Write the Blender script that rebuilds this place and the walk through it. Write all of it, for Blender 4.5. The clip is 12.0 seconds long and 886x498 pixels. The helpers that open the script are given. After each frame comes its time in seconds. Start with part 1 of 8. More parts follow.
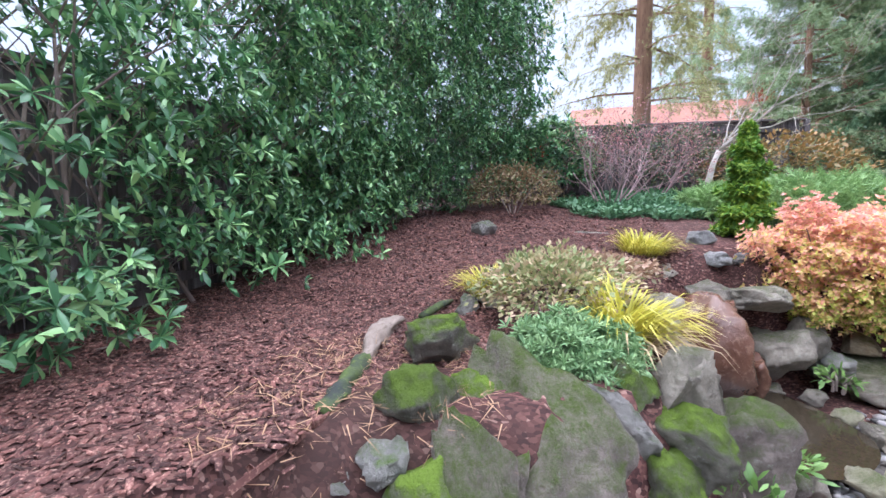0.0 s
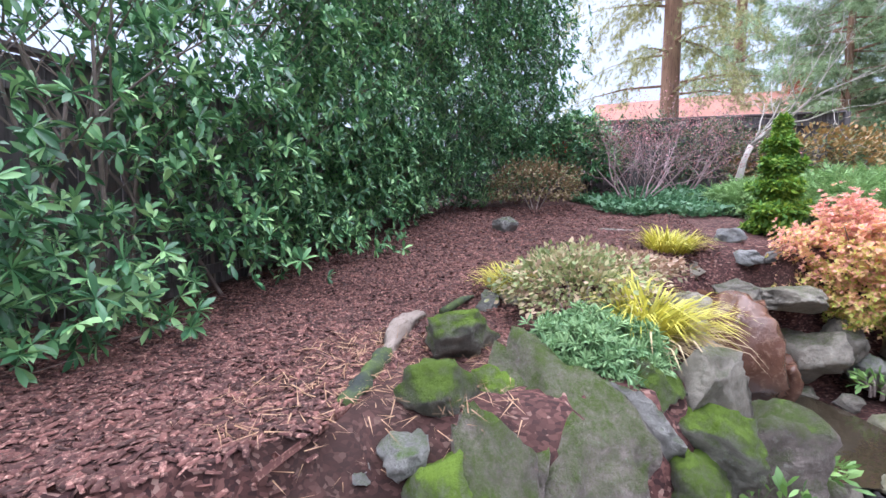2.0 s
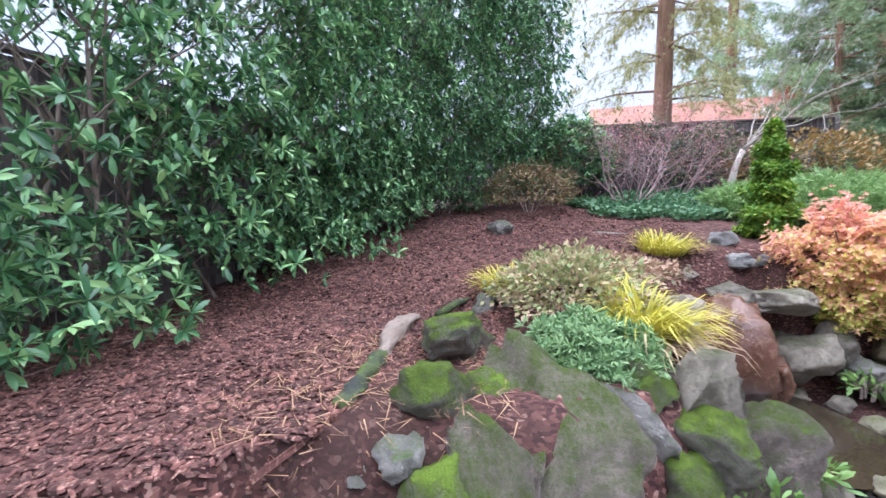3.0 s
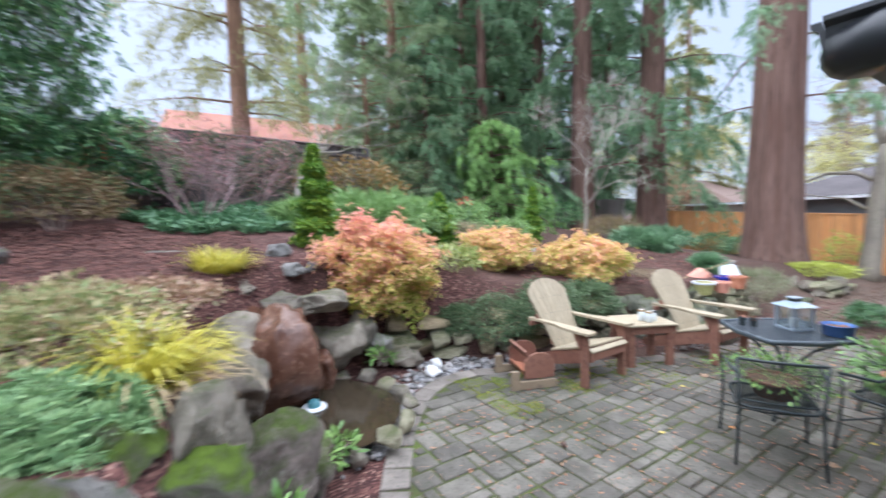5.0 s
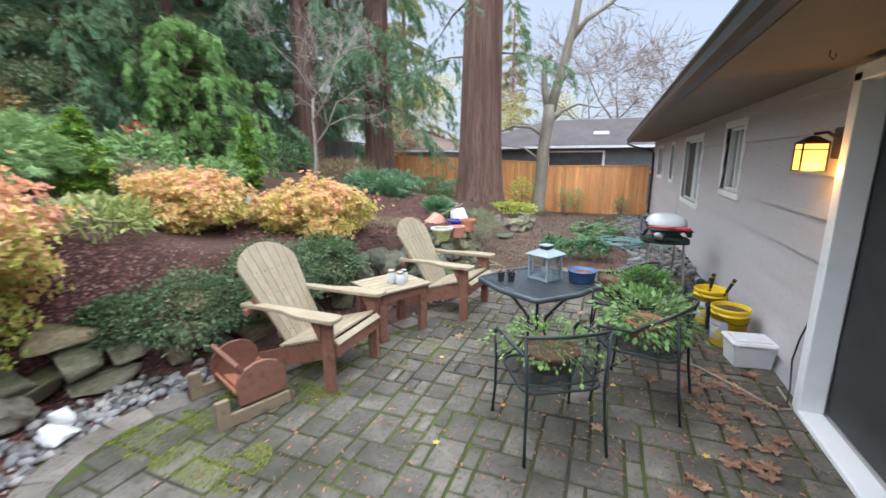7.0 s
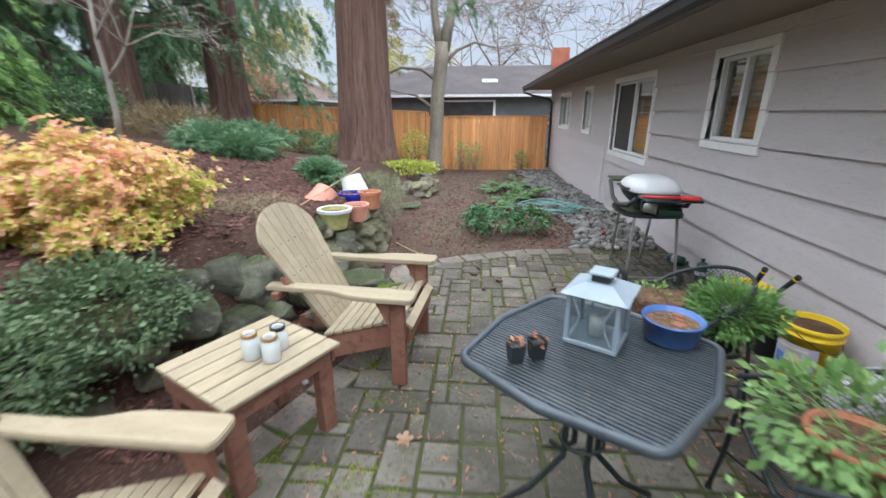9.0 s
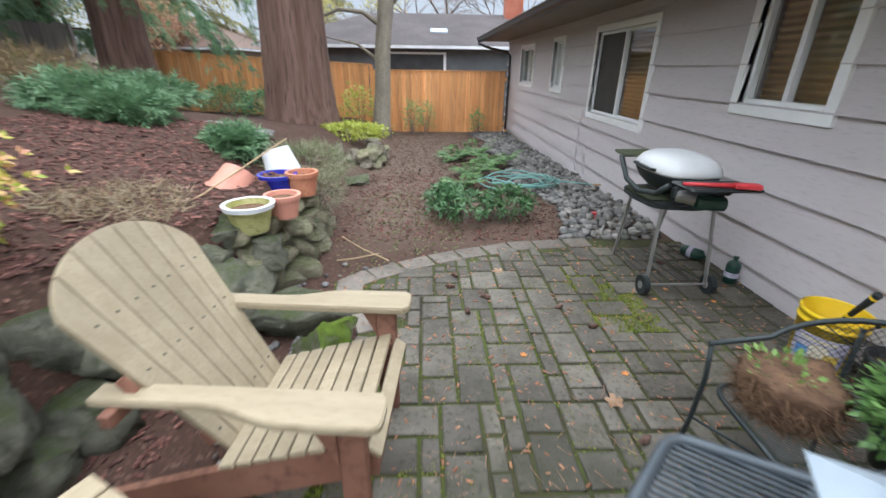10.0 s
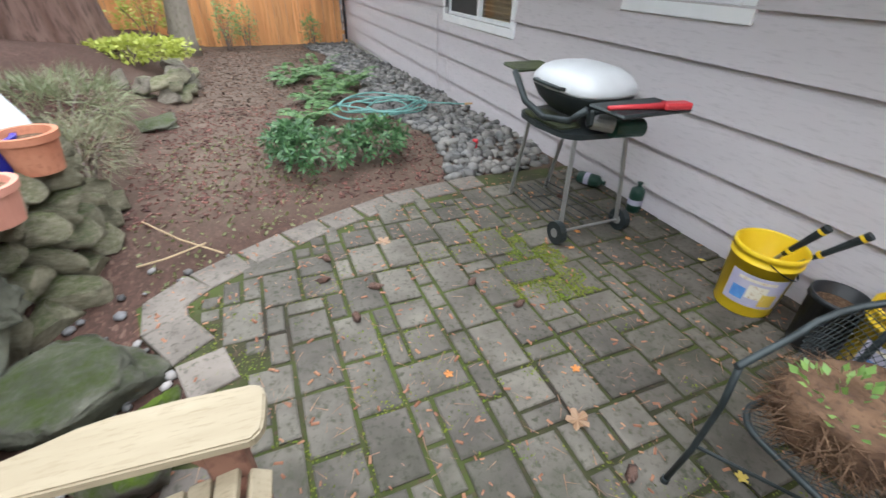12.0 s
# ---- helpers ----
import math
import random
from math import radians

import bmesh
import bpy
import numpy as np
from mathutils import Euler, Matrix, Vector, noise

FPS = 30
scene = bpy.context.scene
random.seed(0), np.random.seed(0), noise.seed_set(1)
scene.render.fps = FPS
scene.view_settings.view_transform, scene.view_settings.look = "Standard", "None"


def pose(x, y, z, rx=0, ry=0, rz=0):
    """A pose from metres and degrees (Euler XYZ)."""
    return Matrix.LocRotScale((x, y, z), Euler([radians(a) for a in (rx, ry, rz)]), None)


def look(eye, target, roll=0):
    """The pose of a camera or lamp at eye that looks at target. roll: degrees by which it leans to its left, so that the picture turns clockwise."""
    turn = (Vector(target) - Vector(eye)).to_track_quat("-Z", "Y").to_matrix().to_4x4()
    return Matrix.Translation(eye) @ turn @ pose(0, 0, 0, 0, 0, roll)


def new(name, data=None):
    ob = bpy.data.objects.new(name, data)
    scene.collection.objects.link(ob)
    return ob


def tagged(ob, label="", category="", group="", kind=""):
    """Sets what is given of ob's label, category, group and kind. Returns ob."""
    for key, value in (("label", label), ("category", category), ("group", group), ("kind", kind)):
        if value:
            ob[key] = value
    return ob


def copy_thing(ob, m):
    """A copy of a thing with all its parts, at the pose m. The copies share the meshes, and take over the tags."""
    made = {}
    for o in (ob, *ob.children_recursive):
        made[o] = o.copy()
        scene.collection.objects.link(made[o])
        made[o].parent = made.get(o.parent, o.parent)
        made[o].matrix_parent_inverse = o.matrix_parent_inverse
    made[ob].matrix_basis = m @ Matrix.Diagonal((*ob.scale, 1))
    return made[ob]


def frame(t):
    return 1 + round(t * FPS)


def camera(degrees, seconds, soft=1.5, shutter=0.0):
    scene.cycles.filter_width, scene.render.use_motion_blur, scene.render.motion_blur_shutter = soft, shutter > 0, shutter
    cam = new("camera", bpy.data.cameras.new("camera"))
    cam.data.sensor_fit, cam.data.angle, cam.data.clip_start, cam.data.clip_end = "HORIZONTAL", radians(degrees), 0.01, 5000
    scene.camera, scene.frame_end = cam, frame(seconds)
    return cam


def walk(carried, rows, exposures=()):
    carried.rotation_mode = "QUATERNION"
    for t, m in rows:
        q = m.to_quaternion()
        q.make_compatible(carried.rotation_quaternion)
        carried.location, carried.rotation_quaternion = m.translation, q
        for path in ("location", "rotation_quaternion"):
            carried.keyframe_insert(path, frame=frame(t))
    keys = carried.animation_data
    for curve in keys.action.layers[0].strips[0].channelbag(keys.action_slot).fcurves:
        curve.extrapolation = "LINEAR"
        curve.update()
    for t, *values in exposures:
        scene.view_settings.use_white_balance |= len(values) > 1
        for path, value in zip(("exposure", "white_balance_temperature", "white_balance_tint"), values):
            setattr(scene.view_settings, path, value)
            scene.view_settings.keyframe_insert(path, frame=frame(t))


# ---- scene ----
cam = camera(93.4, 12.0, soft=1.5, shutter=0.5)

PATH = [
    (0, (-0.331, -1.07, 1.753), (-2.251, -1.606, 1.592), -0.4),
    (0.5, (-0.33, -1.069, 1.75), (-2.239, -1.64, 1.576), -0.4),
    (1, (-0.331, -1.069, 1.749), (-2.234, -1.658, 1.569), -0.4),
    (1.5, (-0.33, -1.071, 1.75), (-2.226, -1.68, 1.567), -0.3),
    (2, (-0.324, -1.071, 1.752), (-2.214, -1.701, 1.573), -0.2),
    (2.5, (-0.32, -1.082, 1.747), (-2.206, -1.725, 1.572), -0.1),
    (2.7, (-0.317, -1.081, 1.747), (-2.205, -1.718, 1.576), -0.1),
    (4.3, (-0.348, -0.912, 1.77), (-2.333, -0.705, 1.645), -1.2),
    (4.5, (-0.325, -0.853, 1.798), (-2.261, -0.368, 1.676), -1.6),
    (4.9, (-0.393, -0.599, 1.804), (-2.13, 0.382, 1.669), -1.8),
    (5, (-0.444, -0.561, 1.801), (-2.121, 0.518, 1.656), -1.6),
    (5.2, (-0.565, -0.452, 1.753), (-2.131, 0.781, 1.591), -2.0),
    (5.5, (-0.658, -0.368, 1.782), (-2.059, 1.041, 1.556), -2.2),
    (6, (-0.905, -0.072, 1.734), (-2.081, 1.51, 1.398), -1.9),
    (6.5, (-1.133, 0.29, 1.713), (-2.063, 2.014, 1.309), -0.8),
    (7, (-1.391, 0.608, 1.714), (-2.112, 2.425, 1.291), -0.3),
    (7.2, (-1.487, 0.754, 1.699), (-2.134, 2.596, 1.264), 0.0),
    (8.8, (-2.229, 2.309, 1.616), (-2.454, 4.206, 1.022), -0.5),
    (9, (-2.313, 2.532, 1.589), (-2.479, 4.424, 0.963), -0.2),
    (9.5, (-2.493, 3.131, 1.618), (-2.527, 5.006, 0.923), 0.3),
    (10, (-2.537, 3.708, 1.544), (-2.453, 5.538, 0.744), 0.8),
    (10.5, (-2.618, 4.223, 1.531), (-2.359, 5.996, 0.645), 1.8),
    (11, (-2.548, 4.539, 1.472), (-2.14, 6.217, 0.463), 2.5),
    (11.5, (-2.55, 4.59, 1.447), (-2.008, 6.18, 0.361), 2.5),
    (12, (-2.474, 4.616, 1.438), (-1.809, 6.135, 0.319), 1.8),
]
walk(cam, [(t, look(eye, target, roll)) for t, eye, target, roll in PATH], [(0, 2.2, 5500, 18), (2.7, 2.2, 5500, 18), (4.4, 2.12, 5450, 15), (5, 1.98, 5550, 13), (5.5, 1.9, 5650, 11), (6.5, 1.84, 5750, 10), (9, 1.67, 5850, 9), (10, 1.68, 5900, 9), (12, 1.85, 5950, 9)])

# ---- light: an overcast winter afternoon ----
world = bpy.data.worlds.new("overcast")
scene.world = world
world.use_nodes = True
wn, wl = world.node_tree.nodes, world.node_tree.links
sky = wn.new("ShaderNodeTexSky")
sky.sky_type, sky.sun_disc = "NISHITA", False
sky.sun_elevation, sky.sun_rotation = radians(63), radians(249)
sky.air_density, sky.dust_density, sky.ozone_density = 1.0, 3.0, 1.2
pale = wn.new("ShaderNodeMix")
pale.data_type = "RGBA"
pale.inputs[0].default_value = 0.74
wl.new(sky.outputs[0], pale.inputs[6])
pale.inputs[7].default_value = (4.0, 4.2, 4.5, 1)
wl.new(pale.outputs[2], wn["Background"].inputs[0])
wn["Background"].inputs[1].default_value = 0.058
sun_data = bpy.data.lights.new("sun", "SUN")
sun_data.energy, sun_data.angle, sun_data.color = 3.7, radians(150), (1.0, 0.985, 0.95)
sun = new("sun", sun_data)
sun.matrix_world = look((-7.6, 0.8, 12), (-2, 3, 0))


# ---- materials ----
def mix_col(nt, fac, a, b):
    n = nt.nodes.new("ShaderNodeMix")
    n.data_type = "RGBA"
    for sock, v in ((n.inputs[0], fac), (n.inputs[6], a), (n.inputs[7], b)):
        if isinstance(v, bpy.types.NodeSocket):
            nt.links.new(v, sock)
        elif isinstance(v, (int, float)):
            sock.default_value = v
        else:
            sock.default_value = (*v, 1)
    return n.outputs[2]


def ramp(nt, fac, *stops):
    n = nt.nodes.new("ShaderNodeValToRGB")
    while len(n.color_ramp.elements) < len(stops):
        n.color_ramp.elements.new(0.5)
    for e, (p, c) in zip(n.color_ramp.elements, stops):
        e.position, e.color = p, ((c, c, c, 1) if isinstance(c, (int, float)) else (*c, 1))
    nt.links.new(fac, n.inputs[0])
    return n.outputs[0]


def noise_tex(nt, vec, scale, detail=4, rough=0.6, stretch=None):
    if stretch:
        m = nt.nodes.new("ShaderNodeMapping")
        m.inputs["Scale"].default_value = stretch
        nt.links.new(vec, m.inputs[0])
        vec = m.outputs[0]
    n = nt.nodes.new("ShaderNodeTexNoise")
    n.inputs["Scale"].default_value, n.inputs["Detail"].default_value, n.inputs["Roughness"].default_value = scale, detail, rough
    nt.links.new(vec, n.inputs["Vector"])
    return n.outputs["Fac"]


def begin(name, rough=0.8, metal=0.0, spec=0.4):
    m = bpy.data.materials.new(name)
    m.use_nodes = True
    nt = m.node_tree
    b = nt.nodes["Principled BSDF"]
    b.inputs["Roughness"].default_value, b.inputs["Metallic"].default_value = rough, metal
    b.inputs["Specular IOR Level"].default_value = spec
    return m, nt, b


def coords(nt, shift=False):
    tc = nt.nodes.new("ShaderNodeTexCoord")
    v = tc.outputs["Object"]
    if shift:
        oi = nt.nodes.new("ShaderNodeObjectInfo")
        add = nt.nodes.new("ShaderNodeVectorMath")
        add.operation = "MULTIPLY_ADD"
        nt.links.new(oi.outputs["Random"], add.inputs[0])
        add.inputs[1].default_value = (37, 91, 53)
        nt.links.new(v, add.inputs[2])
        return add.outputs[0], oi.outputs["Random"]
    return v, None


def bump(nt, b, h, strength, dist=0.01):
    n = nt.nodes.new("ShaderNodeBump")
    n.inputs["Strength"].default_value, n.inputs["Distance"].default_value = strength, dist
    nt.links.new(h, n.inputs["Height"])
    nt.links.new(n.outputs[0], b.inputs["Normal"])


def surface(name, c1, c2, c3=None, s1=3.0, s2=30.0, rough=0.8, metal=0.0, spec=0.4, relief=0.3, dist=0.01,
            stretch=None, tone=0.0, island=0.0, lo=0.35, hi=0.65):
    """Two colours mixed in broad patches, a third in fine flecks, and a fine relief."""
    m, nt, b = begin(name, rough, metal, spec)
    v, rnd = coords(nt, True)
    broad = noise_tex(nt, v, s1, 3, 0.6, stretch)
    fine = noise_tex(nt, v, s2, 5, 0.65, stretch)
    col = mix_col(nt, ramp(nt, broad, (lo, 0.0), (hi, 1.0)), c1, c2)
    if c3:
        col = mix_col(nt, ramp(nt, fine, (0.52, 0.0), (0.68, 1.0)), col, c3)
    for amount, src in ((tone, rnd), (island, None)):
        if amount:
            if src is None:
                src = nt.nodes.new("ShaderNodeNewGeometry").outputs["Random Per Island"]
            hsv = nt.nodes.new("ShaderNodeHueSaturation")
            mr = nt.nodes.new("ShaderNodeMapRange")
            mr.inputs["To Min"].default_value, mr.inputs["To Max"].default_value = 1 - amount, 1 + amount
            nt.links.new(src, mr.inputs["Value"])
            nt.links.new(mr.outputs[0], hsv.inputs["Value"])
            nt.links.new(col, hsv.inputs["Color"])
            col = hsv.outputs[0]
    nt.links.new(col, b.inputs["Base Color"])
    bump(nt, b, fine, relief, dist)
    return m


def leafy(name, *stops, rough=0.45, through_light=0.25, spec=0.5, rise=0.0):
    """Leaves whose colour varies from one to the next, and with their height on the bush."""
    m, nt, b = begin(name, rough, 0.0, spec)
    g = nt.nodes.new("ShaderNodeNewGeometry")
    v, _ = coords(nt)
    n = noise_tex(nt, v, 1.7, 2)
    mid = nt.nodes.new("ShaderNodeMix")
    mid.inputs[0].default_value = 0.45
    nt.links.new(g.outputs["Random Per Island"], mid.inputs[2])
    nt.links.new(n, mid.inputs[3])
    if rise:
        sep = nt.nodes.new("ShaderNodeSeparateXYZ")
        nt.links.new(v, sep.inputs[0])
        up = nt.nodes.new("ShaderNodeMath")
        up.operation = "MULTIPLY_ADD"
        nt.links.new(sep.outputs["Z"], up.inputs[0])
        up.inputs[1].default_value = rise
        nt.links.new(n, up.inputs[2])
        shift = nt.nodes.new("ShaderNodeMath")
        shift.operation = "SUBTRACT"
        nt.links.new(up.outputs[0], shift.inputs[0])
        shift.inputs[1].default_value = 0.36
        nt.links.new(shift.outputs[0], mid.inputs[3])
        mid.inputs[0].default_value = 0.55
    col = ramp(nt, mid.outputs[0], *[(0.2 + 0.6 * i / max(1, len(stops) - 1), c) for i, c in enumerate(stops)])
    nt.links.new(col, b.inputs["Base Color"])
    tr = nt.nodes.new("ShaderNodeBsdfTranslucent")
    nt.links.new(col, tr.inputs[0])
    mx = nt.nodes.new("ShaderNodeMixShader")
    mx.inputs[0].default_value = through_light
    nt.links.new(b.outputs[0], mx.inputs[1])
    nt.links.new(tr.outputs[0], mx.inputs[2])
    nt.links.new(mx.outputs[0], nt.nodes["Material Output"].inputs[0])
    return m


def rock_mat(name, c1, c2, moss_amount, moss=(0.09, 0.16, 0.015), lichen=(0.34, 0.36, 0.3)):
    """Stone with lichen, and moss where it faces up."""
    m, nt, b = begin(name, 0.85, 0.0, 0.3)
    v, rnd = coords(nt, True)
    broad, fine = noise_tex(nt, v, 5.0, 6, 0.7), noise_tex(nt, v, 38, 8, 0.75)
    col = mix_col(nt, ramp(nt, broad, (0.35, 0.0), (0.65, 1.0)), c1, c2)
    col = mix_col(nt, ramp(nt, fine, (0.56, 0.0), (0.7, 0.7)), col, lichen)
    g = nt.nodes.new("ShaderNodeNewGeometry")
    sep = nt.nodes.new("ShaderNodeSeparateXYZ")
    nt.links.new(g.outputs["Normal"], sep.inputs[0])
    spots = noise_tex(nt, v, 8.5, 9, 0.85)
    add = nt.nodes.new("ShaderNodeMath")
    add.operation = "MULTIPLY_ADD"
    nt.links.new(sep.outputs["Z"], add.inputs[0])
    add.inputs[1].default_value = 0.28
    nt.links.new(spots, add.inputs[2])
    edge = 0.9 - 0.5 * moss_amount
    cover = ramp(nt, add.outputs[0], (edge - 0.05, 0.0), (min(0.99, edge + 0.22), 1.0))
    mossy = mix_col(nt, fine, tuple(c * 0.55 for c in moss), tuple(min(1, c * 1.5) for c in moss))
    hsv = nt.nodes.new("ShaderNodeHueSaturation")
    mr = nt.nodes.new("ShaderNodeMapRange")
    mr.inputs["To Min"].default_value, mr.inputs["To Max"].default_value = 0.72, 1.3
    nt.links.new(rnd, mr.inputs["Value"])
    nt.links.new(mr.outputs[0], hsv.inputs["Value"])
    nt.links.new(mix_col(nt, cover, col, mossy), hsv.inputs["Color"])
    nt.links.new(hsv.outputs[0], b.inputs["Base Color"])
    h = nt.nodes.new("ShaderNodeMath")
    h.operation = "MULTIPLY_ADD"
    nt.links.new(cover, h.inputs[0])
    h.inputs[1].default_value = 0.8
    nt.links.new(fine, h.inputs[2])
    h2 = nt.nodes.new("ShaderNodeMath")
    h2.operation = "MULTIPLY_ADD"
    nt.links.new(noise_tex(nt, v, 11, 5, 0.7), h2.inputs[0])
    h2.inputs[1].default_value = 1.6
    nt.links.new(h.outputs[0], h2.inputs[2])
    bump(nt, b, h2.outputs[0], 1.0, 0.03)
    return m


def ground_mat():
    m, nt, b = begin("bark_mulch_and_soil", 0.9, 0.0, 0.25)
    v, _ = coords(nt)
    chips = nt.nodes.new("ShaderNodeTexVoronoi")
    chips.inputs["Scale"].default_value = 70
    warp = nt.nodes.new("ShaderNodeMapping")
    warp.inputs["Scale"].default_value = (1, 0.55, 1)
    warp.inputs["Rotation"].default_value = (0, 0, 0.6)
    nt.links.new(v, warp.inputs[0])
    nt.links.new(warp.outputs[0], chips.inputs["Vector"])
    sep = nt.nodes.new("ShaderNodeSeparateColor")
    nt.links.new(chips.outputs["Color"], sep.inputs[0])
    bark = ramp(nt, sep.outputs[0], (0.0, (0.028, 0.013, 0.013)), (0.5, (0.07, 0.029, 0.025)), (0.88, (0.15, 0.07, 0.057)), (1.0, (0.29, 0.18, 0.145)))
    patches = noise_tex(nt, v, 0.9, 4)
    bark = mix_col(nt, ramp(nt, patches, (0.45, 0.0), (0.7, 0.75)), bark, (0.035, 0.02, 0.016))
    grit = noise_tex(nt, v, 60, 4, 0.7)
    soil = mix_col(nt, ramp(nt, noise_tex(nt, v, 3.5, 6, 0.75), (0.35, 0.0), (0.65, 1.0)), mix_col(nt, grit, (0.035, 0.024, 0.018), (0.13, 0.09, 0.066)), mix_col(nt, grit, (0.08, 0.058, 0.042), (0.2, 0.15, 0.115)))
    pos = nt.nodes.new("ShaderNodeSeparateXYZ")
    nt.links.new(v, pos.inputs[0])
    wob = noise_tex(nt, v, 1.3, 3)
    def band(src, a, z):
        s = nt.nodes.new("ShaderNodeMath")
        s.operation = "MULTIPLY_ADD"
        nt.links.new(wob, s.inputs[0])
        s.inputs[1].default_value = 1.2
        nt.links.new(src, s.inputs[2])
        mr = nt.nodes.new("ShaderNodeMapRange")
        mr.inputs["From Min"].default_value, mr.inputs["From Max"].default_value = a, z
        nt.links.new(s.outputs[0], mr.inputs["Value"])
        return mr.outputs[0]
    humus = mix_col(nt, grit, (0.03, 0.019, 0.014), (0.1, 0.06, 0.043))
    bark = mix_col(nt, band(pos.outputs["Y"], 2.8, 4.6), bark, mix_col(nt, 0.3, humus, bark))
    north = nt.nodes.new("ShaderNodeMath")
    north.operation = "MULTIPLY"
    nt.links.new(band(pos.outputs["Y"], 7.6, 8.8), north.inputs[0])
    nt.links.new(band(pos.outputs["X"], -3.6, -2.6), north.inputs[1])
    nt.links.new(mix_col(nt, north.outputs[0], bark, soil), b.inputs["Base Color"])
    bump(nt, b, sep.outputs[1], 0.8, 0.015)
    return m


def glass_mat(name, tint=(0.9, 0.95, 0.95), rough=0.02):
    m, nt, b = begin(name, rough)
    b.inputs["Base Color"].default_value = (*tint, 1)
    b.inputs["Transmission Weight"].default_value = 1.0
    b.inputs["IOR"].default_value = 1.45
    return m


def glow(name, col, strength):
    m, nt, b = begin(name, 0.6)
    b.inputs["Base Color"].default_value = (*col, 1)
    b.inputs["Emission Color"].default_value = (*col, 1)
    b.inputs["Emission Strength"].default_value = strength
    return m


def stained(m, stain, lo, hi):
    """Broad damp, algae-dark stains that run on from stone to stone."""
    nt = m.node_tree
    b = nt.nodes["Principled BSDF"]
    col = b.inputs["Base Color"].links[0].from_socket
    pos = nt.nodes.new("ShaderNodeNewGeometry").outputs["Position"]
    k = ramp(nt, noise_tex(nt, pos, 0.75, 6, 0.7), (lo, 0.0), (hi, 0.75))
    nt.links.new(mix_col(nt, k, col, stain), b.inputs["Base Color"])
    return m


M_GROUND = ground_mat()
M_PAVER = stained(surface("concrete_paver", (0.075, 0.067, 0.056), (0.14, 0.127, 0.107), (0.047, 0.048, 0.03), 3.5, 38, 0.85, relief=0.7, dist=0.008, tone=0.3), (0.028, 0.032, 0.016), 0.5, 0.68)
M_EDGE = surface("pale_edge_paver", (0.12, 0.104, 0.09), (0.19, 0.165, 0.143), (0.075, 0.07, 0.052), 3.5, 38, 0.85, relief=0.6, dist=0.008, tone=0.2)
M_JOINT = surface("mossy_joint_sand", (0.024, 0.02, 0.013), (0.06, 0.085, 0.012), (0.06, 0.042, 0.026), 1.2, 30, 0.95, relief=0.6)
M_MOSS = surface("moss", (0.1, 0.15, 0.012), (0.17, 0.19, 0.02), (0.2, 0.17, 0.05), 4, 40, 0.95, relief=0.8, island=0.25)
M_ROCK = rock_mat("garden_rock", (0.19, 0.165, 0.135), (0.38, 0.335, 0.27), 0.34, (0.09, 0.12, 0.02))
M_ROCK_WALL = rock_mat("tan_wall_slab", (0.26, 0.2, 0.125), (0.46, 0.375, 0.24), 0.4, (0.13, 0.16, 0.02))
M_ROCK_PALE = rock_mat("pale_rock", (0.23, 0.22, 0.2), (0.36, 0.34, 0.31), 0.36)
M_ROCK_BLUE = rock_mat("blue_grey_rock", (0.16, 0.155, 0.15), (0.29, 0.28, 0.265), 0.12)
M_ROCK_MOSS = rock_mat("mossy_rock", (0.13, 0.12, 0.095), (0.3, 0.28, 0.23), 0.78, (0.1, 0.155, 0.014))
M_ROCK_SLOPE = rock_mat("mossy_boulder", (0.13, 0.105, 0.09), (0.3, 0.25, 0.215), 0.6, (0.07, 0.105, 0.014))
M_ROCK_GREEN = rock_mat("algae_covered_rock", (0.28, 0.265, 0.175), (0.5, 0.455, 0.32), 0.42, (0.11, 0.15, 0.03), (0.4, 0.37, 0.27))
M_ROCK_DARK = rock_mat("dark_algae_boulder", (0.13, 0.135, 0.1), (0.27, 0.27, 0.205), 0.4, (0.09, 0.135, 0.02), (0.22, 0.22, 0.17))
M_RUST = surface("iron_stained_rock", (0.075, 0.032, 0.02), (0.15, 0.075, 0.048), (0.2, 0.115, 0.08), 2.6, 18, 0.25, spec=0.5, relief=0.5, dist=0.02)
M_PEBBLE = surface("river_pebble", (0.12, 0.12, 0.12), (0.19, 0.18, 0.165), None, 5, 40, 0.7, relief=0.1, island=0.55)
M_SIDING = surface("mauve_grey_siding", (0.5, 0.47, 0.495), (0.555, 0.52, 0.545), (0.465, 0.435, 0.46), 1.2, 60, 0.6, relief=0.12, dist=0.003, stretch=(1, 0.15, 1))
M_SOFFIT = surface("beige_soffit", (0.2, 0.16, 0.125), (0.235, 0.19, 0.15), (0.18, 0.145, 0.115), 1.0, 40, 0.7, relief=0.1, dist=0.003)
M_GUTTER = surface("dark_gutter_paint", (0.012, 0.014, 0.017), (0.02, 0.022, 0.026), None, 2, 40, 0.4, spec=0.4, relief=0.05)
M_ROOF = surface("brown_shingle", (0.085, 0.07, 0.062), (0.13, 0.11, 0.1), (0.06, 0.05, 0.045), 1.2, 25, 0.9, relief=0.5, tone=0.2)
M_ROOF_RED = surface("red_shingle_roof", (0.29, 0.125, 0.09), (0.35, 0.16, 0.115), (0.22, 0.09, 0.07), 0.8, 12, 0.9, relief=0.4, island=0.12)
M_ROOF_GREY = surface("grey_shingle_roof", (0.06, 0.05, 0.053), (0.088, 0.075, 0.077), (0.045, 0.038, 0.04), 0.8, 10, 0.9, relief=0.4, island=0.12)
M_BRICK = surface("red_chimney_brick", (0.32, 0.1, 0.06), (0.38, 0.14, 0.09), (0.25, 0.08, 0.05), 3, 14, 0.85)
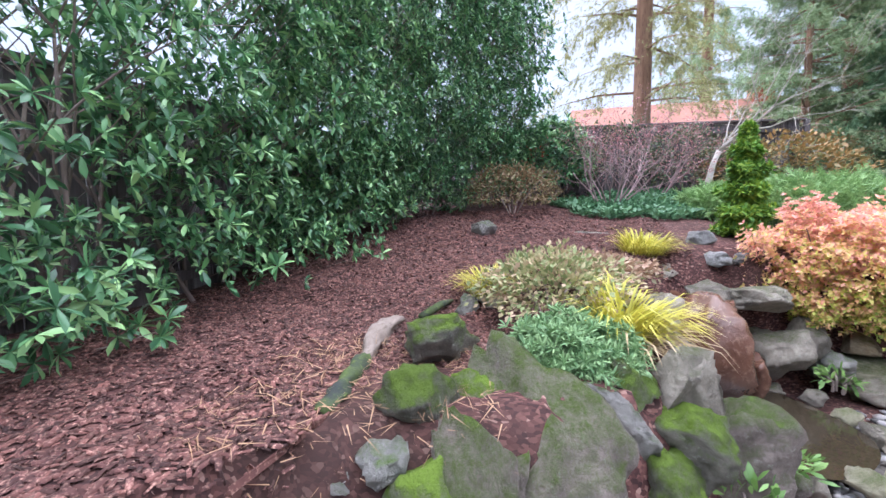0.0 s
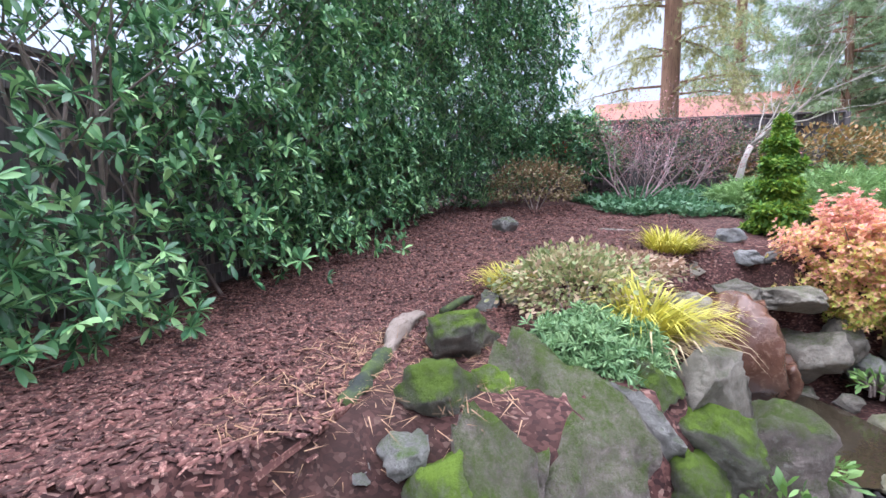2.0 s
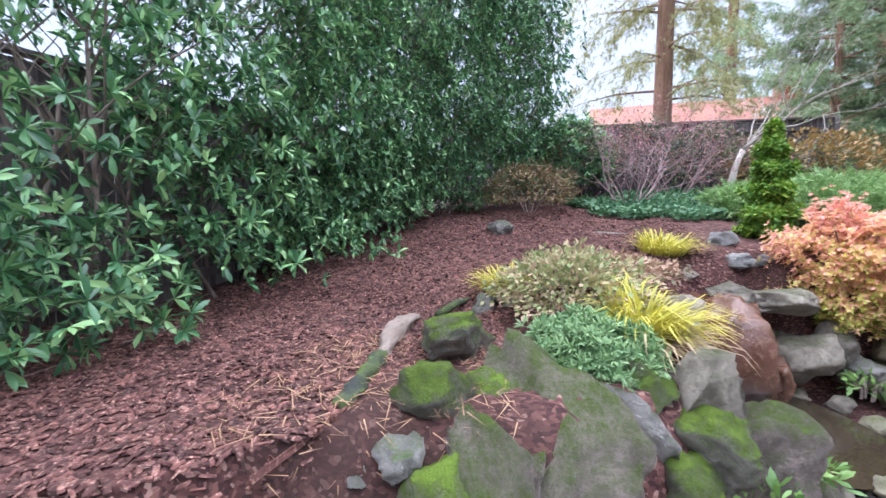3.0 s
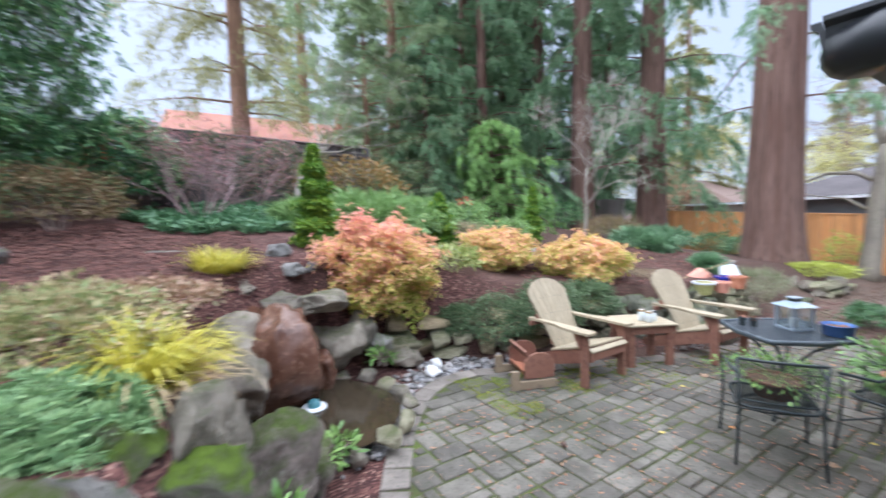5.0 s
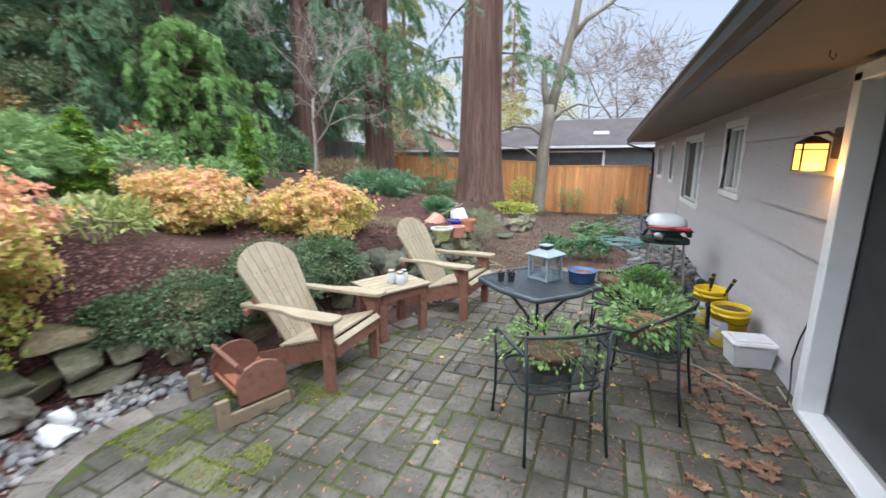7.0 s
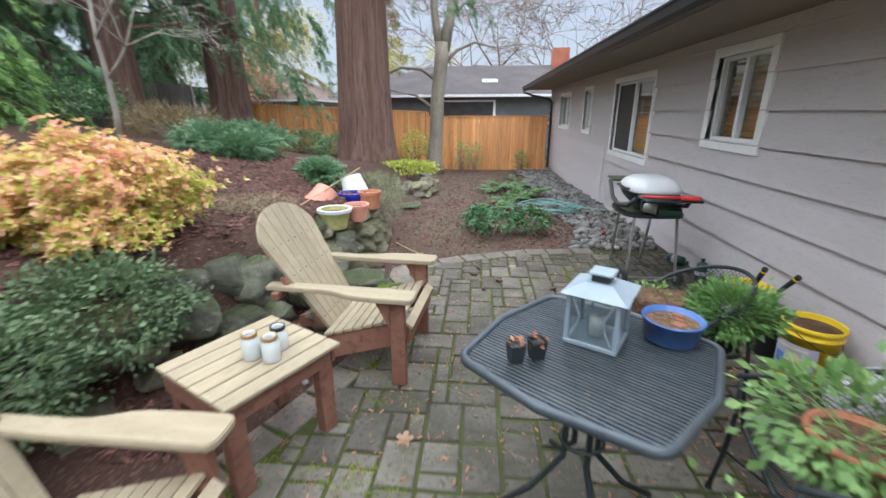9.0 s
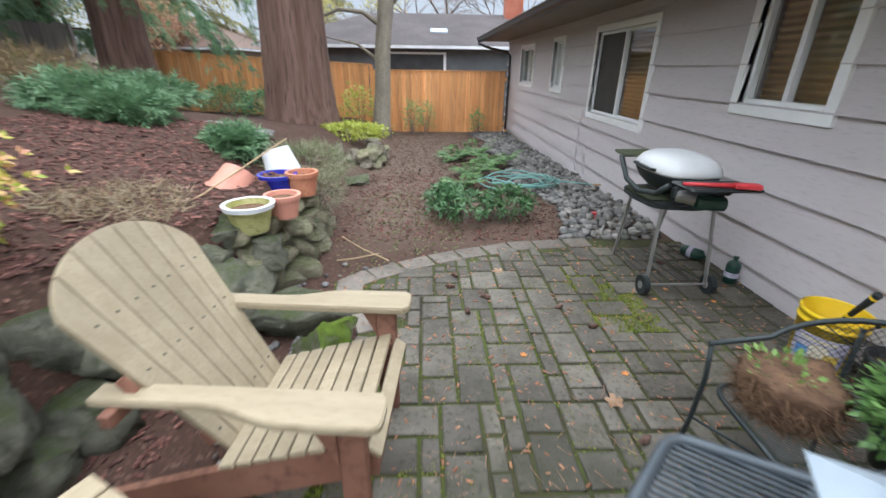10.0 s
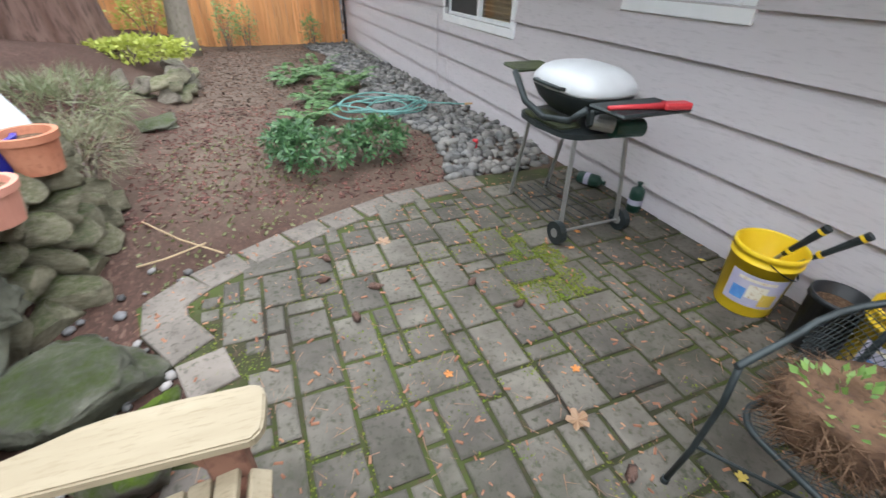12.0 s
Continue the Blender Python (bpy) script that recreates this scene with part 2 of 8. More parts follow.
M_WHITE = surface("white_window_vinyl", (0.8, 0.82, 0.85), (0.86, 0.87, 0.89), None, 3, 50, 0.4, relief=0.03)
M_GLASS = glass_mat("window_glass")
M_BLIND = surface("wooden_blind", (0.58, 0.4, 0.2), (0.66, 0.47, 0.25), None, 3, 30, 0.6, relief=0.1)
M_ROOM = surface("warm_room_wall", (0.5, 0.36, 0.2), (0.55, 0.4, 0.24), None, 1, 10, 0.9)
M_SCREEN = surface("dark_insect_screen", (0.03, 0.032, 0.035), (0.045, 0.048, 0.05), None, 3, 100, 0.6, relief=0.1)
M_CEDAR = surface("new_cedar_board", (0.58, 0.26, 0.095), (0.72, 0.37, 0.15), (0.45, 0.18, 0.065), 2.0, 9, 0.7, stretch=(4, 4, 0.35), relief=0.2, dist=0.004, tone=0.2)
M_OLDWOOD = surface("weathered_fence_board", (0.09, 0.077, 0.078), (0.155, 0.135, 0.137), (0.05, 0.045, 0.045), 2, 12, 0.9, stretch=(4, 4, 0.3), relief=0.4, tone=0.3)
M_GREYWOOD = surface("silvered_fence_board", (0.22, 0.19, 0.18), (0.3, 0.27, 0.26), (0.16, 0.14, 0.13), 2, 12, 0.9, stretch=(4, 4, 0.3), relief=0.4, tone=0.25)
M_PINE = surface("pale_pine_slat", (0.28, 0.232, 0.155), (0.335, 0.283, 0.195), (0.24, 0.195, 0.125), 2.2, 16, 0.6, stretch=(1, 6, 6), relief=0.15, dist=0.003, tone=0.07)
M_REDWOOD = surface("brown_stained_wood", (0.17, 0.075, 0.05), (0.22, 0.11, 0.075), (0.12, 0.055, 0.04), 3, 18, 0.65, relief=0.2, dist=0.003, tone=0.12)
M_DRIFT = surface("grey_driftwood", (0.17, 0.13, 0.105), (0.26, 0.21, 0.175), (0.13, 0.1, 0.08), 3, 18, 0.9, stretch=(1, 5, 5), relief=0.6)
M_LOG = surface("mossy_log", (0.03, 0.035, 0.03), (0.06, 0.085, 0.02), (0.09, 0.12, 0.03), 6, 30, 0.95, relief=0.8)
M_IRON = surface("dark_painted_steel", (0.022, 0.028, 0.03), (0.035, 0.045, 0.048), None, 5, 60, 0.45, 0.3, relief=0.08)
M_TABLE = surface("blue_grey_table_steel", (0.05, 0.062, 0.075), (0.075, 0.09, 0.105), None, 6, 60, 0.4, 0.3, relief=0.05)
M_BARK_RED = surface("redwood_bark", (0.12, 0.065, 0.048), (0.2, 0.125, 0.1), (0.055, 0.032, 0.026), 2.2, 9, 0.95, stretch=(3.0, 3.0, 0.16), relief=1.0, dist=0.06)
M_BARK_GREY = surface("grey_bark", (0.2, 0.17, 0.14), (0.27, 0.24, 0.19), (0.13, 0.13, 0.075), 3, 16, 0.9, stretch=(2, 2, 0.7), relief=0.6, dist=0.02)
M_BARK_PINE = surface("pine_bark", (0.2, 0.115, 0.075), (0.28, 0.17, 0.11), (0.1, 0.06, 0.045), 2, 9, 0.95, stretch=(3, 3, 0.4), relief=0.8, dist=0.04)
M_TWIG = surface("twig_bark", (0.15, 0.115, 0.1), (0.24, 0.19, 0.165), None, 4, 30, 0.9, relief=0.3)
M_TWIG_PALE = surface("pale_twig_bark", (0.33, 0.29, 0.25), (0.42, 0.38, 0.34), None, 4, 30, 0.9, relief=0.3)
M_LAUREL = leafy("laurel_leaf", (0.025, 0.075, 0.033), (0.06, 0.16, 0.068), (0.14, 0.3, 0.115), (0.35, 0.55, 0.22), rough=0.36, through_light=0.18)
M_ORANGE = leafy("autumn_spirea_leaf", (0.32, 0.42, 0.07), (0.52, 0.54, 0.1), (0.7, 0.56, 0.2), (0.79, 0.49, 0.27), (0.81, 0.44, 0.33), (0.76, 0.38, 0.32), rough=0.6, through_light=0.35, rise=0.65)
M_YELLOWGRASS = leafy("golden_grass_blade", (0.35, 0.34, 0.05), (0.55, 0.5, 0.06), (0.66, 0.58, 0.1), rough=0.5, through_light=0.35)
M_STRAW = leafy("dry_grass_blade", (0.45, 0.33, 0.19), (0.55, 0.42, 0.26), rough=0.7)
M_SPURGE = leafy("blue_green_leaf", (0.1, 0.2, 0.08), (0.19, 0.31, 0.13), (0.31, 0.44, 0.2), rough=0.6)
M_SAGE = leafy("grey_green_leaf", (0.15, 0.19, 0.07), (0.25, 0.29, 0.11), (0.41, 0.36, 0.18), (0.46, 0.31, 0.21), rough=0.6)
M_DARKSHRUB = leafy("dark_shrub_leaf", (0.055, 0.095, 0.042), (0.095, 0.15, 0.066), (0.165, 0.23, 0.11), rough=0.6)
M_CYPRESS = leafy("golden_cypress_leaf", (0.06, 0.16, 0.02), (0.14, 0.28, 0.03), (0.36, 0.47, 0.05), rough=0.6)
M_JUNIPER = leafy("juniper_leaf", (0.13, 0.23, 0.08), (0.22, 0.35, 0.12), (0.31, 0.45, 0.17), rough=0.6)
M_COVER = leafy("ground_cover_leaf", (0.05, 0.13, 0.06), (0.1, 0.21, 0.1), (0.17, 0.31, 0.15), rough=0.5)
M_FIR = leafy("fir_needle", (0.08, 0.165, 0.085), (0.145, 0.25, 0.125), (0.235, 0.36, 0.185), rough=0.65, through_light=0.35)
M_CEDARLEAF = leafy("cedar_spray", (0.11, 0.22, 0.06), (0.19, 0.34, 0.09), (0.29, 0.47, 0.13), rough=0.6)
M_OLIVE = leafy("olive_pine_needle", (0.19, 0.2, 0.08), (0.28, 0.28, 0.11), (0.38, 0.37, 0.17), rough=0.7, through_light=0.4)
M_BLUEPINE = leafy("blue_pine_needle", (0.14, 0.2, 0.1), (0.22, 0.3, 0.15), (0.31, 0.39, 0.2), rough=0.7, through_light=0.4)
M_FRESH = leafy("fresh_green_leaf", (0.1, 0.2, 0.05), (0.17, 0.3, 0.07), (0.27, 0.42, 0.12), rough=0.5)
M_LIME = leafy("lime_shrub_leaf", (0.3, 0.36, 0.05), (0.42, 0.46, 0.08), (0.5, 0.52, 0.14), rough=0.6)
M_PINKTWIG = leafy("red_bud", (0.4, 0.17, 0.17), (0.5, 0.24, 0.24), rough=0.7)
M_BROWNLEAF = leafy("brown_fallen_leaf", (0.22, 0.09, 0.05), (0.32, 0.15, 0.09), (0.42, 0.22, 0.12), rough=0.7)
M_TAN = leafy("tan_shrub_leaf", (0.16, 0.11, 0.06), (0.25, 0.17, 0.09), (0.2, 0.2, 0.08), rough=0.7)
M_REDLEAF = leafy("red_leaf", (0.45, 0.06, 0.04), (0.55, 0.1, 0.06), rough=0.6)
M_CHIP = surface("bark_chip", (0.06, 0.024, 0.021), (0.125, 0.053, 0.042), (0.31, 0.175, 0.135), 8, 60, 0.9, relief=0.3, island=0.6)


# ---- building helpers ----
R = random.Random(7)
G = np.random.default_rng(7)


def thing(name, at=(0, 0, 0), rz=0.0, label="", category="", group="", kind="", rx=0.0, ry=0.0):
    ob = new(name)
    ob.matrix_world = pose(*at, rx, ry, rz)
    return tagged(ob, label, category, group, kind)


def mesh_of(name, bm, mat=None, smooth=False):
    me = bpy.data.meshes.new(name)
    bm.to_mesh(me)
    bm.free()
    if mat:
        me.materials.append(mat)
    if smooth:
        me.shade_smooth()
    return me


def put(name, me, parent=None, m=None, label=""):
    ob = new(name, me)
    if parent:
        ob.parent = parent
    if m is not None:
        ob.matrix_local = m
    return tagged(ob, label)


def part(name, bm, material, parent, label="", smooth=False):
    return put(name, mesh_of(name, bm, material, smooth), parent, None, label)


def add_box(bm, c, size, rot=None, bevel=0.0):
    m = Matrix.Translation(c) @ (rot or Matrix.Identity(4)) @ Matrix.Diagonal((*size, 1))
    vs = bmesh.ops.create_cube(bm, size=1, matrix=m)["verts"]
    if bevel:
        es = list({e for v in vs for e in v.link_edges})
        bmesh.ops.bevel(bm, geom=es, offset=bevel, segments=1, affect="EDGES", clamp_overlap=True)
    return vs


def box(c, size, rot=None, bevel=0.0):
    bm = bmesh.new()
    add_box(bm, c, size, rot, bevel)
    return bm


def rot(rx=0, ry=0, rz=0):
    return pose(0, 0, 0, rx, ry, rz)


def add_tube(bm, pts, radii, sides=8, cap=True):
    """A round bar along points, with a radius at each."""
    pts = [Vector(p) for p in pts]
    if isinstance(radii, (int, float)):
        radii = [radii] * len(pts)
    rings, up = [], None
    for i, p in enumerate(pts):
        d = (pts[min(i + 1, len(pts) - 1)] - pts[max(i - 1, 0)]).normalized()
        if up is None:
            up = d.orthogonal().normalized()
        up = (up - d * up.dot(d)).normalized()
        side = d.cross(up)
        rings.append([bm.verts.new(p + radii[i] * (math.cos(a) * up + math.sin(a) * side))
                      for a in (2 * math.pi * k / sides for k in range(sides))])
    for a, b in zip(rings, rings[1:]):
        for k in range(sides):
            bm.faces.new((a[k], a[(k + 1) % sides], b[(k + 1) % sides], b[k]))
    if cap:
        bm.faces.new(rings[0][::-1])
        bm.faces.new(rings[-1])


def tube(pts, radii, sides=8):
    bm = bmesh.new()
    add_tube(bm, pts, radii, sides)
    return bm


def lathe(profile, sides=24, z0=0.0):
    """A turned shape from (radius, height) pairs; open where the radius is not 0."""
    bm = bmesh.new()
    rings = []
    for r, z in profile:
        if r < 1e-6:
            rings.append([bm.verts.new((0, 0, z + z0))])
        else:
            rings.append([bm.verts.new((r * math.cos(2 * math.pi * k / sides), r * math.sin(2 * math.pi * k / sides), z + z0)) for k in range(sides)])
    for a, b in zip(rings, rings[1:]):
        for k in range(sides):
            q = [a[k % len(a)], a[(k + 1) % len(a)], b[(k + 1) % len(b)], b[k % len(b)]]
            q = list(dict.fromkeys(q))
            if len(q) > 2:
                bm.faces.new(q)
    return bm


def slab(outline, z0, z1):
    """A flat plate of an outline in x and y."""
    bm = bmesh.new()
    lo = [bm.verts.new((x, y, z0)) for x, y in outline]
    hi = [bm.verts.new((x, y, z1)) for x, y in outline]
    bm.faces.new(lo[::-1])
    bm.faces.new(hi)
    for i in range(len(lo)):
        j = (i + 1) % len(lo)
        bm.faces.new((lo[i], lo[j], hi[j], hi[i]))
    bmesh.ops.recalc_face_normals(bm, faces=bm.faces[:])
    return bm


def raw_mesh(name, verts, faces, mat, smooth=False):
    """A mesh from arrays: verts (n, 3) and faces (m, k), all of k corners."""
    me = bpy.data.meshes.new(name)
    verts, faces = np.asarray(verts, np.float32), np.asarray(faces, np.int32)
    k = faces.shape[1]
    me.vertices.add(len(verts))
    me.vertices.foreach_set("co", verts.ravel())
    me.loops.add(faces.size)
    me.loops.foreach_set("vertex_index", faces.ravel())
    me.polygons.add(len(faces))
    me.polygons.foreach_set("loop_start", np.arange(0, faces.size, k, dtype=np.int32))
    me.polygons.foreach_set("loop_total", np.full(len(faces), k, np.int32))
    me.update(calc_edges=True)
    me.materials.append(mat)
    if smooth:
        me.shade_smooth()
    return me


# leaf outlines: along, across, out of the plane
NARROW = (np.array([(0, 0, 0), (.3, -.07, .02), (.3, .07, .02), (.7, -.085, .02), (.7, .085, .02), (1, 0, -.05)]),
          np.array([(0, 1, 2), (1, 3, 2), (2, 3, 4), (3, 5, 4)]))
LAUREL = (np.array([(0, -.015, 0), (0, .015, 0), (.35, -.12, .04), (.35, 0, .0), (.35, .12, .04), (.72, -.145, .03), (.72, 0, -.01), (.72, .145, .03), (1, 0, -.1)]),
          np.array([(0, 3, 2), (0, 1, 3), (1, 4, 3), (2, 3, 6), (2, 6, 5), (3, 4, 7), (3, 7, 6), (5, 6, 8), (6, 7, 8)]))
LANCE = (np.array([(0, 0, 0), (.3, -.1, .03), (.3, .1, .03), (.68, -.14, .02), (.68, .14, .02), (1, 0, -.06)]),
         np.array([(0, 1, 2), (1, 3, 2), (2, 3, 4), (3, 5, 4)]))
OVAL = (np.array([(0, 0, 0), (.45, -.3, .05), (1, 0, -.05), (.45, .3, .05)]), np.array([(0, 1, 2), (0, 2, 3)]))
NEEDLE = (np.array([(0, -.03, 0), (0, .03, 0), (1, 0, -.05)]), np.array([(0, 1, 2)]))
SPRAY = (np.array([(0, 0, 0), (.4, -.2, -.04), (1, -.08, -.2), (.75, 0, -.08), (1, .1, -.2), (.45, .2, -.04)]),
         np.array([(0, 1, 3), (1, 2, 3), (0, 3, 5), (3, 4, 5)]))
FROND_U = (0.12, 0.36, 0.6)
FROND = (np.array([(0, -.025, 0), (0, .025, 0), (1, 0, -.14)] + [q for u in FROND_U for e in (-1, 1) for q in ((u, 0, -.03 * u), (u + .16, 0, -.05 * u), (u + .36, e * (.36 - .26 * u), -.08 - .06 * u))]),
         np.array([(0, 1, 2)] + [(3 + 3 * k, 4 + 3 * k, 5 + 3 * k) for k in range(6)]))
BLADE = (np.array([(0, -.02, 0), (0, .02, 0), (.4, -.018, .28), (.4, .018, .28), (.8, -.012, .3), (.8, .012, .3), (1.05, 0, .1)]),
         np.array([(0, 1, 2), (1, 3, 2), (2, 3, 4), (3, 5, 4), (4, 5, 6)]))
CHIP = (np.array([(-.5, -.2, 0), (.5, -.16, 0), (.45, .2, 0), (-.5, .15, 0), (-.45, -.17, .12), (.45, -.13, .12), (.4, .17, .12), (-.45, .12, .12)]),
        np.array([(4, 5, 6), (4, 6, 7), (0, 1, 5), (0, 5, 4), (1, 2, 6), (1, 6, 5), (2, 3, 7), (2, 7, 6), (3, 0, 4), (3, 4, 7)]))


def unit(a):
    return a / np.maximum(np.linalg.norm(a, axis=-1, keepdims=True), 1e-9)


def scatter(name, shape, at, along, size, mat, up=None, smooth=False):
    """One mesh of many small leaves, each pointing along its own direction."""
    tv, tf = shape
    at, along = np.asarray(at, float), unit(np.asarray(along, float))
    n = len(at)
    size = np.broadcast_to(np.asarray(size, float), (n,))
    if up is None:
        up = G.normal(size=(n, 3)) * 0.5 + (0, 0, 1)
    side = unit(np.cross(up, along))
    out = np.cross(along, side)
    v = at[:, None] + size[:, None, None] * (tv[None, :, :1] * along[:, None] + tv[None, :, 1:2] * side[:, None] + tv[None, :, 2:] * out[:, None])
    f = tf[None] + (np.arange(n) * len(tv))[:, None, None]
    return raw_mesh(name, v.reshape(-1, 3), f.reshape(-1, 3), mat, smooth)


def whorls(centres, dirs, leaves, spread=0.9, low=0.15, high=1.0):
    """Leaves in a rosette round each twig tip: places and directions."""
    n = len(centres)
    dirs = unit(dirs)
    a = unit(np.cross(dirs, G.normal(size=(n, 3))))
    b = np.cross(dirs, a)
    t = (np.arange(leaves) / leaves * 2 * np.pi)[None] + G.uniform(0, 6.28, (n, 1)) + G.normal(size=(n, leaves)) * 0.25
    lift = G.uniform(low, high, (n, leaves))[..., None]
    d = np.cos(t)[..., None] * a[:, None] * spread + np.sin(t)[..., None] * b[:, None] * spread + dirs[:, None] * lift
    return np.repeat(centres, leaves, 0), d.reshape(-1, 3)


def rock(size, seed, boxy=0.8, rough=0.2, cuts=11, sub=3):
    """A weathered stone: a rounded block with flat breaks and lumps."""
    rr = random.Random(seed)
    bm = bmesh.new()
    bmesh.ops.create_icosphere(bm, subdivisions=sub, radius=1)
    planes = [(Vector((rr.gauss(0, 1), rr.gauss(0, 1), rr.gauss(0, 0.8))).normalized(), rr.uniform(0.5, 0.82)) for _ in range(cuts)]
    off = Vector((rr.uniform(-50, 50), rr.uniform(-50, 50), rr.uniform(-50, 50)))
    for v in bm.verts:
        p = v.co.copy()
        p = Vector([math.copysign(abs(c) ** boxy, c) for c in p]) * 1.0
        for n, d in planes:
            over = p.dot(n) - d
            if over > 0:
                p -= n * over
        crack = abs(noise.noise(Vector((p.x * 1.4, p.y * 1.4, p.z * 3.2)) + off))
        k = 1 + rough * noise.noise(p * 1.6 + off) + rough * 0.6 * noise.noise(p * 3.7 + off) + rough * 0.4 * noise.noise(p * 8 + off) + rough * 0.22 * noise.noise(p * 17 + off) - 0.1 * math.exp(-(crack / 0.05) ** 2)
        v.co = Vector((p.x * size[0], p.y * size[1], p.z * size[2])) * k * 1.18
    for f in bm.faces:
        f.smooth = True
    return bm


def boulder(at, size, seed, mat, label, rz=0.0, rx=0.0, ry=0.0, name="boulder", sub=4, group="", boxy=0.8, cuts=11):
    """A rock at a point, its half sizes given, sunk a little into the ground."""
    ob = put(name, mesh_of(name, rock(size, seed, sub=sub, boxy=boxy, cuts=cuts), mat, True), None, pose(*at, rx, ry, rz))
    return tagged(ob, label, "rock", group)


def smooth01(a, b, x):
    t = max(0.0, min(1.0, (x - a) / (b - a)))
    return t * t * (3 - 2 * t)


# ---- the lie of the land ----
LOW = [(-0.5, -6), (-0.55, -2.4), (-0.85, -2.0), (-1.2, -1.65), (-1.45, -0.85), (-1.95, -0.3), (-2.6, 0.08), (-3.35, 0.05), (-4.4, -0.15), (-5.0, 0.6), (-5.35, 1.6), (-4.95, 2.7),
       (-4.55, 4.0), (-4.05, 5.4), (-3.65, 6.6), (-3.6, 7.6), (-3.35, 11), (-3.2, 17), (-3, 80), (60, 80), (60, -6)]
PATIO = [(0.0, 7.42), (-0.95, 7.5), (-1.7, 7.42), (-2.4, 7.17), (-3.0, 6.85), (-3.25, 6.62), (-3.2, 6.4), (-2.95, 6.0), (-3.1, 5.2), (-3.35, 4.5), (-3.75, 3.6),
         (-4.15, 2.75), (-4.42, 2.2), (-4.35, 1.7), (-4.1, 1.35), (-3.67, 0.95), (-3.1, 0.58), (-1.9, -0.1), (-1.3, -0.7), (-1.1, -1.55), (-0.5, -2.3), (-0.4, -4), (3, -4), (3, 1.9), (0.0, 1.9)]


def inside(poly, x, y):
    hit = False
    for (x0, y0), (x1, y1) in zip(poly, poly[1:] + poly[:1]):
        if (y0 > y) != (y1 > y) and x < (x1 - x0) * (y - y0) / (y1 - y0) + x0:
            hit = not hit
    return hit


def edge_distance(poly, x, y):
    best = 1e9
    for (x0, y0), (x1, y1) in zip(poly, poly[1:] + poly[:1]):
        dx, dy = x1 - x0, y1 - y0
        t = max(0, min(1, ((x - x0) * dx + (y - y0) * dy) / (dx * dx + dy * dy)))
        best = min(best, math.hypot(x - x0 - t * dx, y - y0 - t * dy))
    return best


def ground_z(x, y):
    low = -0.035 - 0.27 * smooth01(7.5, 17, y)
    if inside(LOW, x, y):
        pond = 1 - smooth01(0.35, 0.75, math.hypot((x + 4.15) * 0.9, y - 0.45))
        if x < -6 or x > 3 or y > 20:
            return low
        return low - 0.25 * pond + (0.02 * noise.noise((x * 1.5, y * 1.5, 0)) if y > 7.6 else 0)
    west = max(0.0, -x - 3.2)
    north = smooth01(8, 17, y)
    up = 0.52 + 0.155 * min(west, 9.5) * (1 - 0.75 * north) - 0.5 * north + 0.5 * (1 - smooth01(0.5, 4.5, y))
    up += 0.12 * max(0.0, min(-x - 12.7, 14))
    if x > -14 and y > -6 and y < 18:
        up += 0.05 * noise.noise((x * 0.9, y * 0.9, 0)) + 0.012 * noise.noise((x * 4, y * 4, 3))
    wide = (0.3 + 0.25 * smooth01(-2.2, -1.6, y)) if y < 0.9 else (0.22 if y < 7.4 else 1.6)
    return low + (up - low) * smooth01(0, wide, edge_distance(LOW, x, y))


def build_ground():
    def axis(a, z, step, far):
        mid = list(np.arange(a, z, step)) + [z]
        return [a - d for d in reversed(far)] + mid + [z + d for d in far]
    xs = axis(-12.6, 0.3, 0.12, [1, 2.5, 5, 9, 15, 30, 80, 250, 700])
    ys = axis(-4.6, 18, 0.12, [1, 2.5, 5, 10, 20, 40, 90, 250, 700])
    v = [(x, y, ground_z(x, y)) for y in ys for x in xs]
    w = len(xs)
    f = [(j * w + i, j * w + i + 1, (j + 1) * w + i + 1, (j + 1) * w + i) for j in range(len(ys) - 1) for i in range(w - 1)]
    ob = new("ground", raw_mesh("ground", v, f, M_GROUND, True))
    tagged(ob, "reddish bark mulch and bare soil on rising ground", "ground", kind="structure")


build_ground()

# pond
def pond():
    bm = bmesh.new()
    ring = [bm.verts.new((-4.15 + (0.74 + 0.07 * math.sin(3 * a + 1)) * math.cos(a), 0.48 + (0.66 + 0.06 * math.sin(2 * a)) * math.sin(a), 0.1))
            for a in (2 * math.pi * k / 40 for k in range(40))]
    bm.faces.new(ring)
    m, nt, b = begin("murky_pond_water", 0.04, 0.0, 0.6)
    v, _ = coords(nt)
    n = noise_tex(nt, v, 14, 2)
    nt.links.new(mix_col(nt, noise_tex(nt, v, 3, 4), (0.02, 0.016, 0.01), (0.045, 0.034, 0.022)), b.inputs["Base Color"])
    bump(nt, b, n, 0.15, 0.01)
    tagged(put("water", mesh_of("water", bm, m)), "still brown pond water under the rocks", "water", kind="structure")


pond()

# ---- house ----
WX = 0.0
OPEN = {"door_1": (1.98, 3.86, 0.03, 2.14), "window_1": (6.36, 7.15, 1.31, 2.07), "window_2": (8.70, 10.35, 0.94, 2.02),
        "window_3": (11.95, 12.55, 1.2, 2.0), "window_4": (14.2, 15.5, 1.2, 1.98)}
Y0, Y1 = 1.9, 17.4
SOF = 2.27


def spans(z0, z1):
    """Stretches of the wall at this height that no opening takes."""
    cuts = sorted((a, b) for a, b, lo, hi in OPEN.values() if lo < z1 - 0.001 and hi > z0 + 0.001)
    y = Y0
    for a, b in cuts:
        if a > y:
            yield y, a
        y = b
    yield y, Y1


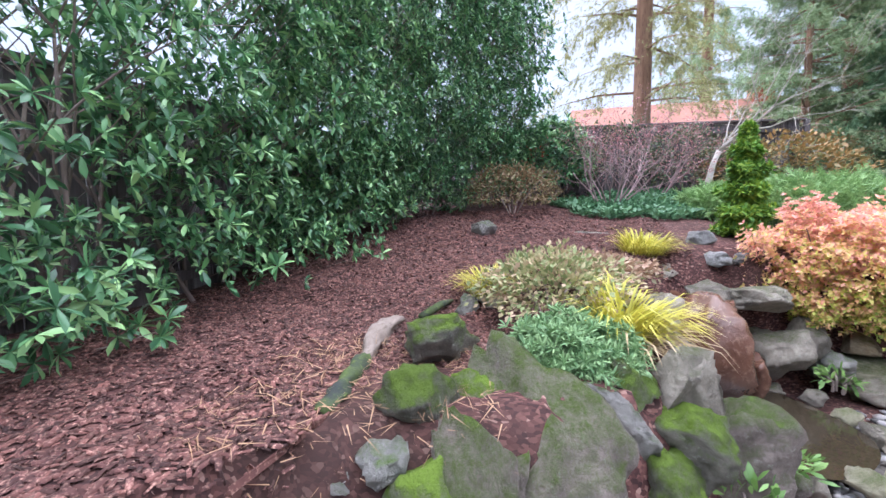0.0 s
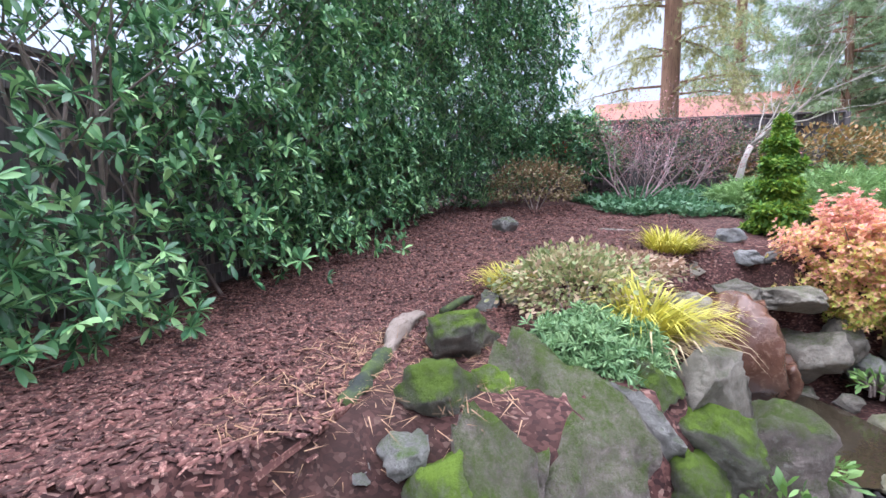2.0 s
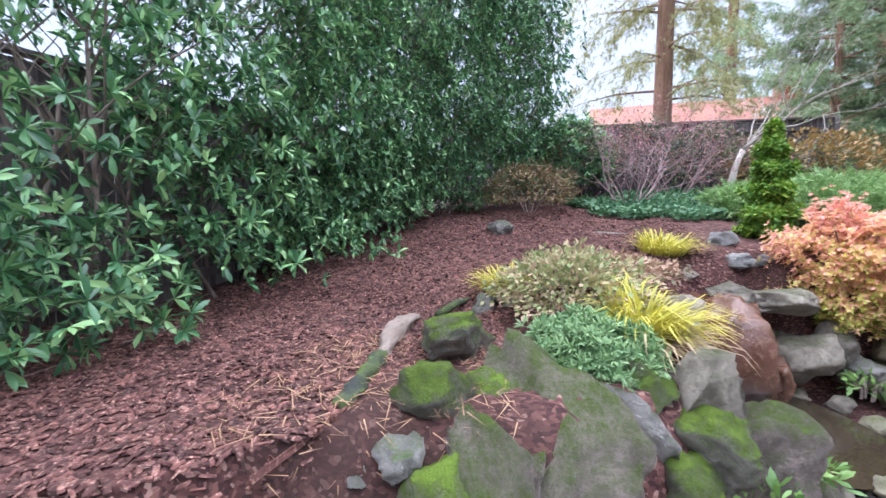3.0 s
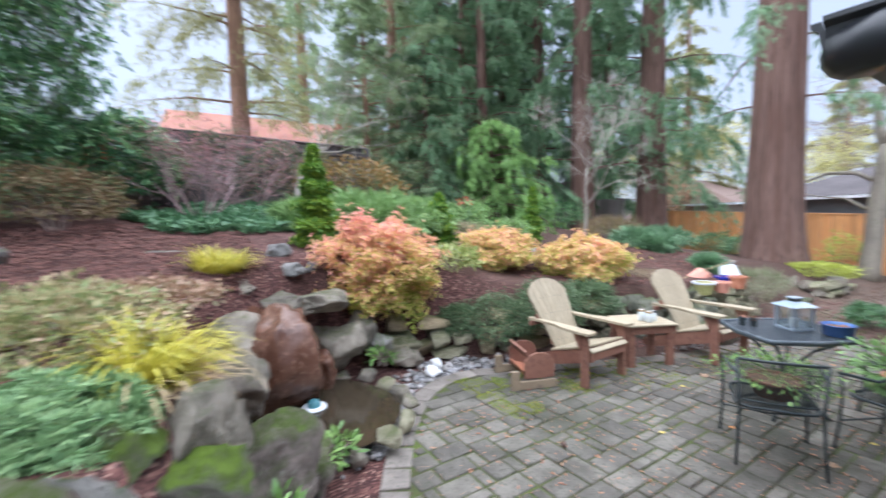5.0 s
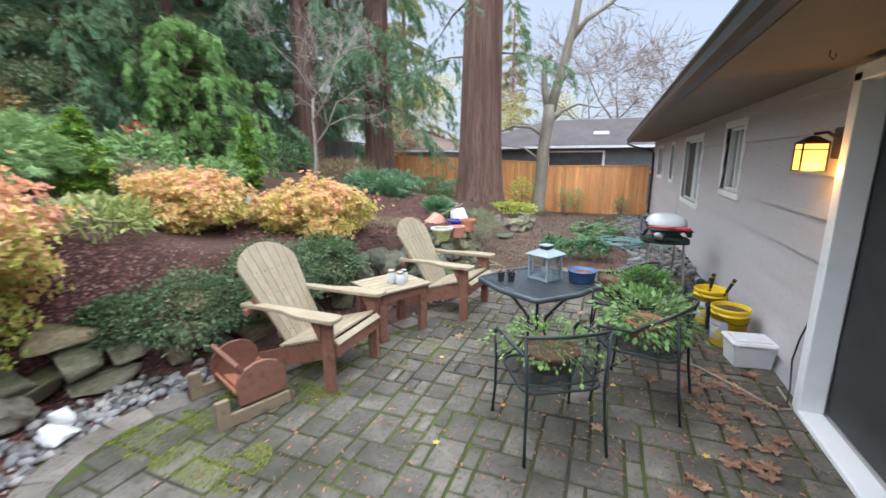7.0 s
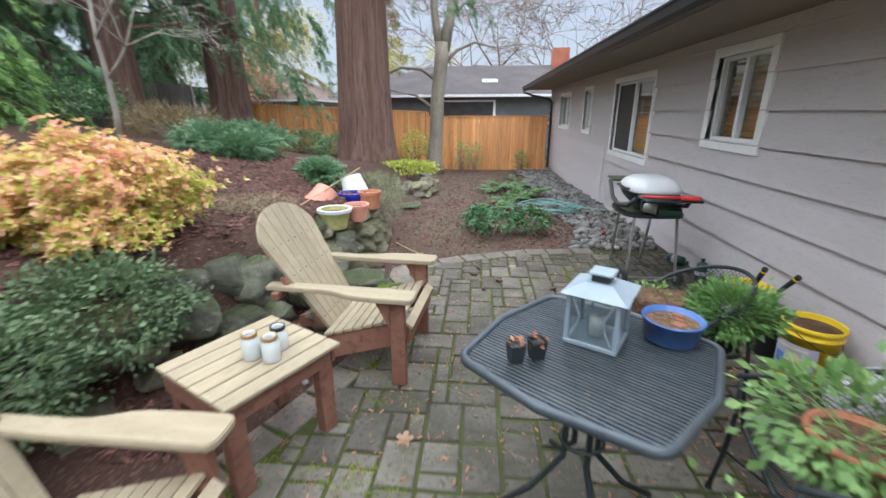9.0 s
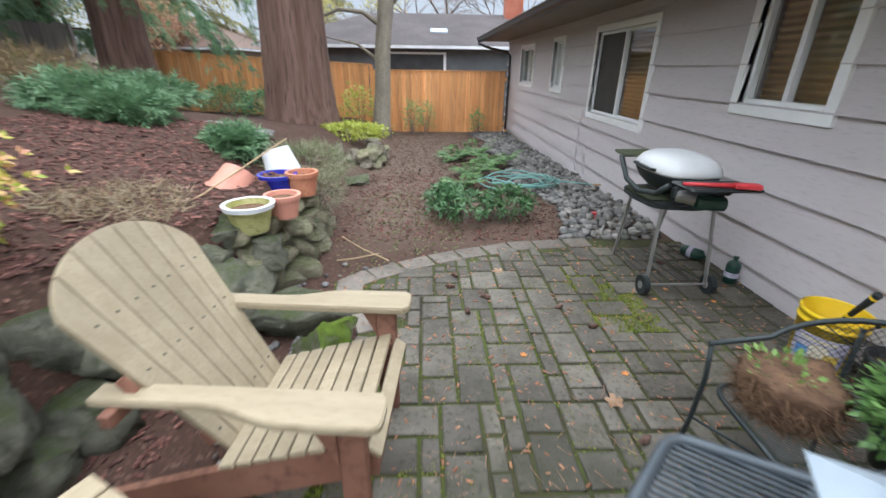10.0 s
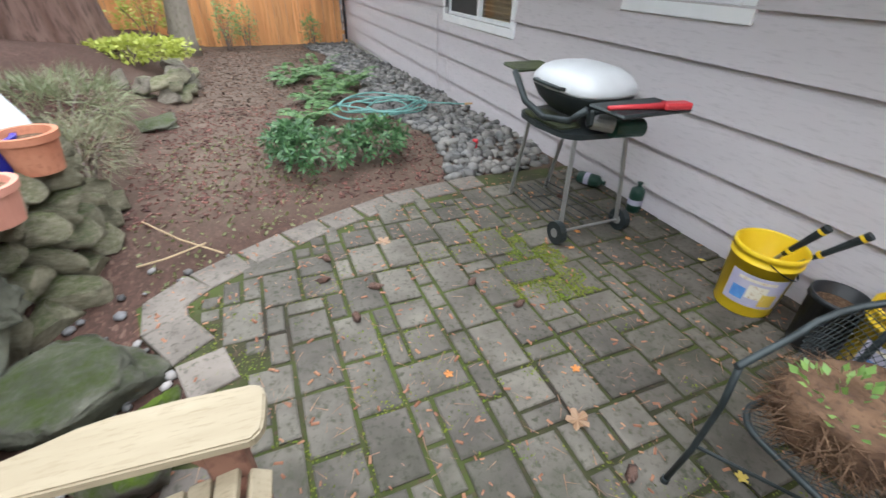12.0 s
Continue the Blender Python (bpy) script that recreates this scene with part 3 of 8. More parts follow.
def house():
    zs = sorted({-0.4, SOF + 0.1} | {v for o in OPEN.values() for v in o[2:]})
    bm = bmesh.new()
    for z0, z1 in zip(zs, zs[1:]):
        for a, b in spans(z0, z1):
            add_box(bm, (0.08, (a + b) / 2, (z0 + z1) / 2), (0.14, b - a, z1 - z0))
    add_box(bm, (5.0, Y0 + 0.07, 1.0), (9.7, 0.14, 2.7))
    wall = tagged(put("wall_east", mesh_of("wall_east", bm, M_SIDING)), "mauve grey house wall of wide lap siding", "wall", kind="structure")
    # lap boards, each tilted out at its foot
    pitch, z = 0.286, -0.415
    while z < SOF:
        z1 = min(z + pitch, SOF)
        cut = sorted({z, z1} | {v for o in OPEN.values() for v in o[2:] if z < v < z1})
        for lo, hi in zip(cut, cut[1:]):
            for a, b in spans(lo, hi):
                def tilt(h):
                    return 0.006 + 0.032 * (1 - (h - z) / pitch)
                bm = bmesh.new()
                c = [bm.verts.new((0.008 if back else -tilt(h), y, h)) for h in (lo, hi) for y in (a, b) for back in (0, 1)]
                for q in ((0, 2, 6, 4), (0, 1, 3, 2), (4, 6, 7, 5), (0, 4, 5, 1), (2, 3, 7, 6), (1, 5, 7, 3)):
                    bm.faces.new([c[i] for i in q])
                bmesh.ops.recalc_face_normals(bm, faces=bm.faces[:])
                part("siding_board", bm, M_SIDING, wall)
        z += pitch
    part("foundation", box((0.0, (Y0 + Y1) / 2, -0.27), (0.05, Y1 - Y0, 0.16)), M_ROCK_PALE, wall)
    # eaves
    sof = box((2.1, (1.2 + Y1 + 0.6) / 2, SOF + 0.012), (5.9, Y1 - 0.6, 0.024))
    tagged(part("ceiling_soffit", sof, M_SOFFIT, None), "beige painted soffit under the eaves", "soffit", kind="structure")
    bm = bmesh.new()
    e0, e1, n0, n1, r0, r1 = -0.86, 7.0, 1.16, Y1 + 0.65, 5.2, 14.0
    lo = [bm.verts.new(p) for p in ((e0, n0, 2.36), (e1 + 4, n0, 2.36), (e1 + 4, n1, 2.36), (e0, n1, 2.36))]
    hi = [bm.verts.new(p) for p in ((5, 6.2, 4.3), (5, 12.9, 4.3))]
    bm.faces.new((lo[0], lo[1], hi[0]))
    bm.faces.new((lo[1], lo[2], hi[1], hi[0]))
    bm.faces.new((lo[2], lo[3], hi[1]))
    bm.faces.new((lo[3], lo[0], hi[0], hi[1]))
    bm.faces.new(lo[::-1])
    tagged(part("roof", bm, M_ROOF, None), "brown shingle hip roof of the house", "roof", kind="structure")
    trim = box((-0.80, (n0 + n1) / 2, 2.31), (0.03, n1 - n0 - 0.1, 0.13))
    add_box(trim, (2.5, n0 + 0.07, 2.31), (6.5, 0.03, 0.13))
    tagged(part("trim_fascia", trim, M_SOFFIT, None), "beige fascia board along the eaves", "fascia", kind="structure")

    def gutter_bar(p, q, out):
        """A gutter of a rolled section between two points; out is the way it faces."""
        p, q, out = Vector(p), Vector(q), Vector(out)
        sec = [(0, 0.0), (0.065, 0.0), (0.095, 0.03), (0.105, 0.085), (0.125, 0.1), (0.125, 0.115), (0.1, 0.115), (0.092, 0.09), (0.06, 0.012), (0.01, 0.012), (0.01, 0.1), (0, 0.1)]
        b = bmesh.new()
        ends = [[b.verts.new(e + out * o + Vector((0, 0, h))) for o, h in sec] for e in (p, q)]
        for i in range(len(sec)):
            j = (i + 1) % len(sec)
            b.faces.new((ends[0][i], ends[0][j], ends[1][j], ends[1][i]))
        b.faces.new(ends[0][::-1])
        b.faces.new(ends[1])
        bmesh.ops.recalc_face_normals(b, faces=b.faces[:])
        return b
    gut = thing("gutter", (0, 0, 0), label="dark painted metal gutter along the eaves", category="gutter", kind="structure")
    part("channel", gutter_bar((-0.816, 1.13, 2.25), (-0.816, n1 - 0.05, 2.25), (-1, 0, 0)), M_GUTTER, gut)
    part("channel", gutter_bar((-0.9, 1.21, 2.25), (5.6, 1.21, 2.25), (0, -1, 0)), M_GUTTER, gut)
    part("corner", tube([(-0.868, 1.4, 2.29), (-0.868, 1.24, 2.275), (-0.845, 1.16, 2.27), (-0.77, 1.135, 2.275), (-0.6, 1.135, 2.285)], [0.06, 0.078, 0.08, 0.078, 0.06], 14), M_GUTTER, gut, smooth=True)
    dp = [(-0.87, n1 - 0.15, 2.25), (-0.87, n1 - 0.15, 2.2), (-0.6, n1 - 0.5, 2.08), (-0.15, 17.02, 1.96), (-0.07, 16.9, 1.86), (-0.07, 16.9, -0.2)]
    tagged(part("downspout", tube(dp, 0.035, 8), M_GUTTER, None), "dark round downspout at the house corner", "downspout", kind="structure")


house()


def window(name, panes=2, dark=0, blind=True):
    y0, y1, z0, z1 = OPEN[name]
    w = thing(name, (0, 0, 0), label="white vinyl slider window with wooden blinds" if blind else "white vinyl slider window", category="window", kind="structure")
    t = 0.085
    for nm, c, s in (("trim_top", ((y0 + y1) / 2, z1 + t / 2), (y1 - y0 + 2 * t, t)), ("window_sill", ((y0 + y1) / 2, z0 - t / 2), (y1 - y0 + 2 * t, t)),
                     ("trim_side", (y0 - t / 2, (z0 + z1) / 2), (t, z1 - z0)), ("trim_side", (y1 + t / 2, (z0 + z1) / 2), (t, z1 - z0))):
        part(nm, box((-0.012, *c), (0.05, *s), bevel=0.004), M_WHITE, w)
    f = 0.035
    for nm, c, s in (("frame_rail", ((y0 + y1) / 2, z1 - f / 2), (y1 - y0, f)), ("frame_rail", ((y0 + y1) / 2, z0 + f / 2), (y1 - y0, f)),
                     ("frame_stile", (y0 + f / 2, (z0 + z1) / 2), (f, z1 - z0 - 2 * f)), ("frame_stile", (y1 - f / 2, (z0 + z1) / 2), (f, z1 - z0 - 2 * f))):
        part(nm, box((0.05, *c), (0.07, *s), bevel=0.003), M_WHITE, w)
    yy = [y0 + f + (y1 - y0 - 2 * f) * k / panes for k in range(panes + 1)]
    for k in range(1, panes):
        part("mullion", box((0.045, yy[k], (z0 + z1) / 2), (0.06, 0.045, z1 - z0 - 2 * f), bevel=0.003), M_WHITE, w)
    for k in range(panes):
        p = part("pane", box((0.062, (yy[k] + yy[k + 1]) / 2, (z0 + z1) / 2), (0.006, yy[k + 1] - yy[k] - 0.005, z1 - z0 - 2 * f)), M_GLASS, w, "clear glass pane")
        p.visible_shadow = False
    if dark:
        part("insect_screen", box((0.03, (yy[-2] + yy[-1]) / 2, (z0 + z1) / 2), (0.004, yy[-1] - yy[-2] - 0.03, z1 - z0 - 2 * f)), M_SCREEN, w, "dark mesh insect screen")
    if blind:
        z = z0 + 0.05
        me = mesh_of("slat", box((0, 0, 0), (0.045, y1 - y0 - 0.04, 0.004), rot(0, 28, 0)), M_BLIND)
        while z < z1:
            put("slat", me, w, pose(0.13, (y0 + y1) / 2, z))
            z += 0.052


window("window_1", 2)
window("window_2", 2, dark=1)
window("window_3", 2, blind=False)
window("window_4", 2, blind=False)
bm = bmesh.new()
for a, b in ((1.95, 5.9), (6.0, 11.2), (11.3, 17.3)):
    add_box(bm, (2.2, (a + b) / 2, 0.95), (4.0, b - a, 2.6))
bmesh.ops.reverse_faces(bm, faces=bm.faces[:])
tagged(put("wall_rooms", mesh_of("wall_rooms", bm, M_ROOM)), "warm tan painted walls of the rooms inside", "wall", kind="structure")
for y, e in ((6.75, 1700), (9.4, 800)):
    lamp = bpy.data.lights.new("room_lamp", "POINT")
    lamp.energy, lamp.color, lamp.shadow_soft_size = e, (1.0, 0.62, 0.28), 0.15
    new("room_lamp", lamp).matrix_world = pose(1.4, y, 1.9)


def sliding_door():
    y0, y1, z0, z1 = OPEN["door_1"]
    d = thing("door_1", label="white framed sliding glass patio door, closed", category="door", kind="structure")
    for nm, c, s in (("jamb", (y1 + 0.025, (z0 + z1) / 2 + 0.02), (0.1, z1 - z0 + 0.06)), ("jamb", (y0 - 0.02, (z0 + z1) / 2 + 0.02), (0.1, z1 - z0 + 0.06)),
                     ("head", ((y0 + y1) / 2, z1 + 0.045), (y1 - y0 + 0.14, 0.09)), ("sill", ((y0 + y1) / 2, z0 - 0.01), (y1 - y0 + 0.1, 0.04))):
        part(nm, box((-0.03, *c), (0.14, *s), bevel=0.005), M_WHITE, d)
    mid = (y0 + y1) / 2
    for k, (a, b) in enumerate(((y0 + 0.03, mid + 0.03), (mid - 0.03, y1 - 0.01))):
        x = 0.125 if k else 0.095
        for c, s in (((a + 0.03, 1.08), (0.06, 2.06)), ((b - 0.03, 1.08), (0.06, 2.06)), (((a + b) / 2, 0.09), (b - a, 0.08)), (((a + b) / 2, 2.08), (b - a, 0.07))):
            part("stile", box((x, *c), (0.03, *s), bevel=0.003), M_WHITE, d)
        p = part("pane", box((x, (a + b) / 2, 1.08), (0.006, b - a - 0.1, 1.92)), M_GLASS, d, "dark reflecting glass")
        p.visible_shadow = False
    part("insect_screen", box((0.055, (y0 + y1) / 2, 1.09), (0.008, y1 - y0 - 0.03, 2.06)), M_SCREEN, d, "dark insect screen before the glass")
    part("curtain", box((0.19, (y0 + y1) / 2, 1.1), (0.01, y1 - y0, 2.1)), M_SCREEN, d, "dark curtain behind the glass")


sliding_door()


# ---- fences ----
def board_fence(p, q, base0, base1, height, mat, name, label, board=0.14, gap=0.006, cap=True, dog=0.0, rail_side=1, group=""):
    """A close-boarded fence from p to q, with posts, rails and a cap."""
    p, q = Vector((*p, 0)), Vector((*q, 0))
    run = q - p
    yaw = math.degrees(math.atan2(run.y, run.x))
    f = thing(name, (p.x, p.y, 0), yaw, label, "fence", group)
    L, step = run.length, board + gap
    n = int(L / step)
    me = mesh_of("board", box((0, 0, 0.5), (board, 0.018, 1.0), bevel=0.003), mat)
    for i in range(n):
        z = base0 + (base1 - base0) * (i + 0.5) / n
        ob = put("board", me, f, pose((i + 0.5) * step, (0.011 if i % 2 else -0.011) if dog else R.gauss(0, 0.002), z) @ Matrix.Diagonal((1, 1, height + R.gauss(0, dog and 0.004 or 0.012), 1)))
    k = max(2, round(L / 2.4) + 1)
    for i in range(k):
        t = i / (k - 1)
        part("post", box((t * L, 0.07 * rail_side, base0 + (base1 - base0) * t + height / 2 - 0.15), (0.09, 0.09, height + 0.3)), mat, f)
    lean = -math.degrees(math.atan2(base1 - base0, L))
    for h in (0.25, height - 0.2):
        part("rail", box((L / 2, 0.045 * rail_side, (base0 + base1) / 2 + h), (L, 0.04, 0.09), rot(0, lean, 0)), mat, f)
    if cap:
        part("cap", box((L / 2, 0.02 * rail_side, (base0 + base1) / 2 + height + 0.016), (L, 0.12, 0.03), rot(0, lean, 0)), mat, f)
    return f


board_fence((-4.1, 16.96), (-0.03, 16.96), -0.3, -0.3, 1.72, M_CEDAR, "cedar_fence", "new orange cedar board fence behind the garden", cap=True, dog=1)
board_fence((-10.3, 17.1), (-4.1, 17.0), 0.12, -0.16, 1.72, M_CEDAR, "cedar_fence", "new orange cedar board fence stepping up the slope", cap=True, dog=1)
board_fence((-19.5, 16.0), (-14.3, 16.1), 1.0, 0.9, 2.55, M_GREYWOOD, "old_fence", "silvered old wooden fence panel", cap=False)
board_fence((-13.6, 16.2), (-11.8, 16.3), 0.55, 0.5, 1.95, M_GREYWOOD, "old_fence", "silvered old wooden fence panel", cap=False)
board_fence((-10.5, -4.4), (0.8, -4.45), 1.35, 0.75, 1.85, M_OLDWOOD, "old_fence", "dark weathered wooden fence behind the hedge", cap=True)
board_fence((-10.7, -4.4), (-11.3, 4.0), 2.1, 2.0, 1.75, M_OLDWOOD, "old_fence", "dark weathered wooden fence along the back of the slope", cap=True, rail_side=-1)


# ---- plants ----
def grow(rr, start, way, length, radius, depth, bm, tips, bend=0.35, split=3, ratio=0.68, up=0.1, sides=6, seg=4, thin=0.0025):
    """A limb that bends and forks; its twig ends are gathered in tips."""
    pts, rad = [Vector(start)], [radius]
    d = Vector(way).normalized()
    for i in range(seg):
        d = (d + Vector((rr.gauss(0, bend), rr.gauss(0, bend), rr.gauss(0, bend) + up)) * (1.0 / seg) * 1.6).normalized()
        pts.append(pts[-1] + d * length / seg)
        rad.append(radius * (1 - 0.55 * (i + 1) / seg))
    add_tube(bm, pts, rad, sides if depth > 1 else max(3, sides - 2), cap=depth > 1)
    if depth <= 0:
        tips.append((pts[-1], d))
        return
    for k in range(split):
        i = seg if k == 0 else rr.randint(max(1, seg // 2), seg)
        a = Vector((rr.gauss(0, 1), rr.gauss(0, 1), rr.gauss(0, 0.6)))
        a = (a - d * a.dot(d)).normalized()
        nd = (d * rr.uniform(0.6, 1.0) + a * rr.uniform(0.4, 0.9)).normalized()
        grow(rr, pts[i], nd, length * ratio * rr.uniform(0.75, 1.15), max(rad[i] * 0.75, thin), depth - 1, bm, tips, bend, split, ratio, up, sides, seg, thin)


def blob_points(n, centre, radii, shell=0.55, lumps=0.25, seed=0, low=-1.0):
    """Points in an uneven crown, thicker towards its outside, with their outward ways."""
    g = np.random.default_rng(seed)
    d = unit(g.normal(size=(n * 2, 3)))
    d = d[d[:, 2] > low][:n]
    off = g.uniform(-30, 30, 3)
    k = np.array([noise.noise(Vector(v * 1.9 + off)) + 0.5 * noise.noise(Vector(v * 4.5 + off)) + 0.45 * noise.noise(Vector(v * 9 + off)) for v in d])
    r = (shell + (1 - shell) * g.random(len(d)) ** 0.5) * (1 + lumps * k) * (1 + 0.05 * g.exponential(1.0, len(d)))
    return np.array(centre) + d * r[:, None] * np.array(radii), d


def shrub(name, at, radii, n, shape, size, mat, label, seed, twig=M_TWIG, category="shrub", shell=0.55, lumps=0.3, stems=7, whorl=0, droop=0.0, low=-0.55, lift=0.95, group=""):
    """A bush of stems and many small leaves."""
    s = thing(name, at, 0, label, category, group)
    rr = random.Random(seed)
    bm = bmesh.new()
    for k in range(stems):
        a = 2 * math.pi * k / stems + rr.uniform(-0.3, 0.3)
        top = Vector((math.cos(a) * radii[0] * 0.75, math.sin(a) * radii[1] * 0.75, radii[2] * rr.uniform(0.9, 1.7)))
        add_tube(bm, [(0.04 * math.cos(a), 0.04 * math.sin(a), -0.05), top * 0.45 + Vector((0, 0, 0.1 * radii[2])), top], [0.012, 0.009, 0.004], 5)
    part("woody_base", bm, twig, s)
    p, d = blob_points(n, (0, 0, radii[2] * lift), radii, shell, lumps, seed, low)
    if whorl:
        p, d = whorls(p, d + (0, 0, 0.5), whorl)
    else:
        d = d + np.random.default_rng(seed + 1).normal(size=d.shape) * 0.6
    d[:, 2] -= droop
    g = np.random.default_rng(seed + 2)
    part_me = scatter("crown", shape, p, d, size * g.uniform(0.7, 1.25, len(p)), mat)
    put("crown", part_me, s)
    return s


def laurel(at, seed, reach, height, shoots, fill, leaf, label, boughs=0):
    """A tall laurel: leaning stems and leafy shoots that end in rosettes, with dark gaps between them."""
    s = thing("laurel_shrub", at, 0, label, "shrub", "laurel hedge")
    rr = random.Random(seed)
    g = np.random.default_rng(seed)
    bm = bmesh.new()
    for k in range(5):
        grow(rr, (rr.uniform(-.7, .7) * reach[0], rr.uniform(-.25, .1), -0.1), (rr.gauss(0, .25), rr.uniform(-0.1, .2), 1), height * 0.4, 0.019, 2, bm, [], 0.25, 3, 0.62, 0.15, 6)
    part("woody_base", bm, M_TWIG, s)
    # loose leaves deep inside, then shoots of rosettes on the outside
    p, d = blob_points(fill, (0, 0, height * 0.52), (reach[0], reach[1] * 0.85, height * 0.5), 0.6, 0.35, seed)
    c, out = blob_points(shoots, (0, 0, height * 0.5), (reach[0] * 1.05, reach[1], height * 0.52), 0.82, 0.4, seed + 500)
    keep = c[:, 2] > 0.2
    c, out = c[keep], out[keep]
    c[:, 1] = np.where(g.random(len(c)) < 0.8, np.abs(c[:, 1]), c[:, 1])
    out[:, 1] = np.abs(out[:, 1])
    if boughs:
        low = np.stack([g.uniform(-1, 1, boughs) * reach[0], reach[1] * g.uniform(0.6, 1.25, boughs), 0.1 + 1.2 * g.random(boughs) ** 1.3], 1)
        c, out = np.concatenate([c, low]), np.concatenate([out, np.tile((0.0, 1.0, 0.0), (boughs, 1))])
    m = 5
    way = unit(out * (0.6, 0.9, 0.2) + (0, 0.35, 0.45) + g.normal(size=c.shape) * 0.3)
    step = np.linspace(-0.22, 0.12, m)[None, :, None] * g.uniform(0.8, 1.5, (len(c), 1, 1))
    q = (c[:, None] + way[:, None] * step + g.normal(size=(len(c), m, 3)) * 0.115).reshape(-1, 3)
    qd = np.repeat(way, m, 0) + g.normal(size=(len(c) * m, 3)) * 0.25
    lp, ld = whorls(np.concatenate([p, q]), np.concatenate([d * 0.8 + (0, 0.2, 0.3), qd]), 10, 1.0, 0.05, 0.7)
    ok = lp[:, 2] > 0.06
    lp, ld = lp[ok], ld[ok]
    put("crown", scatter("crown", LAUREL, lp, ld, leaf * g.uniform(0.6, 1.2, len(lp)), M_LAUREL), s)
    # the twigs that carry the shoots
    inn = c * (0.8, 0.45, 0.9) + (0, -0.05, -0.15)
    tagged(put("twig", scatter("twig", (np.array([(0, -.014, 0), (0, .014, 0), (1, -.005, 0), (1, .005, 0)]), np.array([(0, 1, 2), (1, 3, 2)])), inn, c - inn, np.linalg.norm(c - inn, axis=1), M_TWIG), s), kind="stuff")
    return s


HEDGE = [(-1.0, -3.95, 1.0, .75, 4.3, 80, 60, .1), (-2.2, -4.0, 1.1, .8, 4.7, 140, 80, .1), (-3.6, -4.15, 1.15, .8, 4.6, 300, 300, .105), (-5.1, -4.2, 1.2, .85, 5.2, 440, 900, .105),
         (-6.7, -4.0, 1.2, .85, 5.6, 480, 1300, .105), (-8.2, -3.3, 1.2, .95, 5.8, 480, 1500, .105), (-9.5, -2.5, 1.0, .95, 5.6, 400, 1300, .105)]
for i, (x, y, rx_, ry_, h, shoots, fill, leaf) in enumerate(HEDGE):
    laurel((x, y, ground_z(x, y)), 40 + i, (rx_, ry_), h, shoots, fill, leaf, "tall glossy green laurel in a dense hedge against the fence" if i > 2 else "tall glossy green laurel with gaps before the dark fence", boughs=(16, 20, 14, 8, 0, 0, 0)[i])


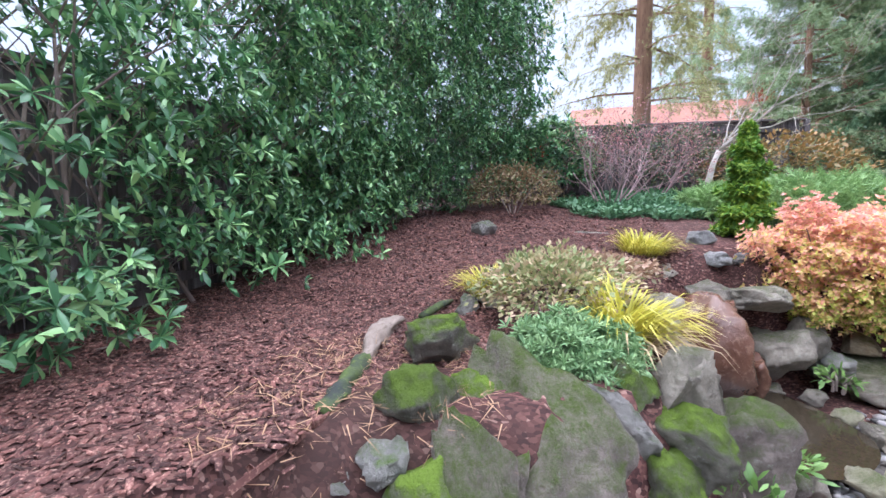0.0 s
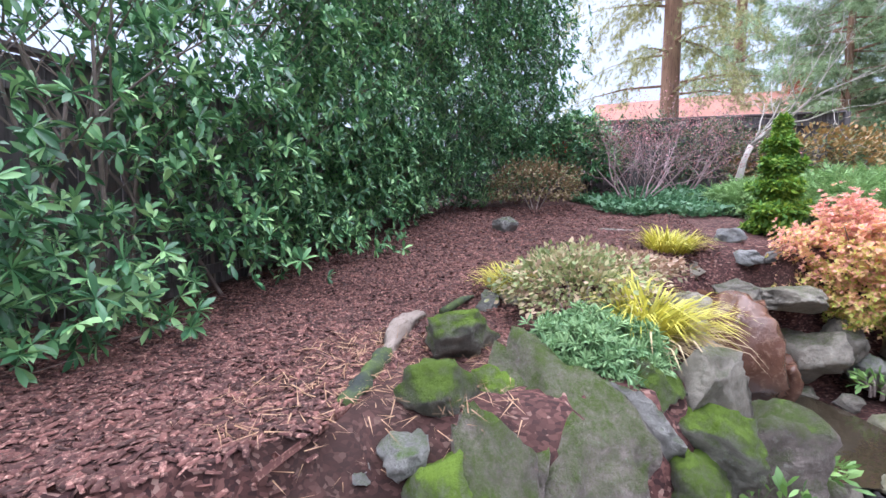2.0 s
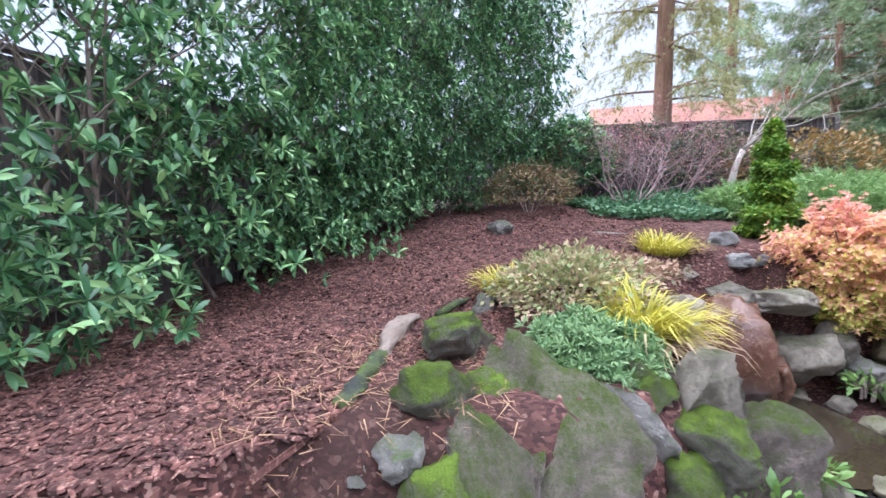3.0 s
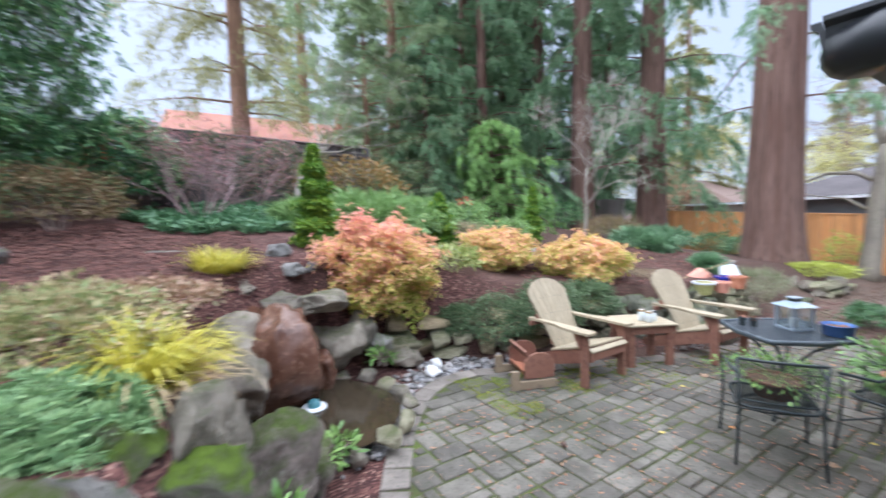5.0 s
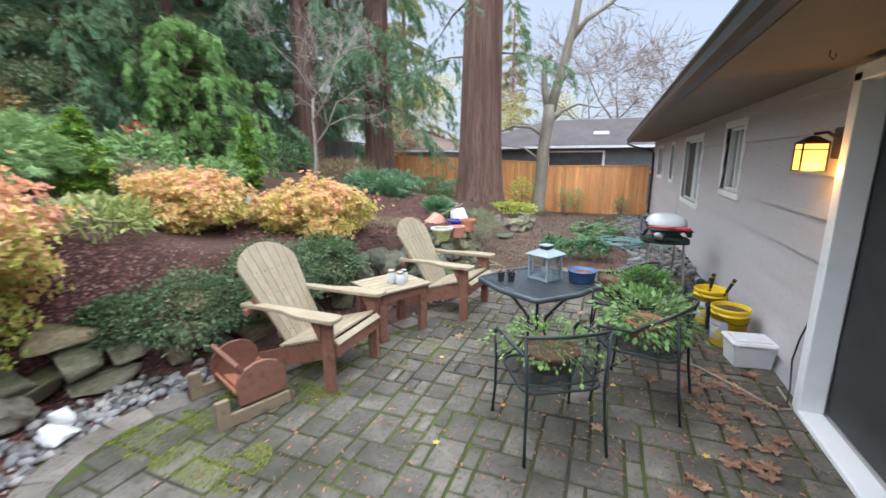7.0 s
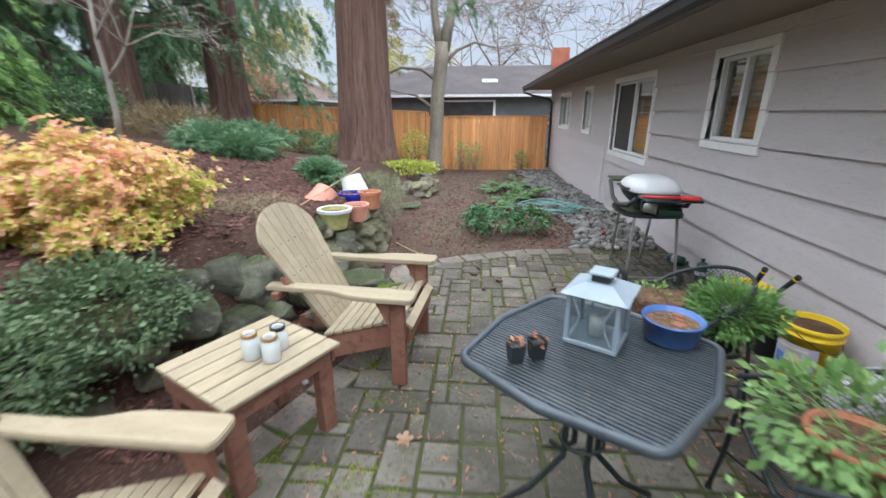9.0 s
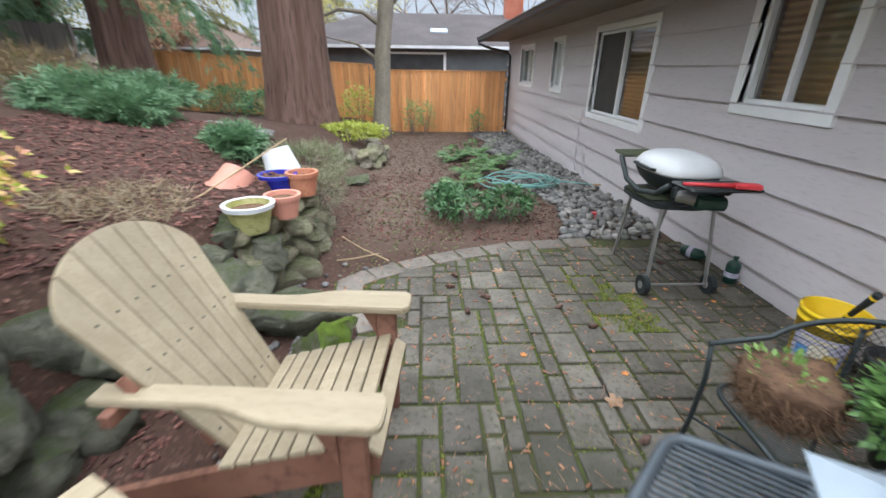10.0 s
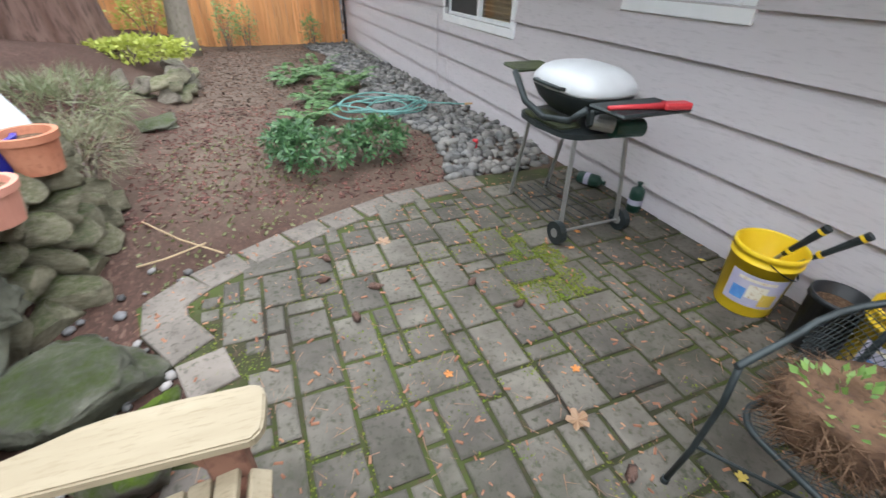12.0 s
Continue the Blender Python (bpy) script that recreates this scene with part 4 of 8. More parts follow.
def conifer(name, at, height, spread, trunk, seed, leaf_mat, bark, label, bare=0.15, count=90, sprays=60, droop=0.35, leaf=0.34, shape=FROND, tilt=(0, 0), flare=1.0, top=0.06, fluted=0.0, hang=0.5, tuft=0.0):
    """A needle tree: a tapered trunk, drooping boughs and flat sprays along them."""
    t = thing(name, at, 0, label, "tree", "conifers")
    rr = random.Random(seed)
    g = np.random.default_rng(seed)
    bm = bmesh.new()
    zs = [-0.2, 0.15, 0.5, 1.0, 2.0, 3.5] + [height * k / 8 for k in range(3, 9)]
    zs = sorted(z for z in set(zs))
    sides = 40 if trunk > 0.4 else 12
    add_tube(bm, [(tilt[0] * z, tilt[1] * z, z) for z in zs], [trunk * ((1 - 0.8 * z / height) + (flare - 1) * math.exp(-max(z, 0) * 1.4)) for z in zs], sides)
    if fluted:
        for v in bm.verts:
            a = math.atan2(v.co.y - tilt[1] * v.co.z, v.co.x - tilt[0] * v.co.z)
            k = 1 + fluted * (noise.noise((math.cos(a) * 4, math.sin(a) * 4, v.co.z * 0.12)) + 0.6 * noise.noise((math.cos(a) * 9, math.sin(a) * 9, v.co.z * 0.2)))
            v.co.x, v.co.y = tilt[0] * v.co.z + (v.co.x - tilt[0] * v.co.z) * k, tilt[1] * v.co.z + (v.co.y - tilt[1] * v.co.z) * k
    part("trunk", bm, bark, t, smooth=True)
    bm = bmesh.new()
    P, D, S = [], [], []
    for k in range(count):
        f = bare + (1 - bare) * min(0.99, max(0.0, (k + rr.uniform(-2.5, 2.5)) / count)) ** 0.9
        z = height * f
        a = k * 2.39996 + rr.uniform(-.8, .8)
        L = spread * max(top, (1 - (f - bare) / (1 - bare)) ** 0.75) * rr.uniform(0.42, 1.12)
        w = Vector((math.cos(a), math.sin(a), 0))
        side = Vector((-w.y, w.x, 0))
        r0 = trunk * (1 - 0.8 * f) * 0.8
        c = Vector((tilt[0] * z, tilt[1] * z, z))
        rise, sag, sway = rr.gauss(0.12, 0.13), droop * rr.uniform(0.55, 1.4), rr.gauss(0, 0.16)
        pts = [c + w * (r0 + L * u) + side * (L * sway * u * u) + Vector((0, 0, L * (rise * u - sag * u * u))) for u in (0, .3, .6, 1)]
        add_tube(bm, pts, [0.012 + L * 0.01, 0.009 + L * 0.006, 0.01, 0.004], 4, False)
        # twigs fork off on both sides and hang; the sprays cling to them in tufts
        m = max(8, int(1.35 * sprays * min(1.3, L / 2.5 + 0.25) * (0.4 if z > 15 else 1.0)))
        twigs = max(4, int(L * 7))
        tu = g.uniform(0.1, 1.0, twigs)
        tl = g.uniform(0.15, 0.62, twigs) * (1.15 - tu) * min(1.25, L * 0.5) * g.choice([-1, 1], twigs)
        th = g.uniform(0.1, 1.0, twigs) * hang * min(1.3, L * 0.5)
        i = g.integers(0, twigs, m)
        v = g.random(m) ** 0.7
        u = tu[i] + 0.12 * v
        base = np.array(c)[None] + np.outer(r0 + L * u, w) + np.array((0, 0, 1))[None] * (L * (rise * u - sag * u * u))[:, None]
        base = base + np.outer(tl[i] * v + L * sway * u * u, side) + g.normal(size=(m, 3)) * (0.03 + 0.05 * tuft) - np.array((0, 0, 1))[None] * (th[i] * v * v)[:, None]
        P.append(base)
        D.append(np.outer(np.full(m, 0.6), w) + np.outer(np.sign(tl[i]) * 0.7, side) + g.normal(size=(m, 3)) * (0.35 + 0.5 * tuft) - np.array((0, 0, 0.35 + sag * 0.5 + hang * 0.5)))
        S.append(np.full(m, leaf * 0.95) * g.uniform(0.55, 1.35, m))
    tagged(part("bough", bm, bark, t), kind="stuff")
    put("crown", scatter("crown", shape, np.concatenate(P), np.concatenate(D), np.concatenate(S), leaf_mat), t)
    return t


def bare_tree(name, at, h, radius, seed, bark, label, depth=5, way=(0, 0, 1), bend=0.3, split=3, ratio=0.66, up=0.08, sides=7, group="", thin=0.0025):
    t = thing(name, at, 0, label, "tree", group)
    bm = bmesh.new()
    grow(random.Random(seed), (0, 0, -0.1), way, h, radius, depth, bm, [], bend, split, ratio, up, sides, 4, thin)
    part("trunk", bm, bark, t, smooth=True)
    return t


# large trunks between the beds and the back fence
conifer("redwood", (-5.25, 13.5, 0.25), 30, 3.6, 0.66, 3, M_FIR, M_BARK_RED, "massive redwood trunk with ridged red-brown bark", bare=0.15, count=60, sprays=200, droop=0.5, leaf=0.2, flare=1.28, tilt=(0.012, 0), fluted=0.11, hang=0.7)
conifer("redwood", (-9.9, 15.4, 0.3), 27, 4.2, 0.55, 4, M_FIR, M_BARK_RED, "redwood with drooping dark green boughs", bare=0.12, count=100, sprays=290, droop=0.55, leaf=0.2, flare=1.3, fluted=0.11, hang=0.9)
conifer("redwood", (-11.3, 13.0, 0.7), 26, 4.4, 0.45, 5, M_FIR, M_BARK_RED, "redwood with drooping dark green boughs", bare=0.1, count=100, sprays=290, droop=0.5, leaf=0.2, flare=1.25, fluted=0.11, hang=0.8)
conifer("fir", (-13.2, 9.6, 1.4), 19, 3.4, 0.24, 6, M_FIR, M_BARK_RED, "dark fir with dense drooping boughs", bare=0.06, count=110, sprays=260, droop=0.4, leaf=0.19, hang=0.6)
conifer("fir", (-14.5, 6.5, 2.0), 18, 3.8, 0.25, 8, M_BLUEPINE, M_BARK_PINE, "feathery blue green pine on the slope", bare=0.02, count=110, sprays=240, droop=0.2, leaf=0.18, hang=0.3, tuft=0.6)
conifer("cedar", (-10.9, 8.1, 1.4), 3.5, 2.9, 0.14, 9, M_CEDARLEAF, M_BARK_RED, "bright green cedar with flat drooping sprays", bare=0.03, count=90, sprays=240, droop=0.36, leaf=0.17, top=0.42, hang=0.8)
conifer("fir", (-15.5, 10.5, 1.8), 22, 4.0, 0.3, 10, M_FIR, M_BARK_RED, "dark fir with dense drooping boughs", bare=0.08, count=110, sprays=190, droop=0.35, leaf=0.27, hang=0.6)
conifer("fir", (-15.5, 15.0, 1.2), 23, 4.2, 0.35, 11, M_FIR, M_BARK_RED, "tall dark fir behind the old fence", bare=0.17, count=110, sprays=190, droop=0.35, leaf=0.28, hang=0.7)
conifer("pine", (-12.6, 4.6, 2.2), 7, 2.8, 0.12, 12, M_BLUEPINE, M_BARK_PINE, "feathery blue green pine on the slope", bare=0.05, count=80, sprays=230, droop=0.1, leaf=0.16, hang=0.25, tuft=0.6)
conifer("tall_pine", (-17.0, 1.7, 2.9), 24, 4.2, 0.33, 13, M_OLIVE, M_BARK_PINE, "tall pine with orange bark and thin olive crown", bare=0.12, count=110, sprays=170, droop=0.4, leaf=0.22, hang=0.8, tuft=1.0)
conifer("tall_pine", (-33.0, 8.3, 4.0), 30, 5.5, 0.42, 14, M_BLUEPINE, M_BARK_PINE, "tall pine behind the red roofed house", bare=0.1, count=110, sprays=130, droop=0.35, leaf=0.36, hang=0.9, tuft=1.0)
conifer("tall_pine", (-24.0, 12.0, 4.0), 28, 5.0, 0.42, 15, M_BLUEPINE, M_BARK_PINE, "tall pine behind the slope", bare=0.08, count=110, sprays=150, droop=0.3, leaf=0.34, hang=0.8, tuft=0.8)
conifer("fir", (-17, 32, 0.0), 20, 4.2, 0.3, 16, M_OLIVE, M_BARK_PINE, "olive green fir beyond the fence", bare=0.08, count=70, sprays=60, droop=0.3, leaf=0.6)
conifer("fir", (-11.5, 46, 0.0), 17, 3.5, 0.3, 17, M_OLIVE, M_BARK_PINE, "olive green fir beyond the neighbouring roof", bare=0.08, count=60, sprays=60, droop=0.3, leaf=0.6)


def broad_tree(at, h, r, seed, mat, label, n=3200, leaf=0.2):
    """A round-headed tree: forking limbs and a crown of several loose leafy masses."""
    t = thing("leafy_tree", at, 0, label, "tree", "trees beyond the fence")
    rr = random.Random(seed)
    bm, tips = bmesh.new(), []
    grow(rr, (0, 0, -0.1), (0, 0, 1), h * 0.36, h * 0.022, 4, bm, tips, 0.28, 3, 0.72, 0.1, 6, 4, 0.012)
    part("trunk", bm, M_BARK_GREY, t, smooth=True)
    g = np.random.default_rng(seed)
    c = np.array([q[0] for q in tips])
    p = c[g.integers(0, len(c), n)] + g.normal(size=(n, 3)) * r * 0.16
    put("crown", scatter("crown", OVAL, p, g.normal(size=(n, 3)), leaf * g.uniform(.6, 1.3, n), mat), t)


M_YELLOWTREE = leafy("yellow_autumn_leaf", (0.36, 0.33, 0.12), (0.48, 0.44, 0.17), (0.55, 0.55, 0.26), rough=0.7, through_light=0.4)
M_RUSSETTREE = leafy("russet_autumn_leaf", (0.34, 0.2, 0.13), (0.46, 0.28, 0.18), (0.5, 0.38, 0.24), rough=0.7, through_light=0.4)
for x, y, h, r, mt, lab in ((-14.6, 33, 9.5, 3.2, M_YELLOWTREE, "pale yellow green tree beyond the fence"), (-19.5, 34, 10, 3.4, M_YELLOWTREE, "pale yellow green tree beyond the fence"), (-17.0, 28, 5.0, 2.2, M_RUSSETTREE, "low russet leaved tree beyond the fence"),
                            (-9.3, 41, 9.5, 3.0, M_YELLOWTREE, "pale yellow green tree beyond the neighbouring roof"), (-4.5, 47, 8.5, 2.6, M_YELLOWTREE, "pale yellow green tree beyond the neighbouring roof"), (-21.0, 26, 8.0, 3.0, M_OLIVE, "olive green tree beyond the old fence")):
    broad_tree((x, y, -0.3), h, r, int(-x * 10), mt, lab)

# the lopped grey tree by the fence
def lopped_tree():
    t = thing("grey_tree", (-3.75, 15.6, -0.25), 0, "grey barked bare tree with lopped limbs", "tree")
    part("trunk", tube([(0, 0, -0.1), (0.03, 0, 0.35), (0.1, 0, 1.2), (0.14, 0, 2.2), (0.26, 0, 3.2), (0.3, 0, 3.7)], [0.34, 0.25, 0.21, 0.2, 0.2, 0.21], 14), M_BARK_GREY, t, smooth=True)
    limbs = [([(0.32, 0, 3.5), (0.5, 0, 4.3), (0.72, 0, 5.2), (0.95, 0, 6.2), (1.15, 0.1, 8.0), (1.5, 0.2, 11.0)], [0.18, 0.15, 0.14, 0.12, 0.1, 0.06]),
             ([(0.24, 0, 3.5), (0.12, 0, 4.1), (0.05, 0, 4.7), (0.16, 0, 5.2), (0.3, 0, 5.25)], [0.14, 0.12, 0.1, 0.1, 0.085]),
             ([(0.15, 0, 2.7), (-0.3, -0.1, 3.0), (-0.9, -0.1, 3.05), (-1.5, -0.2, 2.8), (-2.1, -0.2, 2.75)], [0.07, 0.055, 0.045, 0.03, 0.012]),
             ([(0.05, 0, 1.9), (-0.5, -0.1, 2.3), (-1.1, -0.2, 2.4)], [0.05, 0.035, 0.012]),
             ([(0.3, 0, 3.1), (0.7, 0.05, 3.5), (1.2, 0.05, 3.7), (1.8, 0, 3.55)], [0.07, 0.05, 0.035, 0.02]),
             ([(0.8, 0.05, 5.6), (1.3, 0, 6.2), (2.0, 0, 6.6), (3.1, -0.2, 7.6)], [0.1, 0.08, 0.06, 0.03]),
             ([(0.5, 0, 4.3), (0.9, 0.1, 4.7), (1.3, 0.1, 4.6)], [0.06, 0.04, 0.02])]
    for p, r in limbs:
        part("limb", tube(p, r, 9), M_BARK_GREY, t, smooth=True)
    rr = random.Random(3)
    for at, w in (((1.8, 0, 3.55), (1, 0, .2)), ((3.1, -.2, 7.6), (1, 0, .3)), ((-2.1, -.2, 2.75), (-1, 0, -.1)), ((1.3, .1, 4.6), (1, 0, .1)), ((-1.1, -.2, 2.4), (-1, 0, .3)), ((2.0, 0, 6.6), (.6, 0, -.4))):
        bm = bmesh.new()
        grow(rr, at, w, 0.9, 0.02, 2, bm, [], 0.3, 3, 0.7, 0.05, 4)
        part("twig", bm, M_BARK_GREY, t)


lopped_tree()
bare_tree("bare_tree", (-1.6, 31.5, -0.3), 4.4, 0.22, 21, M_TWIG, "large bare deciduous tree beyond the neighbouring roof", 6, ratio=0.75, thin=0.018, sides=5)
bare_tree("bare_tree", (1.5, 33, -0.3), 4.0, 0.2, 24, M_TWIG, "large bare deciduous tree beyond the neighbouring roof", 6, ratio=0.75, thin=0.018, sides=5)
bare_tree("bare_tree", (-4.2, 39, -0.3), 4.5, 0.22, 22, M_TWIG, "large bare deciduous tree beyond the neighbouring roof", 6, ratio=0.75, thin=0.02, sides=5)
bare_tree("bare_tree", (-7.5, 8.3, ground_z(-7.5, 8.3)), 1.9, 0.045, 23, M_TWIG_PALE, "slender bare young tree in the upper bed", 5, split=4, ratio=0.66, up=0.12)
bare_tree("twisted_tree", (-9.3, 1.6, ground_z(-9.3, 1.6)), 1.2, 0.085, 27, M_TWIG_PALE, "small bare tree with a pale crooked trunk", 5, way=(0, 0.12, 1), bend=0.32, ratio=0.78, up=0.16)

# red-twigged bare shrub
M_REDTWIG = surface("purplish_twig_bark", (0.27, 0.18, 0.18), (0.37, 0.26, 0.26), None, 4, 30, 0.9, relief=0.3)


def twig_shrub(at, seed, h, label, mat=M_TWIG, n=16, spread=0.75, buds=900, bud=M_PINKTWIG, budsize=0.05):
    s = thing("bare_shrub", at, 0, label, "shrub")
    rr = random.Random(seed)
    bm, tips = bmesh.new(), []
    for k in range(n):
        a = rr.uniform(0, 6.28)
        grow(rr, (0.12 * math.cos(a), 0.12 * math.sin(a), -0.05), (spread * math.cos(a), spread * math.sin(a), 1), h * 0.5, 0.018, 3, bm, tips, 0.3, 3, 0.62, 0.08, 5)
    tagged(part("twig", bm, mat, s), kind="stuff")
    g = np.random.default_rng(seed)
    base = np.array([t[0] for t in tips])
    p = base[g.integers(0, len(base), buds)] + g.normal(size=(buds, 3)) * 0.09
    tagged(put("bud", scatter("bud", OVAL, p, g.normal(size=(buds, 3)), budsize * g.uniform(0.6, 1.3, buds), bud), s), kind="stuff")


twig_shrub((-8.7, -0.15, ground_z(-8.7, -0.15)), 31, 2.1, "bare shrub with fine purplish red twigs", M_REDTWIG, 13, 0.85, 2200, budsize=0.035)
twig_shrub((-10.0, 0.8, ground_z(-10, 0.8)), 32, 1.9, "bare shrub with fine purplish red twigs", M_REDTWIG, 11, 0.85, 2000, budsize=0.035)
for i, (x, y, h) in enumerate(((-10.6, 1.6, .8), (-10.7, 2.5, .75), (-10.8, 0.3, .85), (-10.9, 4.2, .8), (-11.0, 5.4, .9), (-10.4, -1.0, .8))):
    shrub("fence_shrub", (x, y, ground_z(x, y)), (0.6, 0.75, h), 1700, OVAL, 0.075, leafy("dull_olive_leaf" if i % 2 else "dull_green_leaf", *(((.14, .13, .06), (.22, .17, .08), (.17, .2, .09)) if i % 2 else ((.06, .1, .05), (.1, .15, .07), (.2, .15, .09)))), "dull olive and brown shrub along the back fence", 140 + i)
for i, (x, y, z, h) in enumerate(((-20.5, 18.5, .6, 20), (-15.5, 20.5, .3, 21), (-20.5, 12.5, 1.6, 21), (-18.5, 15.2, 1.0, 22))):
    conifer("fir", (x, y, z), h, 4.2, 0.3, 150 + i, M_FIR, M_BARK_RED, "dark green fir beyond the old fence", bare=0.1, count=120, sprays=190, droop=0.35, leaf=0.4, hang=0.8)
conifer("fir", (-12.4, 6.6, 1.9), 5.6, 2.6, 0.14, 109, M_FIR, M_BARK_RED, "low dark green fir beside the cedar", bare=0.03, count=100, sprays=190, droop=0.4, leaf=0.2, top=0.45, hang=0.6)
shrub("tan_shrub", (-8.1, -1.9, ground_z(-8.1, -1.9)), (0.85, 0.8, 0.45), 2600, OVAL, 0.06, M_TAN, "low shrub with olive and tan winter leaves", 33)
shrub("orange_shrub", (-10.2, 3.2, ground_z(-10.2, 3.2)), (0.9, 1.3, 0.8), 2200, OVAL, 0.09, leafy("rusty_olive_leaf", (0.25, 0.16, 0.05), (0.36, 0.2, 0.07), (0.2, 0.19, 0.06)), "hazy rust and olive shrub by the back fence", 34)
shrub("rhododendron", (-9.9, -1.2, ground_z(-9.9, -1.2)), (0.7, 0.8, 0.9), 700, LANCE, 0.14, M_LAUREL, "dark green shrub with a few red flowers", 35, whorl=6)
shrub("red_flower_shrub", (-9.35, -1.55, 2.75), (0.25, 0.25, 0.22), 26, OVAL, 0.12, M_REDLEAF, "cluster of red leaves in the hedge", 36, stems=3)
shrub("heavenly_bamboo", (-8.0, 4.9, ground_z(-8, 4.9)), (0.5, 0.5, 0.45), 900, OVAL, 0.09, M_JUNIPER, "airy green shrub with a few red leaf sprays", 37)
shrub("red_leaf_spray", (-8.0, 4.9, ground_z(-8, 4.9) + 0.8), (0.14, 0.14, 0.1), 40, OVAL, 0.07, M_REDLEAF, "spray of red leaves on the green shrub", 38, stems=3)


def cypress(at, h, r, seed, label, n=1500):
    """A narrow upright conifer of dense whorled tufts."""
    s = thing("dwarf_cypress", at, 0, label, "shrub", "dwarf cypresses")
    part("trunk", tube([(0, 0, -0.05), (0.01, 0, h * 0.5), (0, 0, h * 0.9)], [0.035, 0.025, 0.008], 6), M_TWIG, s)
    g = np.random.default_rng(seed)
    f = g.random(n) ** 1.25
    tier = 0.8 + 0.3 * np.sin(f * 34 + g.normal(size=n) * 0.4)
    rad = r * (1 - f) ** 0.62 * tier * g.uniform(0.45, 1, n) ** 0.5 * np.where(f < 0.1, 0.6 + 4 * f, 1)
    a = g.uniform(0, 6.283, n)
    lump = 1 + 0.25 * np.sin(a * 3 + f * 17)
    p = np.stack([rad * lump * np.cos(a), rad * lump * np.sin(a), 0.05 + f * h], 1)
    d = np.stack([np.cos(a), np.sin(a), np.full(n, 0.7)], 1)
    lp, ld = whorls(p, d, 7, 0.8)
    put("crown", scatter("crown", SPRAY, lp, ld, 0.068 * g.uniform(0.7, 1.3, len(lp)), M_CYPRESS), s)


cypress((-6.25, 1.1, ground_z(-6.25, 1.1) - 0.05), 1.35, 0.33, 41, "upright golden green dwarf cypress beside the stones")
cypress((-7.6, 6.6, ground_z(-7.6, 6.6) - 0.05), 1.25, 0.22, 42, "narrow golden green dwarf cypress in the upper bed", 900)
cypress((-7.0, 3.6, ground_z(-7, 3.6) - 0.05), 1.05, 0.36, 43, "small golden green dwarf cypress in the upper bed", 900)

for i, (x, y, r, h) in enumerate(((-7.6, 2.6, 1.1, .55), (-8.6, 3.6, 1.1, .55), (-8.0, 1.7, .8, .4))):
    shrub("juniper", (x, y, ground_z(x, y) - 0.05), (r, r, h), 3600, FROND, 0.17, M_JUNIPER, "spreading bright green juniper on the slope", 50 + i, stems=5, lift=0.5, low=-0.1)
for i, (x, y, r, h) in enumerate(((-6.7, 9.2, .5, .2), (-7.2, 11.3, .75, .3), (-6.0, 9.0, .35, .16), (-8.2, 12.6, .8, .32), (-4.75, 8.7, .2, .1))):
    shrub("juniper", (x, y, ground_z(x, y) - 0.03), (r, r, h), 650, FROND, 0.24, leafy("blue_juniper", (.08, .16, .085), (.14, .25, .125), (.21, .34, .18)), "low blue green conifer shrub in bark mulch", 56 + i, stems=4, lift=0.6, low=-0.1, droop=0.3, shell=0.25)
for i, (x, y, r, h) in enumerate(((-6.6, 15.7, .8, .4), (-8.0, 16.2, .7, .4), (-11.8, 12.0, 1.2, .55), (-13.5, 11.2, 1.3, .6), (-11.0, 16.1, 1.1, .6), (-10.4, 10.2, 1.1, .5))):
    shrub("dark_shrub", (x, y, ground_z(x, y) - 0.03), (r, r, h), 2400, LANCE, 0.085, M_LAUREL, "dark green evergreen shrub under the trees", 64 + i)
shrub("tan_shrub", (-7.9, 9.9, ground_z(-7.9, 9.9)), (0.8, 0.6, 0.28), 1800, NEEDLE, 0.2, M_TAN, "tan brown heather mound in the upper bed", 71)
shrub("tan_shrub", (-8.9, 11.5, ground_z(-8.9, 11.5)), (0.9, 0.7, 0.22), 1500, NEEDLE, 0.2, M_TAN, "tan brown heather mound in the upper bed", 72)
shrub("lime_shrub", (-5.55, 2.85, ground_z(-5.55, 2.85)), (0.42, 0.36, 0.16), 900, LANCE, 0.09, leafy("lime_green_leaf", (.2, .26, .07), (.33, .38, .11), (.42, .44, .18)), "low yellow green leafy plant between the autumn bushes", 171)
shrub("tan_shrub", (-7.4, 4.45, ground_z(-7.4, 4.45)), (0.42, 0.4, 0.26), 1500, NEEDLE, 0.14, leafy("wheat_leaf", (.3, .25, .15), (.4, .34, .21)), "round wheat coloured dry grass mound in the upper bed", 172)
shrub("green_shrub", (-7.6, 5.9, ground_z(-7.6, 5.9)), (0.4, 0.4, 0.26), 700, LANCE, 0.09, M_JUNIPER, "loose mid green shrub in the upper bed", 173)
shrub("lime_shrub", (-4.15, 13.0, ground_z(-4.15, 13.0)), (0.75, 0.45, 0.17), 1500, OVAL, 0.09, M_LIME, "low lime yellow shrub before the redwood", 73)
shrub("yellow_shrub", (-4.35, 15.9, ground_z(-4.35, 15.9)), (0.5, 0.35, 0.5), 700, OVAL, 0.08, M_LIME, "thin yellow green shrub against the fence", 74, lumps=0.5)
for i, (x, y, h) in enumerate(((-2.5, 16.5, .45), (-1.0, 16.5, .35), (-2.9, 16.3, .5))):
    shrub("sparse_shrub", (x, y, ground_z(x, y)), (0.22, 0.2, h), 240, OVAL, 0.07, M_JUNIPER, "thin green shrub at the foot of the fence", 76 + i, lumps=0.5)

